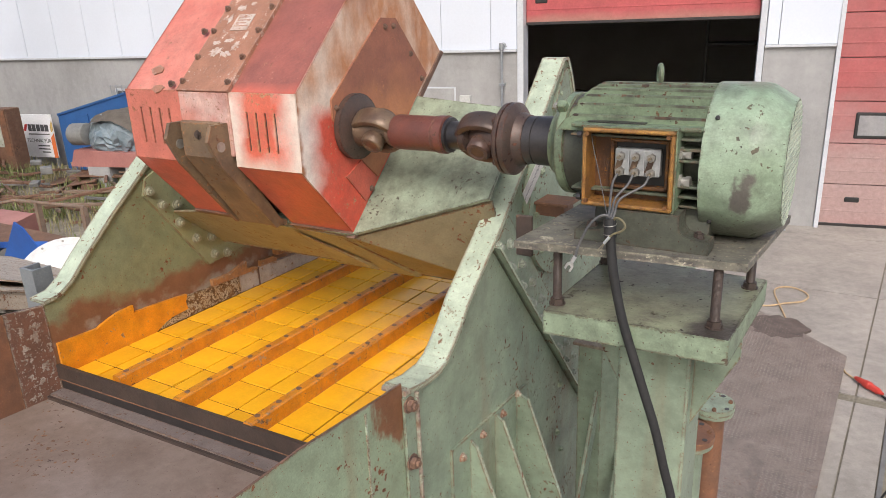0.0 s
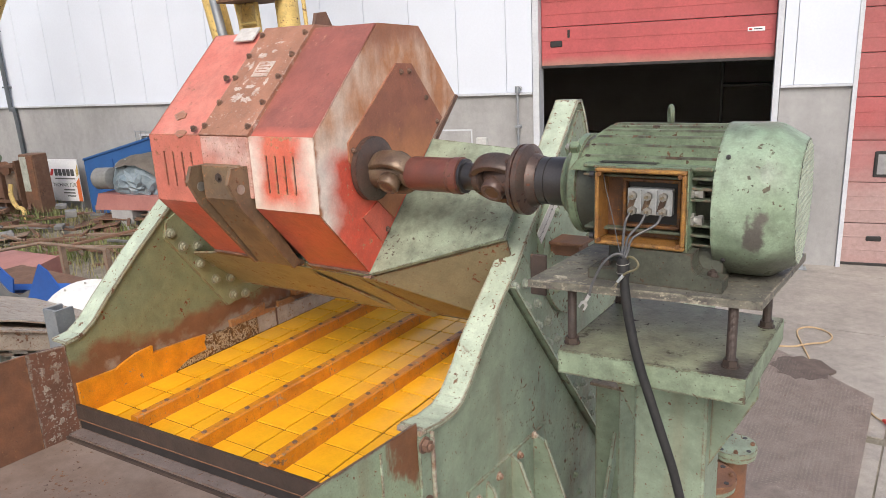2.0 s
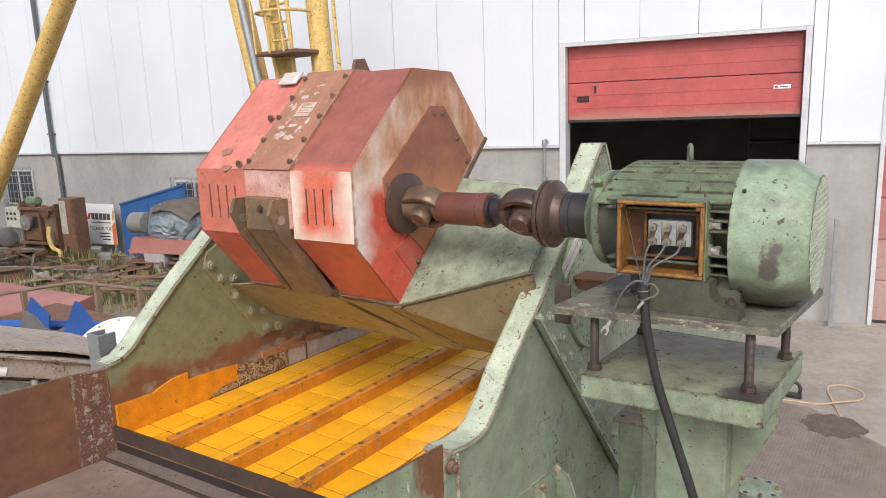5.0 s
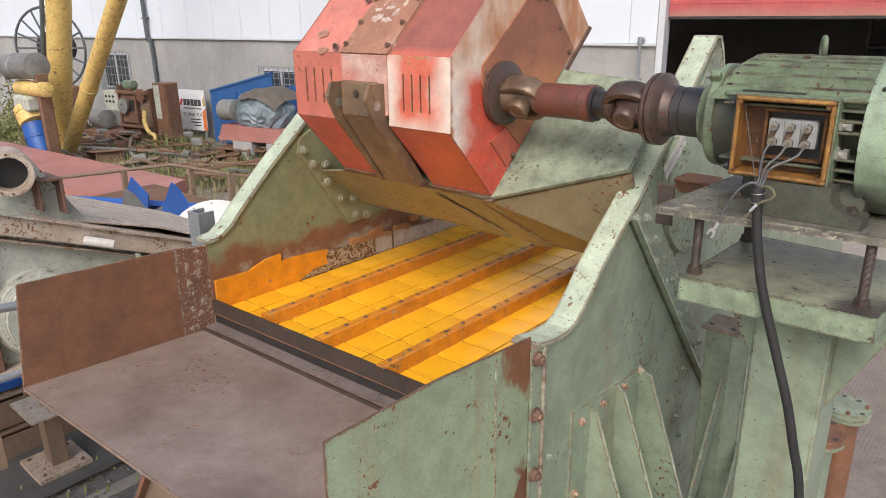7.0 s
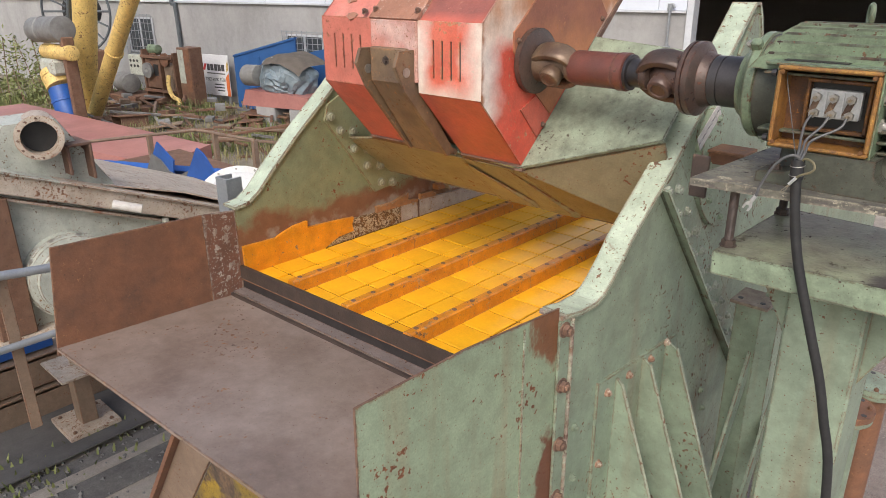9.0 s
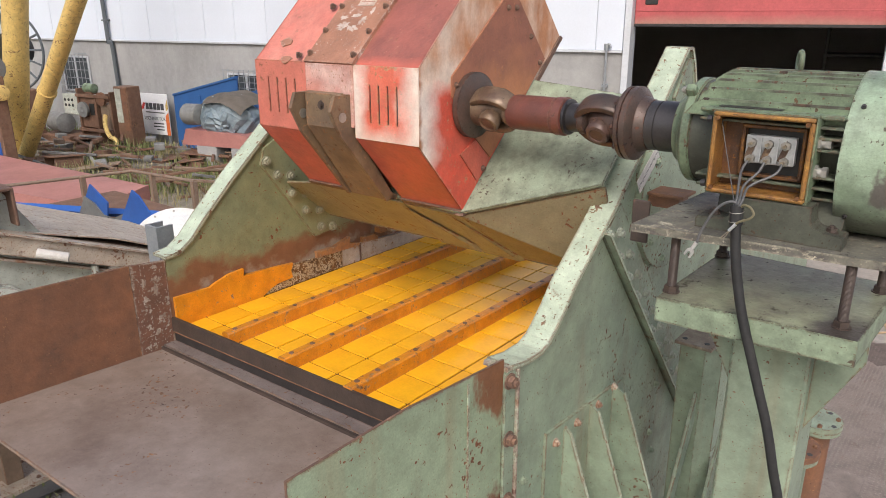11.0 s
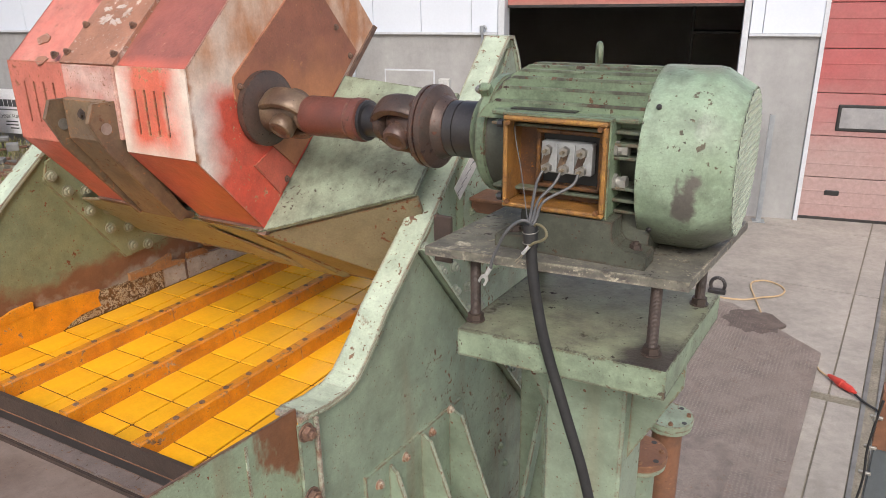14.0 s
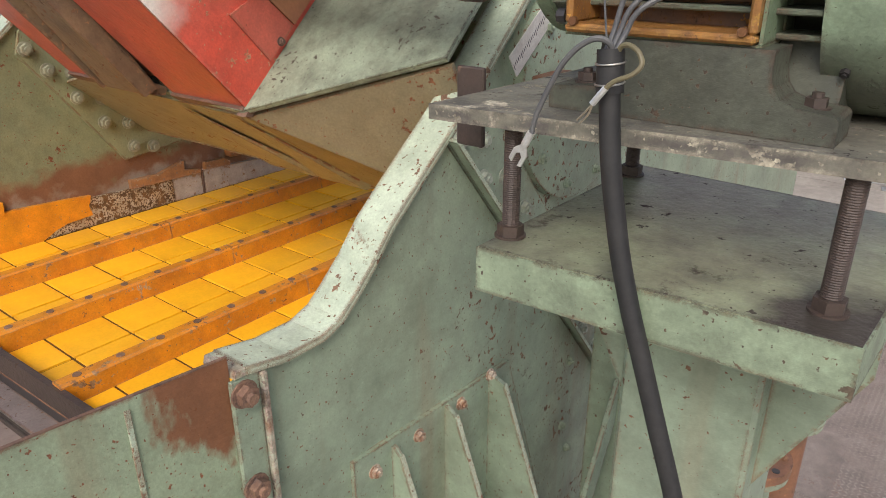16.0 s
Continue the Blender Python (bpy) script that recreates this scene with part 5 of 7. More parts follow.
# feet
RIGHT = [(1.425, 3.452), (1.425, 3.430), (1.428, 3.417), (1.436, 3.407), (1.450, 3.402), (1.486, 3.398), (1.489, 3.394), (1.489, 3.3705)]
LEFT = [(1.190, 3.3705), (1.190, 3.392), (1.193, 3.396), (1.246, 3.400), (1.260, 3.405), (1.268, 3.416), (1.271, 3.430), (1.271, 3.452)]
part("foot_casting", prism(bmesh.new(), LEFT + RIGHT, 1, 0.203, 0.262), motor_shade_grime, motor, "grimy cast motor feet with curved webs, darkened for shade")
part("foot_casting", prism(bmesh.new(), LEFT + RIGHT, 1, 0.538, 0.597), motor_shade_grime, motor)
for x in (1.222, 1.462):
    hexbolt("foot_bolt", (x, 0.232, 3.3985), (0, 0, 1), 0.0135, stud_rust, motor)
part("pedestal", prism(bmesh.new(), [(0.2625, 3.3705), (0.280, 3.46), (0.52, 3.46), (0.5375, 3.3705)], 0, 1.215, 1.475), motor_shade_grime, motor)

bm = bmesh.new()
rings = []
for k in range(28):
    a0 = 2 * math.pi * k / 28
    c = Vector((math.cos(a0) * 0.0175, 0, math.sin(a0) * 0.024))
    o = Vector((math.cos(a0), 0, math.sin(a0)))
    rings.append([bm.verts.new(c + 0.0066 * (math.cos(2 * math.pi * j / 10) * o + math.sin(2 * math.pi * j / 10) * Vector((0, 1, 0)))) for j in range(10)])
for k in range(28):
    p, q = rings[k], rings[(k + 1) % 28]
    for j in range(10):
        bm.faces.new((p[j], p[(j + 1) % 10], q[(j + 1) % 10], q[j]))
bmesh.ops.transform(bm, matrix=Matrix.Translation((1.311, AX + 0.02, AZ + 0.168)) @ Matrix.Rotation(radians(-64), 4, "Z") @ Matrix.Scale(0.88, 4), verts=bm.verts[:])
cyl(bm, (1.311, AX + 0.02, AZ + 0.135), (1.311, AX + 0.02, AZ + 0.151), 0.016, 0.010, seg=16)
part("eye_bolt", bm, motor_green, motor, "green lifting eye bolt", True)
part("name_plate", boxed((1.20, AX - 0.155, AZ + 0.0785), (1.33, AX - 0.115, AZ + 0.081)), dark_steel, motor)
# terminal box, open towards the front
X0, X1, Y0, Y1, Z0, Z1, WT = 1.205, 1.406, 0.200, 0.275, 3.455, 3.630, 0.009
tb = part("terminal_box", boxed((X0, Y1 - 0.008, Z0), (X1, Y1, Z1)), box_inner, motor, "open cast terminal box, rusty yellow inside")
for lo, hi in (((X0, Y0, Z0), (X1, Y1, Z0 + WT)), ((X0, Y0, Z1 - WT), (X1, Y1, Z1)), ((X0, Y0, Z0 + WT), (X0 + WT, Y1, Z1 - WT)), ((X1 - WT, Y0, Z0 + WT), (X1, Y1, Z1 - WT))):
    part("box_wall", boxed(lo, hi, 0.003), box_rust, tb)
part("box_skirt", boxed((X0 - 0.004, Y1 + 0.0005, Z0 - 0.004), (X1 + 0.004, Y1 + 0.05, Z1 + 0.004), 0.008), motor_green, motor)
for lo, hi in (((X0 - 0.004, Y0 + 0.012, Z0 - 0.004), (X1 + 0.004, Y1, Z0 - 0.0005)), ((X0 - 0.004, Y0 + 0.012, Z1 + 0.0005), (X1 + 0.004, Y1, Z1 + 0.004)), ((X1 + 0.0005, Y0 + 0.012, Z0), (X1 + 0.004, Y1, Z1)), ((X0 - 0.004, Y0 + 0.012, Z0), (X0 - 0.0005, Y1, Z1))):
    part("box_paint", boxed(lo, hi), motor_green, motor)
bm = bmesh.new()
for lo, hi in (((X0 + 0.05, Y1 - 0.03, Z0 + 0.035), (X1 - 0.02, Y1 - 0.008, Z0 + 0.043)), ((X0 + 0.05, Y1 - 0.03, Z1 - 0.035), (X1 - 0.02, Y1 - 0.008, Z1 - 0.027)), ((X0 + 0.05, Y1 - 0.03, Z0 + 0.035), (X0 + 0.058, Y1 - 0.008, Z1 - 0.03)), ((X1 - 0.028, Y1 - 0.03, Z0 + 0.035), (X1 - 0.02, Y1 - 0.008, Z1 - 0.03))):
    box(bm, lo, hi, 0.002)
part("inner_frame", bm, box_inner, tb)
# flat black sheet in place of the shaded depth behind the block
part("opening_shade", boxed((X0 + 0.058, Y1 - 0.0095, Z0 + 0.043), (X1 - 0.028, Y1 - 0.007, Z1 - 0.035)), black_plastic_and_voids, tb)
for x in (X0 + 0.012, X1 - 0.012):
    for z in (Z0 + 0.012, Z1 - 0.012):
        part("corner_screw", cyl(bmesh.new(), (x, Y0 - 0.004, z), (x, Y0 + 0.002, z), 0.0046, seg=12), box_inner, tb)
blk = part("terminal_block", boxed((1.268, 0.240, 3.522), (1.368, 0.262, 3.582), 0.002), block_grey, tb, "grey six-stud terminal block")
for i in range(3):
    x = 1.284 + i * 0.034
    for z in (3.567, 3.533):
        st = part("terminal_stud", cyl(bmesh.new(), (x, 0.212, z), (x, 0.24, z), 0.0035, seg=8), brass, blk)
        part("nut", cyl(bmesh.new(), (x, 0.222, z), (x, 0.234, z), 0.0098, seg=6), zinc, st, "dull plated nut")
    part("link", prism(bmesh.new(), [(x - 0.016, 3.533), (x - 0.004, 3.530), (x + 0.006, 3.563), (x + 0.004, 3.570), (x - 0.005, 3.568)], 1, 0.2345, 0.2375), joint_worn, blk, "tarnished link bar")
    part("barrier", boxed((x + 0.015, 0.234, 3.526), (x + 0.018, 0.242, 3.578)), block_grey, blk)
for z in (3.577, 3.517):
    bm = cyl(bmesh.new(), (1.404, 0.245, z), (1.416, 0.245, z), 0.0155, seg=6)
    cyl(bm, (1.414, 0.245, z), (1.430, 0.245, z), 0.0105, seg=16)
    cyl(bm, (1.424, 0.245, z), (1.434, 0.245, z), 0.0130, seg=6)
    part("cable_gland", bm, zinc, motor, "grey plastic cable gland")
for lo in ((1.19, 0.215, 3.612), (1.19, 0.215, 3.47)):
    part("hinge_bolt", cyl(bmesh.new(), lo, (1.2, 0.215, lo[2]), 0.008, seg=8), dark_steel, motor)

# ---- cardan shaft ----
shaft = thing("cardan_shaft", "rusty brown cardan shaft between guard and motor", "drive shaft")
part("hub_disc", lathe(bmesh.new(), [(0, 0.098), (0.018, 0.098), (0.022, 0.085), (0.03, 0.07), (0.03, 0.0001)], (0.4135, AX, AZ + 0.008), (2, AX, AZ), 40), joint_steel, shaft, "", True)


def band(bm, line, side, wide, thick):
    """A rounded flat bar along a smoothed line; side is the direction of its width."""
    pts = [Vector(p) for p in line]
    path = []
    for i in range(len(pts) - 1):
        p0, p1, p2, p3 = pts[max(i - 1, 0)], pts[i], pts[i + 1], pts[min(i + 2, len(pts) - 1)]
        for k in range(6):
            t = k / 6
            path.append(0.5 * ((2 * p1) + (p2 - p0) * t + (2 * p0 - 5 * p1 + 4 * p2 - p3) * t * t + (3 * p1 - p0 - 3 * p2 + p3) * t ** 3))
    path.append(pts[-1])
    rings = []
    for i, p in enumerate(path):
        d = (path[min(i + 1, len(path) - 1)] - path[max(i - 1, 0)]).normalized()
        up = d.cross(side).normalized()
        rings.append([bm.verts.new(p + side * wide * math.copysign(abs(math.cos(a)) ** 0.6, math.cos(a)) + up * thick * math.copysign(abs(math.sin(a)) ** 0.6, math.sin(a))) for a in (2 * math.pi * k / 16 for k in range(16))])
    for p, q in zip(rings, rings[1:]):
        for k in range(16):
            bm.faces.new((p[k], p[(k + 1) % 16], q[(k + 1) % 16], q[k]))
    bm.faces.new(rings[0][::-1])
    bm.faces.new(rings[-1])


def joint(x0, x1, turn, material, inner, label):
    """A fork whose two broad arms bow out from one end to the other round a cross and an inner fork."""
    n = x1 - x0
    way = 1 if n > 0 else -1
    bm = lathe(bmesh.new(), [(0, 0.036), (0.006, 0.042), (0.022, 0.042), (0.030, 0.030)], (x0, AX, AZ), (x0 + way, AX, AZ), 28)
    for k in range(2):
        q = Matrix.Rotation(radians(turn + 180 * k), 3, "X")
        c = Vector((0, AX, AZ))
        band(bm, [c + q @ Vector((x0 + n * f, 0, r)) for f, r in ((0.02, 0.024), (0.16, 0.046), (0.38, 0.059), (0.64, 0.060), (0.86, 0.050), (1.0, 0.036))], q @ Vector((0, 1, 0)), 0.030, 0.013)
    part("yoke", bm, material, shaft, label, True)
    bm = lathe(bmesh.new(), [(0, 0.020), (abs(n) * 0.2, 0.038), (abs(n) * 0.5, 0.046), (abs(n) * 0.8, 0.054)], (x0 + n * 0.2, AX, AZ), (x0 + n * 0.2 + way, AX, AZ), 28)
    for k in range(2):
        q = Matrix.Rotation(radians(turn + 90 + 180 * k), 3, "X")
        c, d = Vector((x0 + n * 0.52, AX, AZ)), q @ Vector((0, 0, 1))
        lathe(bm, [(0.0, 0.030), (0.040, 0.033), (0.052, 0.034), (0.060, 0.030), (0.062, 0.022), (0.059, 0.018), (0.059, 0.001)], c, c + d, 22)
    part("cross", bm, inner, shaft, "worn cross and inner fork", True)


joint(0.572, 0.438, 40, joint_worn, joint_worn, "brown greasy universal joint, rubbed bright")
part("tube", lathe(bmesh.new(), [(0, 0.038), (0.010, 0.047), (0.020, 0.050), (0.150, 0.050), (0.153, 0.047), (0.157, 0.047), (0.160, 0.053), (0.184, 0.053), (0.187, 0.046)], (0.556, AX, AZ), (2, AX, AZ), 36), tube_red, shaft, "brown red shaft tube", True)
part("slip_sleeve", lathe(bmesh.new(), [(0, 0.044), (0.004, 0.0485), (0.012, 0.0485), (0.014, 0.039), (0.05, 0.039), (0.056, 0.042)], (0.741, AX, AZ), (2, AX, AZ), 32), dark_steel, shaft, "dark steel slip sleeve", True)
joint(0.786, 0.922, 35, joint_steel, cross_rust, "dark greasy forged yoke")
part("flange", lathe(bmesh.new(), [(0, 0.06), (0.0, 0.088), (0.006, 0.094), (0.016, 0.095), (0.0165, 0.089), (0.0195, 0.089), (0.020, 0.095), (0.034, 0.095), (0.040, 0.088), (0.048, 0.072), (0.062, 0.066), (0.072, 0.064), (0.072, 0.05)], (0.918, AX, AZ), (2, AX, AZ), 48), joint_steel, shaft, "paired coupling flange", True)
for k in range(8):
    ang = 2 * math.pi * k / 8
    hexbolt("bolt", (0.918, AX + 0.078 * math.cos(ang), AZ + 0.078 * math.sin(ang)), (-1, 0, 0), 0.010, joint_steel, shaft, washer=False)
part("hub", lathe(bmesh.new(), [(0, 0.055), (0.0, 0.0625), (0.022, 0.0625), (0.023, 0.060), (0.026, 0.060), (0.027, 0.0635), (0.086, 0.0635), (0.086, 0.03)], (0.9905, AX, AZ), (2, AX, AZ), 44), dark_steel, shaft, "black turned hub", True)

# ---- power cable with loose cores ----
cable = thing("power_cable", "black rubber power cable hanging from the terminal box", "cable")
path = [(1.299, 0.124, 3.448), (1.3025, 0.121, 3.415), (1.307, 0.120, 3.375), (1.313, 0.119, 3.335), (1.322, 0.119, 3.29), (1.333, 0.118, 3.245), (1.348, 0.118, 3.195), (1.363, 0.119, 3.15), (1.378, 0.120, 3.105), (1.393, 0.121, 3.06), (1.421, 0.123, 2.976), (1.445, 0.127, 2.88), (1.475, 0.135, 2.74), (1.50, 0.15, 2.4), (1.53, 0.17, 1.9), (1.56, 0.2, 1.0), (1.6, 0.3, 0.02), (1.6, 0.8, 0.02)]
part("sheath", sweep(bmesh.new(), path, 0.0104, 14), black_rubber, cable, "", True)
part("sleeve", sweep(bmesh.new(), [(1.2988, 0.1242, 3.452), (1.301, 0.1222, 3.432), (1.303, 0.121, 3.412)], 0.0132, 14, 3), black_rubber, cable, "shrunk black sleeve", True)
for z, w in ((3.440, 0.0), (3.421, 0.002)):
    ring = [(1.3005 + w * 0.5 + 0.0138 * math.cos(2 * math.pi * k / 16), 0.1225 - w * 0.5 + 0.0138 * math.sin(2 * math.pi * k / 16), z + 0.0015 * math.sin(2 * math.pi * k / 16 + 1)) for k in range(17)]
    part("wire_tie", sweep(bmesh.new(), ring, 0.0010, 6, 2), zinc, cable, "thin twisted wire tie", True)
for k, (x, z) in enumerate(((1.284, 3.533), (1.318, 3.533), (1.352, 3.533))):
    part("core", sweep(bmesh.new(), [(1.297 + 0.005 * (k - 1), 0.124, 3.445), (1.293 + 0.006 * k, 0.138, 3.464), (1.284 + 0.011 * k, 0.170, 3.486), (x - 0.006, 0.200, 3.512), (x, 0.216, z)], 0.0029, 8), grey_wire, cable, "grey core", True)
part("core", sweep(bmesh.new(), [(1.303, 0.123, 3.444), (1.300, 0.119, 3.457), (1.289, 0.113, 3.462), (1.274, 0.108, 3.454), (1.260, 0.103, 3.437), (1.248, 0.098, 3.411), (1.240, 0.092, 3.386), (1.237, 0.090, 3.368)], 0.0030, 8), grey_wire, cable, "loose grey core", True)
m = Matrix.Translation((1.236, 0.090, 3.368)) @ Matrix.Rotation(radians(28), 4, "Y")
bm = lathe(bmesh.new(), [(0, 0.0032), (0.0, 0.0042), (0.014, 0.0042), (0.018, 0.0034), (0.022, 0.0030), (0.022, 0.0001)], (0, 0, 0.002), (0, 0, -1), 12)
prism(bm, [(-0.004, -0.016), (0.004, -0.016), (0.0085, -0.023), (0.0085, -0.036), (0.0040, -0.038), (0.0040, -0.027), (0.0, -0.0235), (-0.0040, -0.027), (-0.0040, -0.038), (-0.0085, -0.036), (-0.0085, -0.023)], 1, -0.0012, 0.0012)
bmesh.ops.transform(bm, matrix=m, verts=bm.verts[:])
part("fork_lug", bm, aluminium, cable, "bright crimped fork lug")
part("core", sweep(bmesh.new(), [(1.305, 0.122, 3.444), (1.312, 0.118, 3.456), (1.322, 0.114, 3.458), (1.333, 0.110, 3.453), (1.338, 0.107, 3.443), (1.331, 0.104, 3.434), (1.316, 0.102, 3.427), (1.307, 0.101, 3.419)], 0.0025, 8), olive_wire, cable, "loose yellow green earth core", True)
part("core_tip", sweep(bmesh.new(), [(1.308, 0.101, 3.420), (1.302, 0.100, 3.412), (1.296, 0.100, 3.404)], 0.0034, 8), aluminium, cable, "bare taped core end")
for d in (0.0, 0.0028):
    part("strand", sweep(bmesh.new(), [(1.297, 0.100, 3.405), (1.290 + d, 0.099, 3.396 - d), (1.282 + d, 0.098, 3.387 - d)], 0.0011, 6, 2), brass, cable, "bare copper strand")
part("thin_wire", sweep(bmesh.new(), [(1.296, 0.126, 3.445), (1.284, 0.14, 3.47), (1.250, 0.19, 3.53), (1.225, 0.215, 3.59), (1.212, 0.24, 3.615)], 0.0011, 6), grey_wire, cable, "thin loose wire")

# ---- fittings on the hall wall ----
def hall_thing(name, label, category):
    ob = thing(name, label, category)
    ob.matrix_basis = HALL
    return ob


def barred_window(n, u0, u1, z0, z1):
    w = tagged(new("window_%d" % n), "white framed hall window behind steel bars", "window", kind="structure")
    w.matrix_basis = HALL
    part("pane", boxed((u0, -0.006, z0), (u1, -0.002, z1)), pane_dark, w, "dark glass pane")
    for lo, hi in (((u0 - 0.05, z0 - 0.05), (u1 + 0.05, z0)), ((u0 - 0.05, z1), (u1 + 0.05, z1 + 0.05)), ((u0 - 0.05, z0), (u0, z1)), ((u1, z0), (u1 + 0.05, z1)), (((u0 + u1) / 2 - 0.03, z0), ((u0 + u1) / 2 + 0.03, z1))):
        part("window_frame", boxed((lo[0], -0.035, lo[1]), (hi[0], -0.001, hi[1]), 0.004), trim_white, w)
    for k in range(9):
        x = u0 - 0.1 + (u1 - u0 + 0.2) * k / 8
        part("bar", cyl(bmesh.new(), (x, -0.11, z0 - 0.12), (x, -0.11, z1 + 0.14), 0.009, seg=6), galv, w)
    for k in range(6):
        z = z0 - 0.1 + (z1 - z0 + 0.22) * k / 5
        part("bar", cyl(bmesh.new(), (u0 - 0.12, -0.118, z), (u1 + 0.12, -0.118, z), 0.008, seg=6), galv, w)


barred_window(1, -18.45, -17.35, 1.70, 2.60)
barred_window(2, -12.0, -10.85, 1.85, 2.33)
pipe = hall_thing("drain_pipe", "dark grey rainwater pipe down the hall wall", "drain pipe")
part("pipe", sweep(bmesh.new(), [(-16.2, -0.13, 8.9), (-16.2, -0.13, 6), (-16.2, -0.13, 3.25), (-16.17, -0.12, 3.08), (-16.12, -0.09, 2.9), (-16.1, -0.09, 1.5), (-16.1, -0.09, 0.3)], 0.055, 12), post_grey, pipe, "", True)
for z in (5.0, 3.6):
    part("pipe_clip", boxed((-16.28, -0.2, z), (-16.12, -0.031, z + 0.04), 0.006), post_grey, pipe)
vent = hall_thing("vent_pipe", "grey gooseneck vent pipe by the hall door", "pipe")
part("pipe", sweep(bmesh.new(), [(-2.42, -0.03, 1.9), (-2.42, -0.1, 2.0), (-2.42, -0.1, 2.6), (-2.42, -0.1, 3.16), (-2.40, -0.1, 3.22), (-2.36, -0.1, 3.22), (-2.34, -0.1, 3.16)], 0.022, 10), galv, vent, "", True)
part("cap", cyl(bmesh.new(), (-2.42, -0.1, 3.12), (-2.42, -0.1, 3.24), 0.045, seg=14), galv, vent)
part("pipe_clip", boxed((-2.47, -0.13, 2.45), (-2.37, -0.001, 2.5), 0.004), galv, vent)
hatch = hall_thing("wall_hatch", "flush pale hatch in the concrete wall", "hatch")
part("hatch_frame", boxed((-4.46, -0.012, 1.90), (-3.40, -0.001, 2.42), 0.004), trim_white, hatch)
part("hatch_door", boxed((-4.43, -0.022, 1.93), (-3.43, -0.0125, 2.39), 0.004), concrete_wall, hatch)
sw = hall_thing("switch_box", "small white switch box on the wall", "switch box")
part("box", boxed((-3.30, -0.09, 2.0), (-3.08, -0.001, 2.26), 0.012), white_plastic, sw)
part("knob", cyl(bmesh.new(), (-3.15, -0.115, 2.09), (-3.15, -0.09, 2.09), 0.03, seg=12), sign_red, sw)
lad = hall_thing("wall_ladder", "white painted ladder against the wall", "ladder")
for u0 in (-5.35, -5.05):
    part("stile", boxed((u0, -0.25, 0.0), (u0 + 0.05, -0.2, 3.6), 0.005), trim_white, lad)
for k in range(12):
    part("rung", cyl(bmesh.new(), (-5.32, -0.225, 0.3 + k * 0.28), (-5.03, -0.225, 0.3 + k * 0.28), 0.014, seg=8), trim_white, lad)
gp = hall_thing("guard_post", "thin grey steel post beside the door pier", "post")
part("post", prism(bmesh.new(), [(2.62, -0.32), (2.70, -0.32), (2.70, -0.31), (2.63, -0.31), (2.63, -0.24), (2.62, -0.24)], 2, 0.0, 1.85), galv, gp)
part("foot_plate", boxed((2.56, -0.38, 0.001), (2.76, -0.18, 0.012)), galv, gp)
lamp = hall_thing("hall_lamp", "small dim lamp deep inside the hall", "lamp")
part("housing", cyl(bmesh.new(), (0.2, 6.0, 3.9), (0.2, 6.0, 4.05), 0.06, seg=12), galv, lamp)
part("hanger", cyl(bmesh.new(), (0.2, 6.0, 4.05), (0.2, 6.0, TOP), 0.012, seg=6), galv, lamp)
rk = hall_thing("hall_rack", "dark steel rack inside the hall", "rack")
for u0 in (1.0, 2.6):
    for v in (9.0, 9.8):
        part("upright", boxed((u0, v, -0.02), (u0 + 0.08, v + 0.08, 5), 0.005), dark_steel, rk)
for z in (1.2, 2.6, 4.0):
    part("shelf", boxed((1.0, 9.0, z), (2.68, 9.88, z + 0.08), 0.005), dark_steel, rk)

# ---- things on the paving ----
plug = thing("power_plug", "red five-pin power plug joined to a tan cord", "plug")
d = (Vector((2.22, 6.30, 0)) - Vector((1.83, 6.70, 0))).normalized()
p0 = Vector((1.90, 6.63, 0.045))
part("plug_body", lathe(bmesh.new(), [(0, 0.012), (0.04, 0.026), (0.11, 0.032), (0.13, 0.040), (0.17, 0.043), (0.20, 0.043), (0.205, 0.036), (0.30, 0.036), (0.33, 0.026), (0.37, 0.014)], p0, p0 + d, 20), plug_red, plug, "", True)
cord = thing("tan_cord", "tan extension cord lying in loops on the paving", "cord")
part("cord", sweep(bmesh.new(), [p0 + Vector((0, 0, -0.02)), (1.82, 6.74, 0.016), (1.77, 6.86, 0.012), (1.68, 7.0, 0.011)], 0.010, 8), cord_tan, cord, "", True)
part("cord", sweep(bmesh.new(), [(1.10, 7.90, 0.011), (1.05, 8.08, 0.012), (0.94, 8.45, 0.012), (0.84, 8.80, 0.012), (0.84, 9.02, 0.012), (0.98, 9.14, 0.012), (1.16, 9.06, 0.012), (1.25, 8.88, 0.012), (1.20, 8.66, 0.014), (1.02, 8.46, 0.032), (0.81, 8.31, 0.014), (0.5, 8.25, 0.012), (0.2, 8.2, 0.012)], 0.012, 8), cord_tan, cord, "", True)
part("black_lead", sweep(bmesh.new(), [p0 + d * 0.36 + Vector((0, 0, -0.02)), (2.3, 6.2, 0.02), (2.6, 6.05, 0.015), (3.0, 6.3, 0.015), (3.6, 6.2, 0.015), (4.5, 6.5, 0.015)], 0.012, 8), black_rubber, cord, "black lead", True)
ring = thing("lifting_ring", "black steel lifting ring standing on the plate", "ring")
bm = bmesh.new()
for k in range(15):
    a0, a1 = radians(-30 + 16 * k), radians(-30 + 16 * (k + 1))
    cyl(bm, (0.47 + 0.09 * math.cos(a0), 8.42, 0.115 + 0.10 * math.sin(a0)), (0.47 + 0.09 * math.cos(a1), 8.42, 0.115 + 0.10 * math.sin(a1)), 0.024, seg=8)
box(bm, (0.36, 8.37, 0.0), (0.58, 8.47, 0.05), 0.006)
part("eye", bm, dark_steel, ring, "", True)
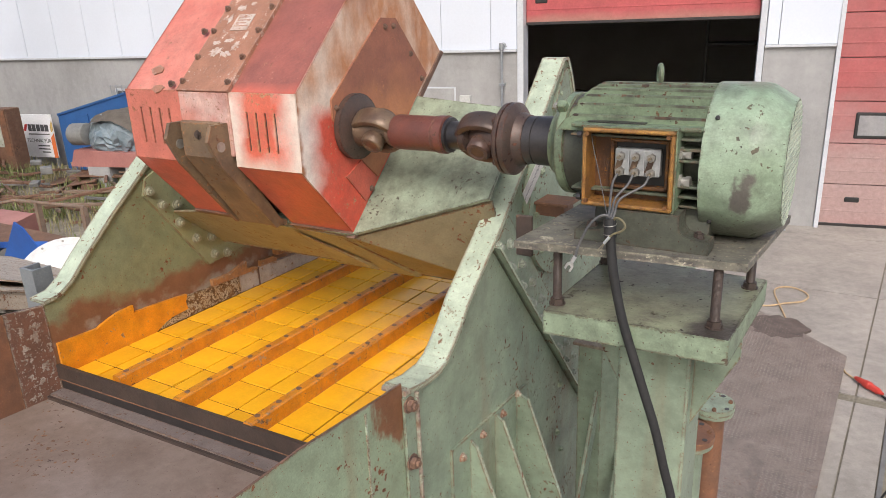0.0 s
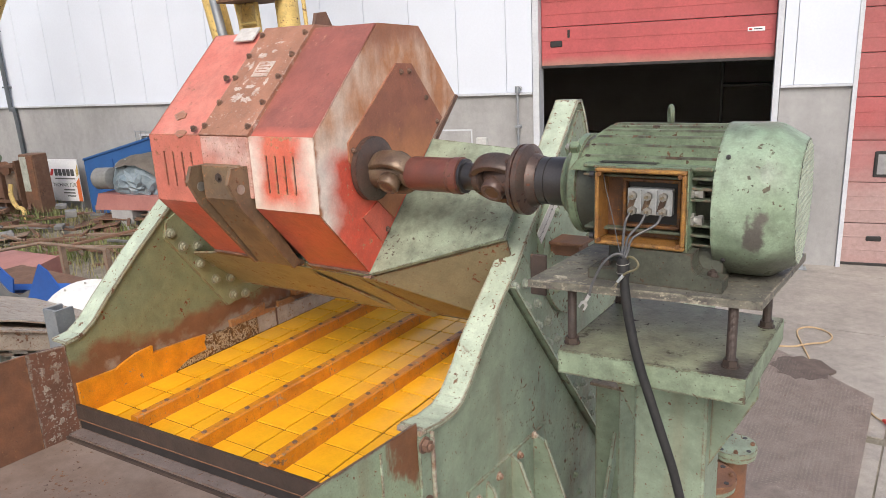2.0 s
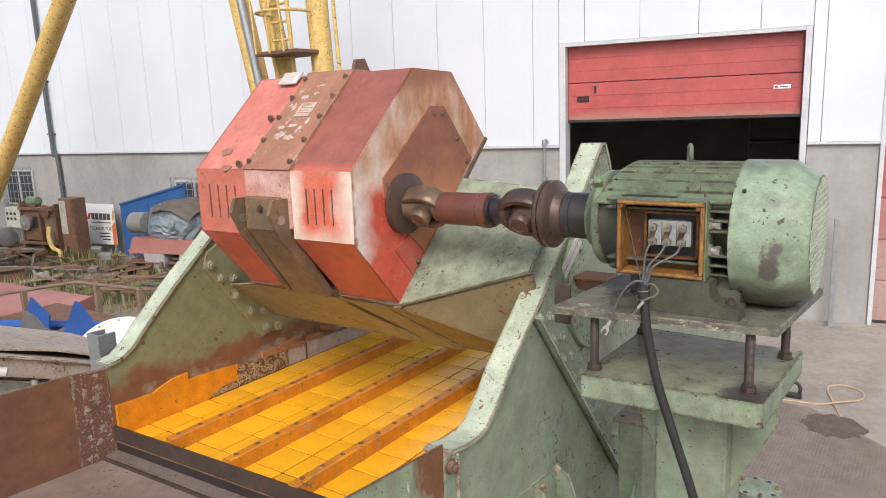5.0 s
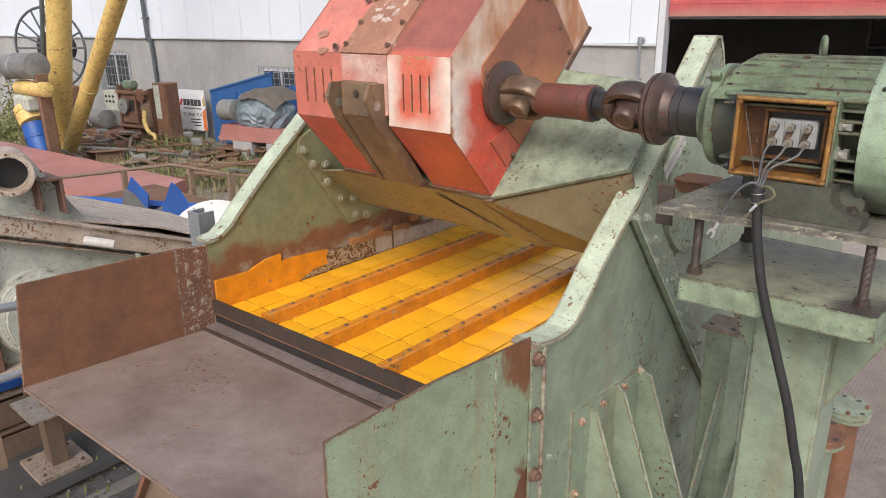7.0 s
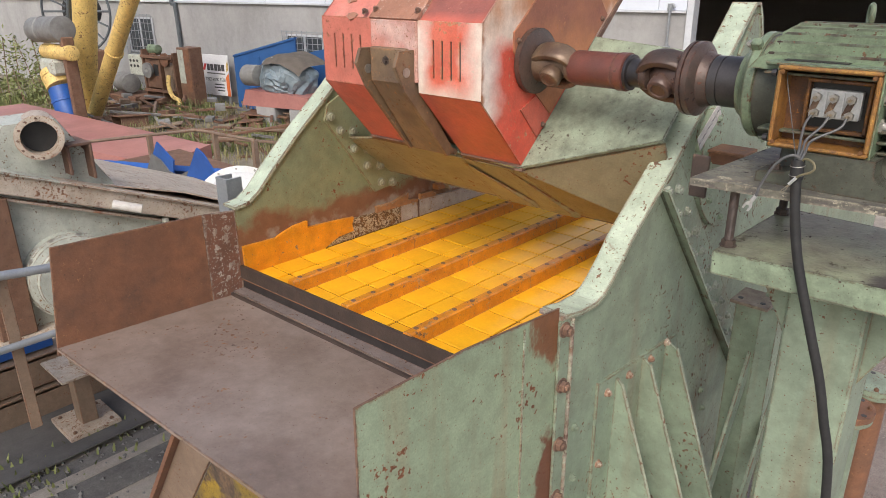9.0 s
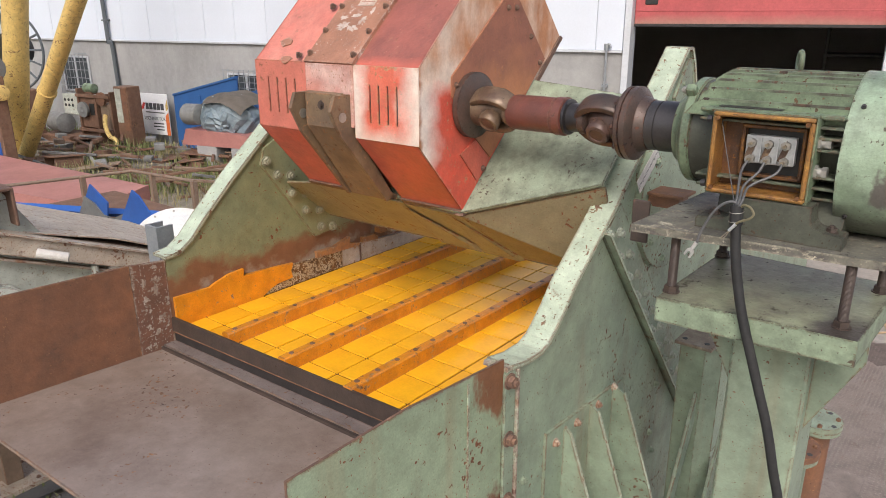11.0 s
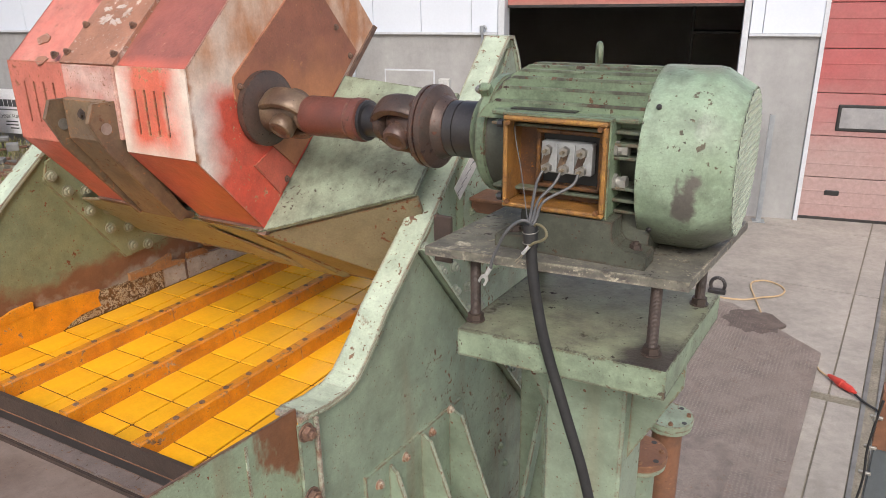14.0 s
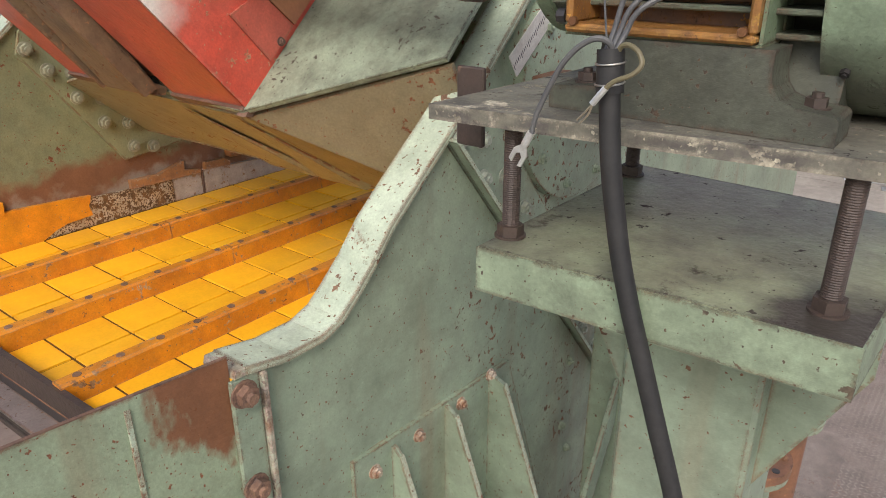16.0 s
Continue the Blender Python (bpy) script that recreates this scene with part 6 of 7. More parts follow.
solo("oil_stain", prism(bmesh.new(), [(1.03 + 0.33 * math.cos(k * 0.2094) * (1 + 0.12 * math.sin(k * 1.7)), 7.66 + 0.33 * math.sin(k * 0.2094) * (1 + 0.13 * math.cos(k * 2.3))) for k in range(30)], 2, 0.0, 0.0325), oil_dark, "dark damp oil stain on the checker plate", "stain")
seam = solo("plate_patch", boxed((0.85, 4.05, 0.0), (1.28, 4.9, 0.036), 0.002), checker, "welded patch on the checker plate", "steel plate")
fp = thing("fence_post", "rusty angle post on a grey pipe with clamps", "post")
part("angle", prism(bmesh.new(), [(2.08, 2.62), (2.20, 2.62), (2.20, 2.632), (2.092, 2.632), (2.092, 2.72), (2.08, 2.72)], 2, 1.70, 2.02), rust_plate, fp, "rusty brown angle")
part("pipe", boxed((2.09, 2.634, 0.0), (2.19, 2.72, 1.72), 0.004), post_grey, fp, "dark grey square pipe")
for z in (1.87, 1.70, 1.55):
    for x in (2.045, 2.205):
        bm = boxed((x, 2.60, z), (x + 0.055, 2.617, z + 0.016), 0.003)
        box(bm, (x + 0.012, 2.590, z - 0.006), (x + 0.030, 2.602, z + 0.022), 0.003)
        part("clamp", bm, zinc, fp)
part("cross_bar", boxed((2.20, 2.622, 1.66), (2.60, 2.634, 1.69), 0.002), rust_steel, fp, "rusty flat bar")
part("lead", sweep(bmesh.new(), [(2.085, 2.60, 1.98), (2.072, 2.592, 1.86), (2.062, 2.59, 1.7), (2.07, 2.59, 1.55), (2.06, 2.585, 1.4), (2.03, 2.58, 1.2), (2.06, 2.6, 0.3), (2.1, 2.5, 0.01)], 0.006, 8), black_rubber, fp, "", True)
part("lead", sweep(bmesh.new(), [(2.62, 2.9, 2.12), (2.34, 2.72, 2.10), (2.24, 2.64, 2.03), (2.19, 2.64, 1.98)], 0.010, 8), black_rubber, fp, "", True)

# ---- grey screen and handrail beyond the feed plate ----
gs = thing("old_screen", "pale grey disused screening machine with a round hub cover", "screening machine")


def slopez(y):
    return 2.91 - 0.398 * (y + 0.433)


part("side_wall", prism(bmesh.new(), [(-3.2, slopez(-3.2)), (1.35, slopez(1.35)), (1.35, 2.06), (-3.2, 2.06)], 0, -2.22, -2.20), plant_grey, gs, "pale grey side wall with rust runs")
part("back_wall", prism(bmesh.new(), [(-3.2, slopez(-3.2)), (1.35, slopez(1.35)), (1.35, 2.06), (-3.2, 2.06)], 0, -3.9, -3.88), plant_grey, gs)
part("top_beam", prism(bmesh.new(), [(-3.2, slopez(-3.2) + 0.01), (1.45, slopez(1.45) + 0.01), (1.45, slopez(1.45) - 0.095), (-3.2, slopez(-3.2) - 0.095)], 0, -2.20, -2.12), plant_beige, gs, "beige rusty top beam")
part("ledge", prism(bmesh.new(), [(-3.2, slopez(-3.2) - 0.12), (1.45, slopez(1.45) - 0.12), (1.45, slopez(1.45) - 0.135), (-3.2, slopez(-3.2) - 0.135)], 0, -2.20, -2.15), plant_beige, gs)
part("top_cover", prism(bmesh.new(), [(-0.2, slopez(-0.2) + 0.012), (1.45, slopez(1.45) + 0.012), (1.45, slopez(1.45) + 0.024), (-0.2, slopez(-0.2) + 0.024)], 0, -3.9, -2.1), plant_beige, gs, "dented beige cover sheet")
part("top_cover", prism(bmesh.new(), [(0.05, slopez(0.05) + 0.03), (0.5, slopez(0.5) + 0.07), (1.2, slopez(1.2) + 0.03), (1.2, slopez(1.2) + 0.025), (0.5, slopez(0.5) + 0.06), (0.05, slopez(0.05) + 0.024)], 0, -3.0, -2.2), plant_beige, gs, "bent loose sheet")
part("top_cover", prism(bmesh.new(), [(-3.2, slopez(-3.2) + 0.012), (-0.2, slopez(-0.2) + 0.012), (-0.2, slopez(-0.2) + 0.024), (-3.2, slopez(-3.2) + 0.024)], 0, -3.9, -2.1), plant_grey, gs)
part("hub_cover", lathe(bmesh.new(), [(0, 0.235), (0.05, 0.235), (0.055, 0.225), (0.09, 0.225), (0.10, 0.19), (0.12, 0.185), (0.125, 0.0001)], (-2.2, -0.22, 2.31), (3, -0.22, 2.31), 44), plant_grey, gs, "round pale hub cover", True)
for k in range(10):
    a = 2 * math.pi * k / 10
    hexbolt("bolt", (-2.145, -0.22 + 0.22 * math.cos(a), 2.31 + 0.22 * math.sin(a)), (1, 0, 0), 0.016, zinc, gs)
part("inlet_base", prism(bmesh.new(), [(-0.50, slopez(-0.5)), (-0.36, 3.13), (-0.11, 3.13), (0.16, slopez(0.16)), ], 0, -2.55, -2.25), plant_grey, gs)
bm = bmesh.new()
lathe(bm, [(0.25, 0.084), (0, 0.084), (0, 0.113), (0.02, 0.113), (0.02, 0.096), (0.3, 0.096), (0.3, 0.09)], (-2.15, -0.236, 3.062), (-3.2, 0.1, 3.062), 36)
part("inlet_pipe", bm, plant_beige, gs, "pale pipe stub with a worn flange", True)
# black disc stands for the shade inside the pipe
part("inlet_shade", cyl(bmesh.new(), (-2.222, -0.213, 3.062), (-2.232, -0.210, 3.062), 0.083, seg=28), black_plastic_and_voids, gs)
for k in range(12):
    a = 2 * math.pi * k / 12
    part("flange_bolt", cyl(bmesh.new(), (-2.155, -0.236 + 0.1 * math.cos(a), 3.062 + 0.1 * math.sin(a)), (-2.14, -0.236 + 0.1 * math.cos(a), 3.062 + 0.1 * math.sin(a)), 0.006, seg=6), rust_steel, gs)
bm = bmesh.new()
for lo, hi in (((-2.4, -0.115, 2.84), (-2.17, -0.10, 3.0)), ((-2.4, 0.0, 2.80), (-2.17, 0.015, 2.99)), ((-2.4, -0.115, 2.985), (-2.17, 0.015, 3.0)), ((-2.40, -0.1, 2.8), (-2.39, 0.0, 2.99))):
    box(bm, lo, hi, 0.003)
part("square_duct", bm, rust_steel, gs, "rusty open square duct")
part("pin", cyl(bmesh.new(), (-2.1, 0.04, 2.66), (-2.02, 0.16, 2.62), 0.025, seg=14), label_white, gs, "pale rod end")
part("drain_lever", sweep(bmesh.new(), [(-2.17, 0.06, 2.40), (-2.15, 0.2, 2.38), (-2.15, 0.32, 2.40)], 0.014, 8), plant_grey, gs, "", True)
part("valve", cyl(bmesh.new(), (-2.15, 0.34, 2.36), (-2.15, 0.34, 2.5), 0.02, seg=10), plant_grey, gs)
part("strap", boxed((-2.19, 0.42, 2.28), (-2.15, 0.50, 2.50), 0.004), label_white, gs, "white bent strap")
for y in (-2.9, 1.15):
    for x in (-3.8, -2.45):
        part("leg", boxed((x, y, -0.02), (x + 0.16, y + 0.16, 2.036), 0.006), plant_beige, gs)
part("bottom_flange", boxed((-2.30, -3.2, 2.035), (-2.10, 1.35, 2.06), 0.004), plant_beige, gs, "pale bottom flange")
part("bottom_flange", boxed((-3.95, -3.2, 2.035), (-3.80, 1.35, 2.06), 0.004), plant_beige, gs)
part("stiffener", boxed((-2.199, -0.62, 2.062), (-2.13, -0.445, 2.80), 0.006), rust_scrap, gs, "orange brown rusted stiffener")
hr = thing("handrail", "blue grey pipe handrail on a grey post", "handrail")
part("rail", cyl(bmesh.new(), (-1.2, -3.0, 3.02), (-1.2, -0.43, 2.715), 0.018, seg=14), galv, hr, "blue grey pipe", True)
part("rail", cyl(bmesh.new(), (-1.2, -3.0, 2.45), (-1.2, -0.50, 2.456), 0.015, seg=14), galv, hr, "blue grey pipe", True)
part("post", boxed((-1.225, -0.79, 2.06), (-1.217, -0.745, 2.74), 0.002), beam_steel, hr, "flat grey brown bar")
part("end_post", boxed((-1.23, -3.04, 0.0), (-1.17, -2.98, 3.05), 0.004), beam_steel, hr)
cc = thing("channel_post", "short galvanised channel post behind the side plate", "post")
part("channel", prism(bmesh.new(), [(-0.83, -0.03), (-0.75, -0.03), (-0.75, 0.04), (-0.76, 0.04), (-0.76, -0.02), (-0.82, -0.02), (-0.82, 0.04), (-0.83, 0.04)], 2, 0.0, 3.06), galv, cc)

# lower left: beams, post, rubber belt, chute under the plate
for k, (z0, x0, x1) in enumerate(((0.02, -5.1, -4.75), (0.33, -5.05, -4.8))):
    b = thing("steel_beam", "long brown steel channel lying on the ground", "beam", group="stacked beams")
    part("web", boxed((x0, -5.0, z0), (x0 + 0.02, 1.6, z0 + 0.29), 0.003), beam_steel, b)
    part("flange", boxed((x0, -5.0, z0), (x1, 1.6, z0 + 0.018), 0.003), beam_steel, b)
    part("flange", boxed((x0, -5.0, z0 + 0.272), (x1, 1.6, z0 + 0.29), 0.003), beam_steel, b)
    part("lip", boxed((x1 - 0.012, -5.0, z0 + 0.018), (x1, 1.6, z0 + 0.25), 0.003), beam_steel, b)
bl = thing("blue_steel_rack", "small bright blue steel frame resting on the beams", "frame")
part("channel", boxed((-5.0, -0.85, 0.64), (-4.88, 0.35, 0.72), 0.006), blue_paint, bl)
for y in (-0.5, -0.1):
    bm = bmesh.new()
    for k in range(8):
        a0, a1 = radians(22.5 * k), radians(22.5 * (k + 1))
        cyl(bm, (-4.94, y + 0.08 * math.cos(a0), 0.72 + 0.12 * math.sin(a0)), (-4.94, y + 0.08 * math.cos(a1), 0.72 + 0.12 * math.sin(a1)), 0.016, seg=6)
    part("loop", bm, blue_paint, bl)
part("grey_flap", boxed((-4.96, -0.62, 0.75), (-4.92, -0.2, 0.98), 0.01, None), scrap_grey, bl, "grey flap")
sp = thing("base_post", "short grey steel post on a bolted foot plate", "post")
part("foot_plate", boxed((-4.62, 0.12, 0.0), (-4.16, 0.56, 0.075), 0.003), plant_beige, sp)
part("post", boxed((-4.46, 0.28, 0.075), (-4.30, 0.42, 0.62), 0.006), beam_steel, sp)
part("head_plate", boxed((-4.62, 0.14, 0.62), (-4.12, 0.50, 0.64), 0.003), plant_beige, sp)
part("bracket", boxed((-4.40, 0.30, 0.64), (-4.36, 0.40, 0.74), 0.003), plant_beige, sp)
for x in (-4.56, -4.22):
    for y in (0.18, 0.50):
        hexbolt("bolt", (x, y, 0.075), (0, 0, 1), 0.018, rust_steel, sp)
bm = bmesh.new()
prev = None
for k in range(15):
    y = -4.2 + k * 0.42
    row = [bm.verts.new((x, y, 0.012 + 0.03 * abs(noise.noise((x, y * 0.8, 3.0))) + (0.03 if j in (0, 3) else 0))) for j, x in enumerate((-4.75, -4.55, -4.2, -3.95))]
    if prev:
        for j in range(3):
            bm.faces.new((prev[j], prev[j + 1], row[j + 1], row[j]))
    prev = row
belt = solo("rubber_belt", bm, rubber_mat, "curled black rubber belt on the ground", "belt")
sol = belt.modifiers.new("thick", "SOLIDIFY")
sol.thickness = 0.012
solo("road_strip", boxed((-3.95, -6, -0.05), (-3.30, 2.5, 0.004)), tarmac, "dark tarred strip beside the screen", "pavement", "structure")
solo("concrete_strip", boxed((-3.76, -6, -0.05), (-3.62, 2.5, 0.012), 0.002), paving, "pale concrete edge strip", "kerb", "structure")
ch = thing("chute_box", "brown steel chute with yellow lining under the feed plate", "chute")
part("chute_side", prism(bmesh.new(), [(-0.90, 1.945), (-0.62, 1.985), (-1.10, 1.30), (-1.36, 1.30)], 1, -0.312, -0.30), beam_steel, ch, "dark brown chute flank")
part("chute_front", prism(bmesh.new(), [(-0.62, 1.985), (0.10, 2.08), (0.10, 1.30), (-1.10, 1.30)], 1, -0.296, -0.284), chute_yellow, ch, "yellow painted chute plate, rusty")
part("chute_edge", prism(bmesh.new(), [(-0.91, 1.95), (-0.885, 1.95), (-1.335, 1.30), (-1.365, 1.30)], 1, -0.35, -0.28), rust_plate, ch)
part("chute_leg", boxed((-1.2, -0.28, 0.0), (-1.05, -0.1, 1.32), 0.01), rust_plate, ch)
verts, faces = [], []
random.seed(5)
for k in range(900):
    x, y, s = random.uniform(-4.15, -3.1), random.uniform(-1.5, 1.8), random.uniform(0.008, 0.03)
    if random.random() > 1.2 * abs(noise.noise((x * 1.5, y * 1.5, 0))) + 0.15:
        continue
    i = len(verts)
    for q in ((1, 0, 0), (-0.5, 0.8, 0), (-0.5, -0.8, 0), (0, 0, 0.8)):
        verts.append((x + q[0] * s, y + q[1] * s, 0.008 + q[2] * s))
    faces += [(i, i + 1, i + 3), (i + 1, i + 2, i + 3), (i + 2, i, i + 3)]
me = bpy.data.meshes.new("gravel")
me.from_pydata(verts, [], faces)
me.materials.append(scrap_grey)
tagged(new("gravel", me), "loose gravel and crumbs on the strip", "gravel", kind="stuff")

# ---- the scrap yard towards the hall ----
slab_t = thing("red_steel_slab", "large flat red steel container lid lying in the yard", "steel slab")
part("deck", prism(bmesh.new(), [(-8.6, 3.35), (-9.3, 4.55), (-16.3, 3.95), (-16.3, 1.9)], 2, 0.85, 1.12), slab_red, slab_t)
part("edge", prism(bmesh.new(), [(-8.58, 3.33), (-8.56, 3.36), (-9.28, 4.57), (-9.31, 4.55)], 2, 0.84, 1.13), slab_red, slab_t)
for x, y in ((-9.2, 3.5), (-14.6, 2.6), (-14.6, 3.5)):
    part("timber", boxed((x, y, 0.2), (x + 0.3, y + 0.3, 0.851), 0.01), rust_scrap, slab_t)
rl = thing("yard_railing", "bent rusty pipe railing in the yard", "railing")
pts = [(-7.3, 1.6, 1.94), (-6.8, 3.05, 1.95), (-5.69, 3.197, 1.95)]
for p, q in zip(pts, pts[1:]):
    part("top_rail", cyl(bmesh.new(), p, q, 0.020, seg=12), beam_steel, rl, "", True)
for x, y in ((-6.98, 2.5), (-6.45, 3.10), (-5.70, 3.19)):
    part("post", boxed((x - 0.03, y - 0.03, 0.0), (x + 0.03, y + 0.03, 1.95), 0.004), beam_steel, rl)
wd = thing("white_tank", "white painted tank end with a bolted rim", "tank")
dr = Vector((0.80, -0.52, 0.30)).normalized()
cc0 = Vector((-4.30, 2.1, 1.60))
part("dome", lathe(bmesh.new(), [(-0.5, 0.40), (0.0, 0.42), (0.04, 0.40), (0.09, 0.32), (0.125, 0.18), (0.135, 0.0001)], cc0, cc0 + dr, 40), drum_white, wd, "", True)
part("rim", lathe(bmesh.new(), [(-0.03, 0.41), (-0.03, 0.48), (0.0, 0.48), (0.0, 0.41)], cc0, cc0 + dr, 40), drum_white, wd, "", True)
for k in range(16):
    a = 2 * math.pi * k / 16
    sidev = dr.orthogonal().normalized()
    p = cc0 + (sidev * math.cos(a) + dr.cross(sidev) * math.sin(a)) * 0.45
    hexbolt("bolt", p, dr, 0.014, zinc, wd, washer=False)
part("cradle", boxed((-4.85, 2.05, 0.0), (-4.15, 2.7, 1.2), 0.02), rust_scrap, wd)
bp = thing("blue_steel_sheet", "bright blue bent steel sheets in the scrap", "steel sheet")
part("sheet", prism(bmesh.new(), [(-6.0, 1.86), (-5.785, 2.12), (-5.45, 1.97), (-5.5, 1.80)], 1, 2.03, 2.045), blue_paint, bp)
part("sheet", prism(bmesh.new(), [(-5.22, 1.76), (-4.86, 2.20), (-4.74, 2.16), (-4.53, 1.98), (-4.78, 1.62)], 1, 2.0, 2.015), blue_paint, bp)
part("sheet", prism(bmesh.new(), [(-6.12, 1.72), (-5.92, 1.97), (-5.72, 1.93), (-5.55, 1.83), (-5.36, 1.82), (-5.06, 1.94), (-5.1, 1.66)], 1, 2.016, 2.028), scrap_grey, bp, "grey cut sheet")
part("bar", cyl(bmesh.new(), (-7.1, 1.68, 1.74), (-5.3, 2.5, 1.76), 0.05, seg=4), blue_paint, bp, "blue bar")
part("rusty_block", boxed((-7.2, 2.06, 0.0), (-5.2, 3.0, 1.66), 0.03), rust_scrap, bp, "rusty block below")
# sign board: brand mark as plain bars, the readable line lettered
sg = thing("banner_sign", "white advertising board with orange stripes against the hall", "sign")
sg.matrix_basis = HALL @ Matrix.Translation((-13.95, -0.35, 0.70))
part("board", boxed((-1.12, 0.0, 0.0), (0.0, 0.03, 1.08), 0.004), sign_white, sg)
part("mark", prism(bmesh.new(), [(-1.02, 0.66), (-0.92, 0.66), (-0.84, 0.83), (-0.92, 0.83)], 1, -0.004, 0.0005), sign_red, sg)
for u0, u1 in ((-0.83, -0.72), (-0.70, -0.58), (-0.55, -0.43), (-0.41, -0.29), (-0.27, -0.15)):
    part("print_bar", boxed((u0, -0.004, 0.66), (u1, 0.0005, 0.83)), label_ink, sg)
part("print_bar", boxed((-0.85, -0.004, 0.57), (-0.15, 0.0005, 0.60)), scrap_grey, sg)
for z, u0 in ((0.28, -0.6), (0.20, -0.62), (0.12, -0.5)):
    part("print_bar", boxed((u0, -0.004, z), (-0.22, 0.0005, z + 0.03)), label_ink, sg)
part("stripe", prism(bmesh.new(), [(-0.12, 0.0), (0.0, 0.0), (0.0, 0.62), (-0.12, 0.50)], 1, -0.005, 0.0005), sign_orange, sg)
part("stripe", prism(bmesh.new(), [(-0.08, 0.64), (0.0, 0.70), (0.0, 0.95), (-0.08, 0.80)], 1, -0.005, 0.0005), crane_yellow, sg)
txt = bpy.data.curves.new("lettering", "FONT")
txt.body, txt.size, txt.extrude = "TECHNIK F\u00dcR", 0.13, 0.001
lt = new("lettering", txt)
lt.data.materials.append(label_ink)
lt.parent = sg
lt.matrix_basis = pose(-0.95, -0.003, 0.38, 90, 0, 0)
for u0 in (-1.0, -0.15):
    part("leg", boxed((u0, 0.03, -0.5), (u0 + 0.06, 0.09, 0.9), 0.004), galv, sg)
bc = thing("blue_skip", "dark blue steel skip with a slanting rim", "skip")
bc.matrix_basis = HALL @ Matrix.Translation((-13.4, -0.6, 0))
part("front", prism(bmesh.new(), [(0.0, 0.40), (0.0, 1.80), (2.2, 2.32), (2.2, 0.40)], 1, 0.0, 0.04), navy_paint, bc)
part("front", prism(bmesh.new(), [(2.2, 0.40), (2.2, 1.95), (4.9, 2.50), (4.9, 0.40)], 1, 0.10, 0.14), navy_paint, bc)
part("side", prism(bmesh.new(), [(0.04, 0.40), (0.5, 0.40), (0.5, 1.80), (0.04, 1.80)], 0, 0.0, 0.04), navy_paint, bc)
for u0 in (0.9, 3.4):
    part("rib", boxed((u0, -0.03, 0.45), (u0 + 0.06, 0.101, 1.85), 0.006), navy_paint, bc)
part("rim", prism(bmesh.new(), [(0.0, 1.80), (2.2, 2.32), (2.2, 2.37), (0.0, 1.85)], 1, -0.03, 0.07), navy_paint, bc)
# wrapped motor on a red frame and concrete blocks
wm = thing("wrapped_gearbox", "gearbox wrapped in blue grey film with a brown cover", "gearbox")
wm.matrix_basis = HALL @ Matrix.Translation((-10.55, -1.6, -0.02)) @ Matrix.Diagonal((1.1, 1.0, 1.0, 1.0))
bm = bmesh.new()
bmesh.ops.create_icosphere(bm, subdivisions=4, radius=1.0, matrix=Matrix.Translation((0, 0, 1.62)) @ Matrix.Diagonal((0.72, 0.45, 0.48, 1)))
for v in bm.verts:
    low = min(1.0, max(0.0, (1.85 - v.co.z) / 0.45))
    a = math.atan2(v.co.y, v.co.x)
    fold = abs(math.sin(6.5 * a + 2.0 * noise.noise(v.co * 2.0))) - 0.5
    v.co += noise.noise_vector(v.co * 3.2) * 0.10 + noise.noise_vector(v.co * 9.0) * 0.045 + Vector((math.cos(a), math.sin(a), 0)) * 0.13 * fold * low
    v.co.z -= 0.30 * max(0.0, 1.5 - v.co.z) * (0.6 + noise.noise(v.co * 3.0))
part("film", bm, tarp_blue, wm, "crumpled film hanging in folds")
part("motor_end", lathe(bmesh.new(), [(0, 0.2), (0.05, 0.24), (0.4, 0.24), (0.42, 0.2)], (-1.0, -0.25, 1.62), (0, -0.2, 1.65), 24), scrap_grey, wm, "grey motor end", True)
bm = bmesh.new()
rows = []
for i in range(10):
    rows.append([bm.verts.new((-0.35 + 0.12 * i, -0.48 + 0.12 * j, 2.14 - 0.16 * ((i - 3.5) / 4.5) ** 2 - 0.5 * max(0, (2.5 - j) / 6) ** 1.2 + 0.03 * noise.noise((i * 0.7, j * 0.7, 0)))) for j in range(9)])
for i in range(9):
    for j in range(8):
        bm.faces.new((rows[i][j], rows[i + 1][j], rows[i + 1][j + 1], rows[i][j + 1]))
part("cover", bm, brown_mat, wm, "brown mat thrown over the top", True)
part("frame", prism(bmesh.new(), [(-1.0, 0.95), (-0.85, 1.32), (0.9, 1.28), (0.9, 1.0)], 1, -0.45, 0.4), slab_red, wm, "red steel frame")
for u0 in (-0.6, 0.35):
    part("block", boxed((u0, -0.45, 0.25), (u0 + 0.55, 0.35, 0.98), 0.02), concrete_wall, wm, "concrete block")
# rusty machine frames
rm = thing("scrap_machine", "rusty machine frame with wheels in the yard", "scrap machine")
rm.matrix_basis = HALL @ Matrix.Translation((-15.35, -1.5, 0))
for lo, hi in (((-0.66, 0.02, 0.45), (-0.60, 0.5, 1.95)), ((0.02, 0.02, 0.45), (0.08, 0.5, 1.80)), ((0.56, 0.05, 0.45), (0.62, 0.5, 1.90)), ((-0.66, -0.02, 0.86), (0.62, 0.04, 0.94)), ((-0.66, -0.02, 1.74), (0.62, 0.04, 1.82)), ((-0.66, 0.4, 0.45), (0.62, 0.5, 0.52))):
    part("frame_member", boxed(lo, hi, 0.008), rust_scrap, rm)
part("housing", boxed((-0.59, 0.06, 0.95), (0.01, 0.48, 1.72), 0.02), rust_scrap, rm, "rusty gear housing")
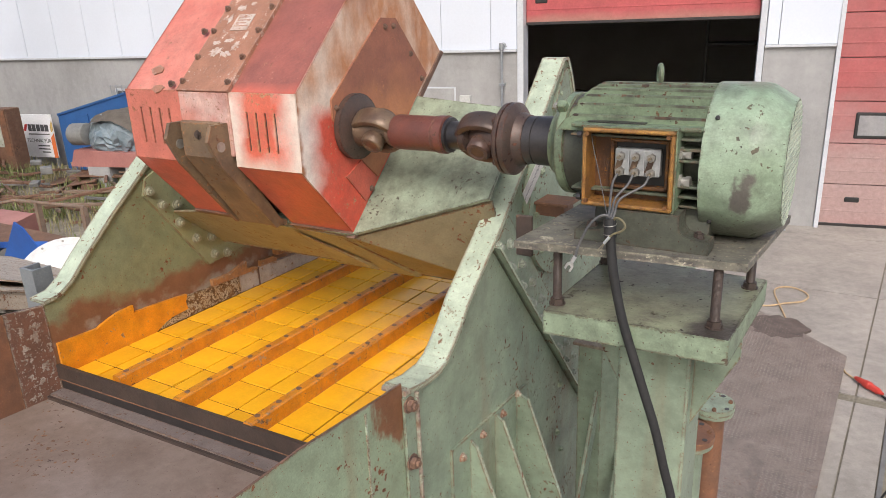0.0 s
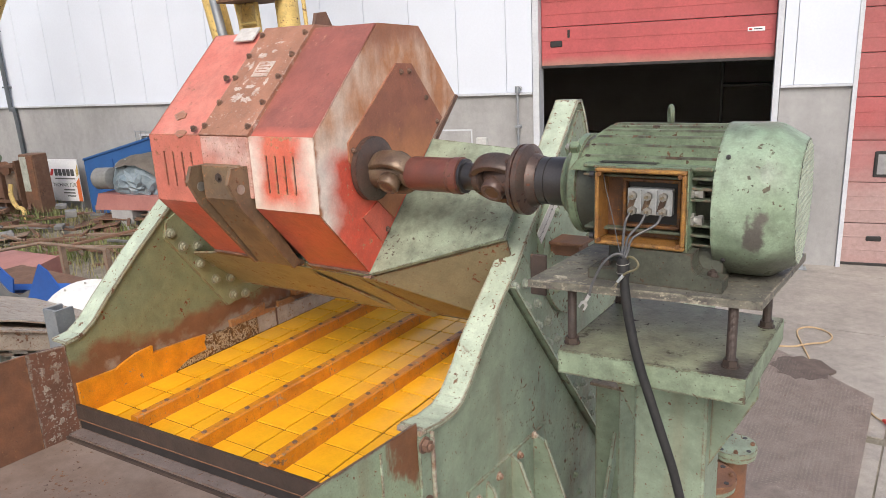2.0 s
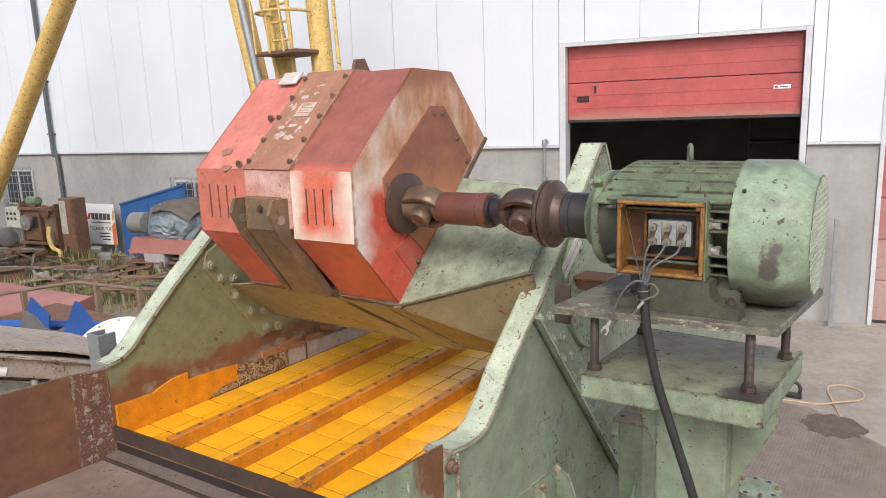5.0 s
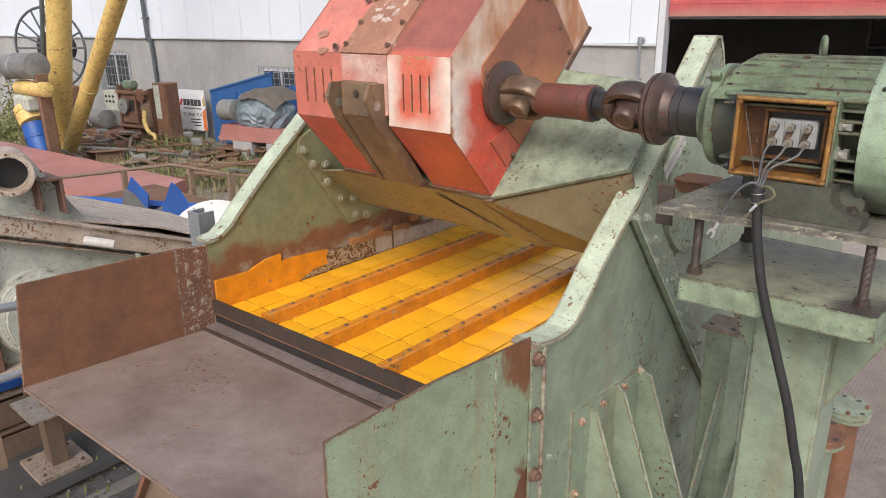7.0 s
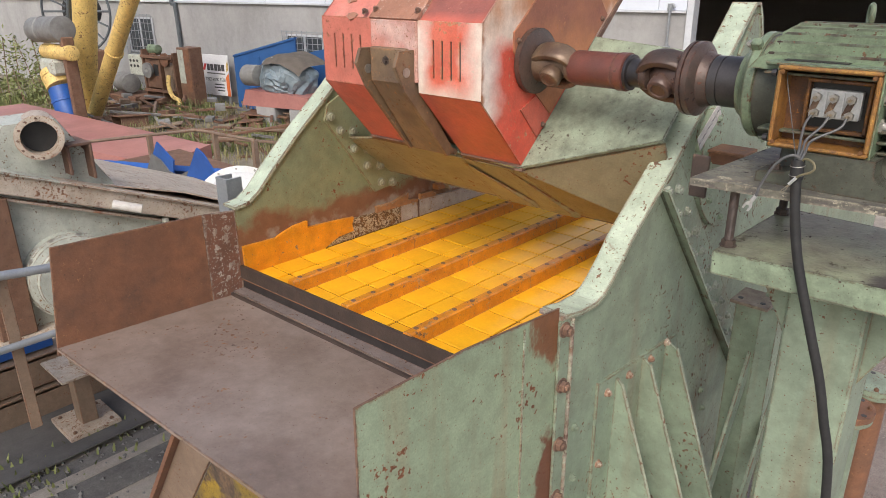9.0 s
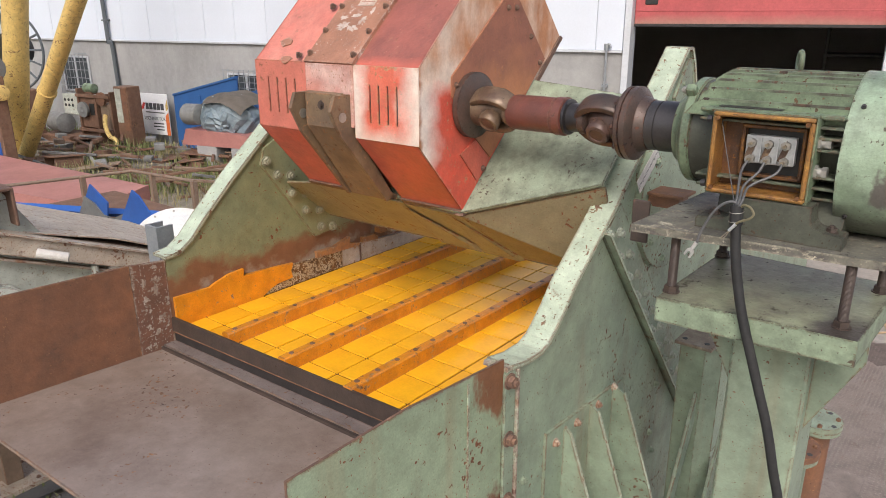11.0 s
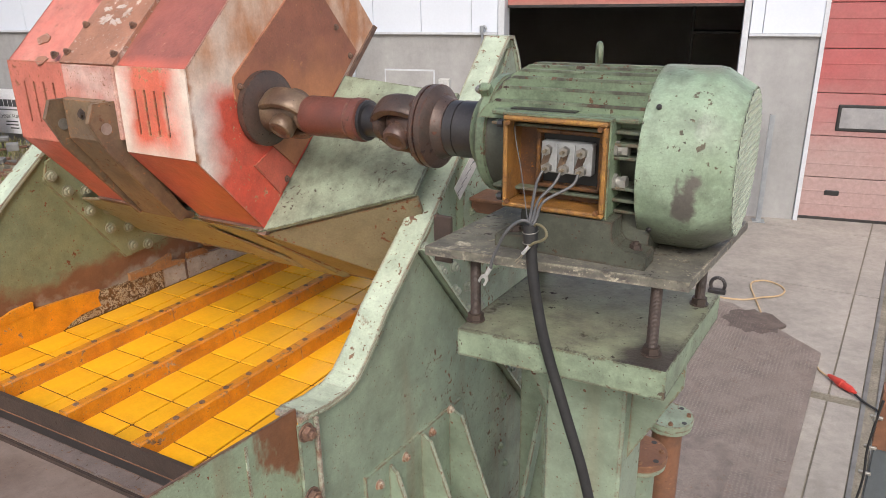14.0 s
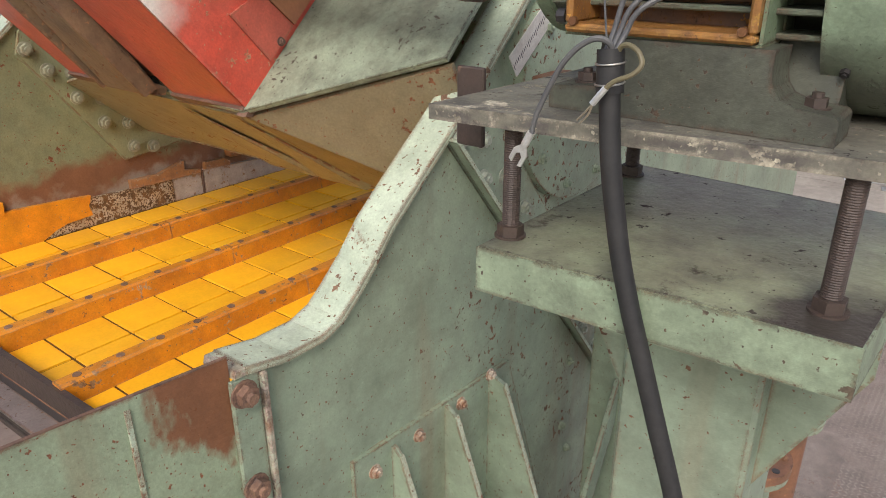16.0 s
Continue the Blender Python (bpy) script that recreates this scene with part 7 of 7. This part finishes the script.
# black patch on the housing paints the unlit opening
part("opening", boxed((-0.24, 0.052, 1.28), (-0.06, 0.062, 1.58), 0.01), black_plastic_and_voids, rm, "black patch for the dark of an inspection opening")
part("housing", boxed((0.12, 0.08, 0.80), (0.50, 0.46, 1.60), 0.04), beam_steel, rm, "brown inner housing")
part("pulley", lathe(bmesh.new(), [(0, 0.04), (0, 0.17), (0.03, 0.15), (0.06, 0.17), (0.06, 0.04)], (0.30, 0.0, 1.72), (0.30, 1, 1.72), 24), rust_plate, rm, "", True)
part("wheel", lathe(bmesh.new(), [(0, 0.03), (-0.02, 0.07), (0, 0.10), (0, 0.20), (0.07, 0.20), (0.07, 0.03)], (-0.42, -0.04, 1.42), (-0.42, 1, 1.42), 26), scrap_grey, rm, "", True)
part("motor", lathe(bmesh.new(), [(0, 0.06), (0.02, 0.13), (0.12, 0.13), (0.13, 0.115), (0.34, 0.115), (0.36, 0.06)], (-0.40, 0.15, 1.96), (1, 0.15, 1.96), 20), motor_green, rm, "green motor on top", True)
part("motor_foot", boxed((-0.36, 0.06, 1.815), (-0.10, 0.26, 1.87), 0.01), rust_scrap, rm)
cab = part("cabinet", boxed((0.72, 0.10, 0.60), (1.22, 0.50, 2.05), 0.015), rust_scrap, rm, "rusty control cabinet")
part("cabinet_door", boxed((0.76, 0.085, 1.15), (0.98, 0.10, 2.0), 0.006), plant_grey, cab, "pale dented cabinet door")
part("cabinet_door", boxed((1.00, 0.075, 0.95), (1.20, 0.098, 2.02), 0.006), rust_plate, cab, "rusty cabinet door")
part("hose", sweep(bmesh.new(), [(0.55, -0.1, 1.35), (0.62, -0.2, 1.1), (0.80, -0.25, 0.85), (0.95, -0.2, 0.75), (1.1, -0.3, 0.5)], 0.055, 8), crane_yellow, rm, "yellow hose", True)
mt = thing("old_motor", "old grey electric motor on a pallet", "motor")
mt.matrix_basis = HALL @ Matrix.Translation((-16.65, -1.5, 0))
part("pallet", boxed((-0.7, -0.4, 0.35), (0.7, 0.5, 0.75), 0.02), rust_scrap, mt)
part("housing", lathe(bmesh.new(), [(0, 0.1), (0.03, 0.25), (0.7, 0.25), (0.73, 0.1)], (-0.4, 0, 1.05), (1, -0.3, 1.05), 24), scrap_grey, mt, "", True)
part("switch_panel", boxed((-0.35, 0.3, 1.2), (0.25, 0.5, 1.75), 0.015), plant_grey, mt, "pale switch panel")
for k in range(6):
    part("button", cyl(bmesh.new(), (-0.25 + 0.15 * (k % 3), 0.29, 1.45 + 0.14 * (k // 3)), (-0.25 + 0.15 * (k % 3), 0.3, 1.45 + 0.14 * (k // 3)), 0.04, seg=10), black_plastic_and_voids, mt)
# scatter of scrap: bars, plates and blocks, each a thing of its own
random.seed(11)
for k in range(130):
    u0, v0 = random.uniform(-17, -9.2), -1.3 - 3.3 * random.random() ** 1.5
    kind = random.choice(("bar", "plate", "bar", "bar", "bar", "block"))
    base = 0.36 + random.uniform(0, 0.45)
    s = random.uniform(0.5, 1.3)
    if kind == "bar":
        bm = boxed((-s * 0.7, -0.03, 0), (s * 0.7, 0.03, 0.05), 0.006)
    elif kind == "plate":
        bm = boxed((-0.5 * s, -0.35, 0), (0.5 * s, 0.35, 0.03), 0.006)
    else:
        bm = boxed((-0.12 * s, -0.12, 0), (0.16 * s, 0.12, 0.14 * s), 0.012)
    if kind == "plate":
        box(bm, (-0.42 * s, -0.3, -0.3), (-0.36 * s, 0.3, 0.001))
        box(bm, (0.36 * s, -0.3, -0.3), (0.42 * s, 0.3, 0.001))
    ob = solo("scrap_" + kind, bm, random.choice((rust_scrap, scrap_grey, rust_scrap, beam_steel)), {"bar": "rusty steel bar lying in the weeds", "plate": "scrap steel plate on two battens", "block": "scrap steel block among the weeds"}[kind], "scrap", group="yard scrap")
    ob.matrix_basis = HALL @ Matrix.Translation((u0, v0, base)) @ pose(0, 0, 0, random.uniform(-6, 6), random.uniform(-8, 8), random.uniform(-50, 50))
# crane mast and stays
cm = thing("yellow_mast", "pale yellow tubular mast with a leaning stay", "mast")
part("pole", cyl(bmesh.new(), (-16.85, 5.45, 0.35), (-13.35, 5.45, 9.1), 0.26, seg=24), crane_yellow, cm, "", True)
part("stay", cyl(bmesh.new(), (-16.35, 5.40, 0.5), (-7.25, 5.45, 9.0), 0.17, seg=20), crane_yellow, cm, "", True)
part("conduit", cyl(bmesh.new(), (-17.1, 5.2, 0.35), (-13.65, 5.2, 9.1), 0.05, seg=8), post_grey, cm)
part("strap", lathe(bmesh.new(), [(0, 0.175), (0, 0.195), (0.06, 0.195), (0.06, 0.175)], (-14.5, 5.41, 2.22), (-7.25, 5.45, 9.0), 18), crane_yellow, cm)
part("base", lathe(bmesh.new(), [(0, 0.4), (0.03, 0.4), (0.03, 0.27), (0.12, 0.27)], (-16.85, 5.45, 0.40), (-16.85, 5.45, 2), 24), crane_yellow, cm)
tw = thing("yellow_tower", "pale yellow tower legs with a caged ladder", "tower")


def leg(a, b, r, name="tower_leg", mat=None):
    part(name, cyl(bmesh.new(), a, b, r, seg=18), mat or crane_yellow, tw, "", True)


leg((-6.55, 6.9, 0), (-8.3, 6.6, 9.0), 0.17)
leg((-6.10, 7.0, 0), (-7.9, 6.9, 9.0), 0.15)
leg((-6.40, 6.7, 0), (-8.05, 6.45, 9.0), 0.07, "conduit", galv)
leg((-6.0, 7.0, 0), (-6.35, 6.95, 9.0), 0.17)
for s in (0, 1):
    leg((-6.62 + 0.35 * s, 6.7, 0), (-7.25 + 0.42 * s, 6.75, 9.0), 0.035, "ladder_stile")
for k in range(24):
    z = 2.6 + k * 0.27
    f = z / 9.0
    leg((-6.62 - 0.63 * f, 6.72, z), (-6.27 - 0.56 * f, 6.72, z), 0.02, "rung")
part("platform", boxed((-7.0, 6.35, 4.78), (-6.1, 7.1, 4.84), 0.01), rust_scrap, tw, "rusty small platform")
for z in (5.4, 6.2):
    bm = sweep(bmesh.new(), [(-6.95, 6.75, z), (-6.9, 6.35, z), (-6.55, 6.2, z), (-6.2, 6.35, z), (-6.15, 6.75, z)], 0.022, 8)
    part("cage_hoop", bm, crane_yellow, tw, "", True)
for x in (-6.85, -6.55, -6.25):
    leg((x, 6.25, 4.8), (x - 0.3, 6.25, 9), 0.016, "cage_bar")
leg((-5.75, 6.9, 4.2), (-6.0, 6.9, 9), 0.03, "tie")
# reel and yellow-blue pump at the far left
rr = thing("cable_reel", "large steel spoked cable reel against the hall", "reel")
rc = Vector((-19.3, 6.6, 2.9))
wn = Vector((math.sin(radians(30)), -math.cos(radians(30)), 0))
su = Vector((wn.y, -wn.x, 0))
bm = bmesh.new()
for k in range(40):
    a0, a1 = 2 * math.pi * k / 40, 2 * math.pi * (k + 1) / 40
    for off in (0,):
        cyl(bm, rc - wn * off + su * 1.05 * math.cos(a0) + Vector((0, 0, 1.05 * math.sin(a0))), rc - wn * off + su * 1.05 * math.cos(a1) + Vector((0, 0, 1.05 * math.sin(a1))), 0.035, seg=6)
part("rim", bm, post_grey, rr)
for k in range(16):
    a = 2 * math.pi * k / 16
    d2 = su * math.cos(a) + Vector((0, 0, math.sin(a)))
    part("spoke", cyl(bmesh.new(), rc + d2 * 0.3, rc + d2 * 1.05, 0.028, seg=6), post_grey, rr)
part("drum", lathe(bmesh.new(), [(0, 0.1), (0, 0.42), (0.5, 0.42), (0.5, 0.1)], rc, rc - wn, 28), black_rubber, rr, "wound black cable", True)
part("stand", boxed(rc + Vector((-0.6, 0.0, -2.7)), rc + Vector((0.6, 0.4, -1.0)), 0.02), rust_scrap, rr)
pm = thing("yellow_blue_pump", "upright pump with a yellow and blue motor", "pump")
for lo, hi, r, mat in (((-16.05, 4.45, 2.70), (-14.75, 4.55, 2.76), 0.27, scrap_grey), ((-15.85, 4.5, 2.26), (-14.5, 4.55, 2.28), 0.16, crane_yellow), ((-15.62, 4.5, 1.85), (-15.35, 4.5, 1.5), 0.30, crane_yellow), ((-15.42, 4.5, 1.52), (-15.05, 4.5, 0.62), 0.27, blue_paint)):
    n = (Vector(hi) - Vector(lo)).length
    part("casing", lathe(bmesh.new(), [(0, r * 0.7), (0.02, r), (n * 0.3, r), (n * 0.31, r * 1.05), (n * 0.36, r * 1.05), (n * 0.37, r), (n - 0.02, r), (n, r * 0.7)], lo, hi, 22), mat, pm, "", True)
part("pump_head", boxed((-15.85, 4.3, 1.78), (-15.1, 4.8, 2.12), 0.06), plant_grey, pm, "grey pump head")
part("pump_stand", boxed((-14.85, 4.45, 0.2), (-14.7, 4.7, 2.6), 0.02), rust_scrap, pm)


# weeds: many thin blades and stalks, one mesh
def weeds(name, label, count, area, material, hmin, hmax, seed, width=0.012):
    rnd = random.Random(seed)
    verts, faces = [], []
    for _ in range(count):
        x, y = rnd.uniform(*area[0]), rnd.uniform(*area[1])
        dens = noise.noise((x * 0.55, y * 0.55, seed)) + 0.25
        if rnd.random() > dens * 1.6 or -x * math.sin(radians(10.44)) + y * math.cos(radians(10.44)) > 11.6:
            continue
        z = ground_height(x, y) - 0.02
        h = rnd.uniform(hmin, hmax) * (0.6 + dens)
        a, lean = rnd.uniform(0, 6.283), rnd.uniform(0.1, 0.55) * h
        dx, dy, sx, sy = math.cos(a) * lean, math.sin(a) * lean, -math.sin(a) * width, math.cos(a) * width
        i = len(verts)
        verts += [(x - sx, y - sy, z), (x + sx, y + sy, z), (x + dx * 0.4 + sx, y + dy * 0.4 + sy, z + h * 0.6), (x + dx * 0.4 - sx, y + dy * 0.4 - sy, z + h * 0.6), (x + dx, y + dy, z + h)]
        faces += [(i, i + 1, i + 2, i + 3), (i + 3, i + 2, i + 4)]
    me = bpy.data.meshes.new(name)
    me.from_pydata(verts, [], faces)
    me.materials.append(material)
    return tagged(new(name, me), label, "weeds", kind="stuff")


weeds("green_weeds", "rank green weeds between the scrap", 30000, ((-26, -6.8), (2.4, 10.5)), weed_a, 0.08, 0.36, 3, 0.009)
bush = thing("bush", "leafy green bush at the edge of the yard", "bush")
rnd = random.Random(31)
verts, faces = [], []
for k in range(26):
    x, y = rnd.uniform(-22.0, -18.4), rnd.uniform(4.4, 6.4)
    h = rnd.uniform(0.9, 2.1) * (0.5 + 0.5 * min(1.0, (-x - 17.6) / 2.2))
    top = Vector((x + rnd.uniform(-0.4, 0.4), y + rnd.uniform(-0.3, 0.3), 0.35 + h))
    part("stem", sweep(bmesh.new(), [(x, y, 0.2), ((x + top.x) / 2 + rnd.uniform(-0.1, 0.1), (y + top.y) / 2, 0.3 + h * 0.5), tuple(top)], 0.012, 6, 3), beam_steel, bush)
    for j in range(110):
        f = rnd.random() ** 0.6
        r = 0.42 * (1.15 - f)
        c = Vector((x, y, 0.3)).lerp(top, f) + Vector((rnd.gauss(0, r), rnd.gauss(0, r), rnd.gauss(0, 0.12)))
        u = Vector((rnd.gauss(0, 1), rnd.gauss(0, 1), rnd.gauss(0, 0.6))).normalized()
        w = u.orthogonal().normalized()
        n, m = rnd.uniform(0.04, 0.085), rnd.uniform(0.016, 0.03)
        i = len(verts)
        verts += [tuple(c - u * n), tuple(c + w * m), tuple(c + u * n), tuple(c - w * m)]
        faces.append((i, i + 1, i + 2, i + 3))
me = bpy.data.meshes.new("leaves")
me.from_pydata(verts, [], faces)
me.materials.append(weed_a)
leaves = tagged(new("leaves", me), kind="stuff")
leaves.parent = bush
weeds("dry_grass", "dry yellowed grass between the scrap", 22000, ((-26, -6.0), (2.4, 10.5)), weed_b, 0.08, 0.32, 8, 0.007)
weeds("fresh_sprigs", "small weeds growing along the rubber belt", 260, ((-4.3, -3.6), (-0.9, 0.9)), weed_a, 0.03, 0.12, 21, 0.012)
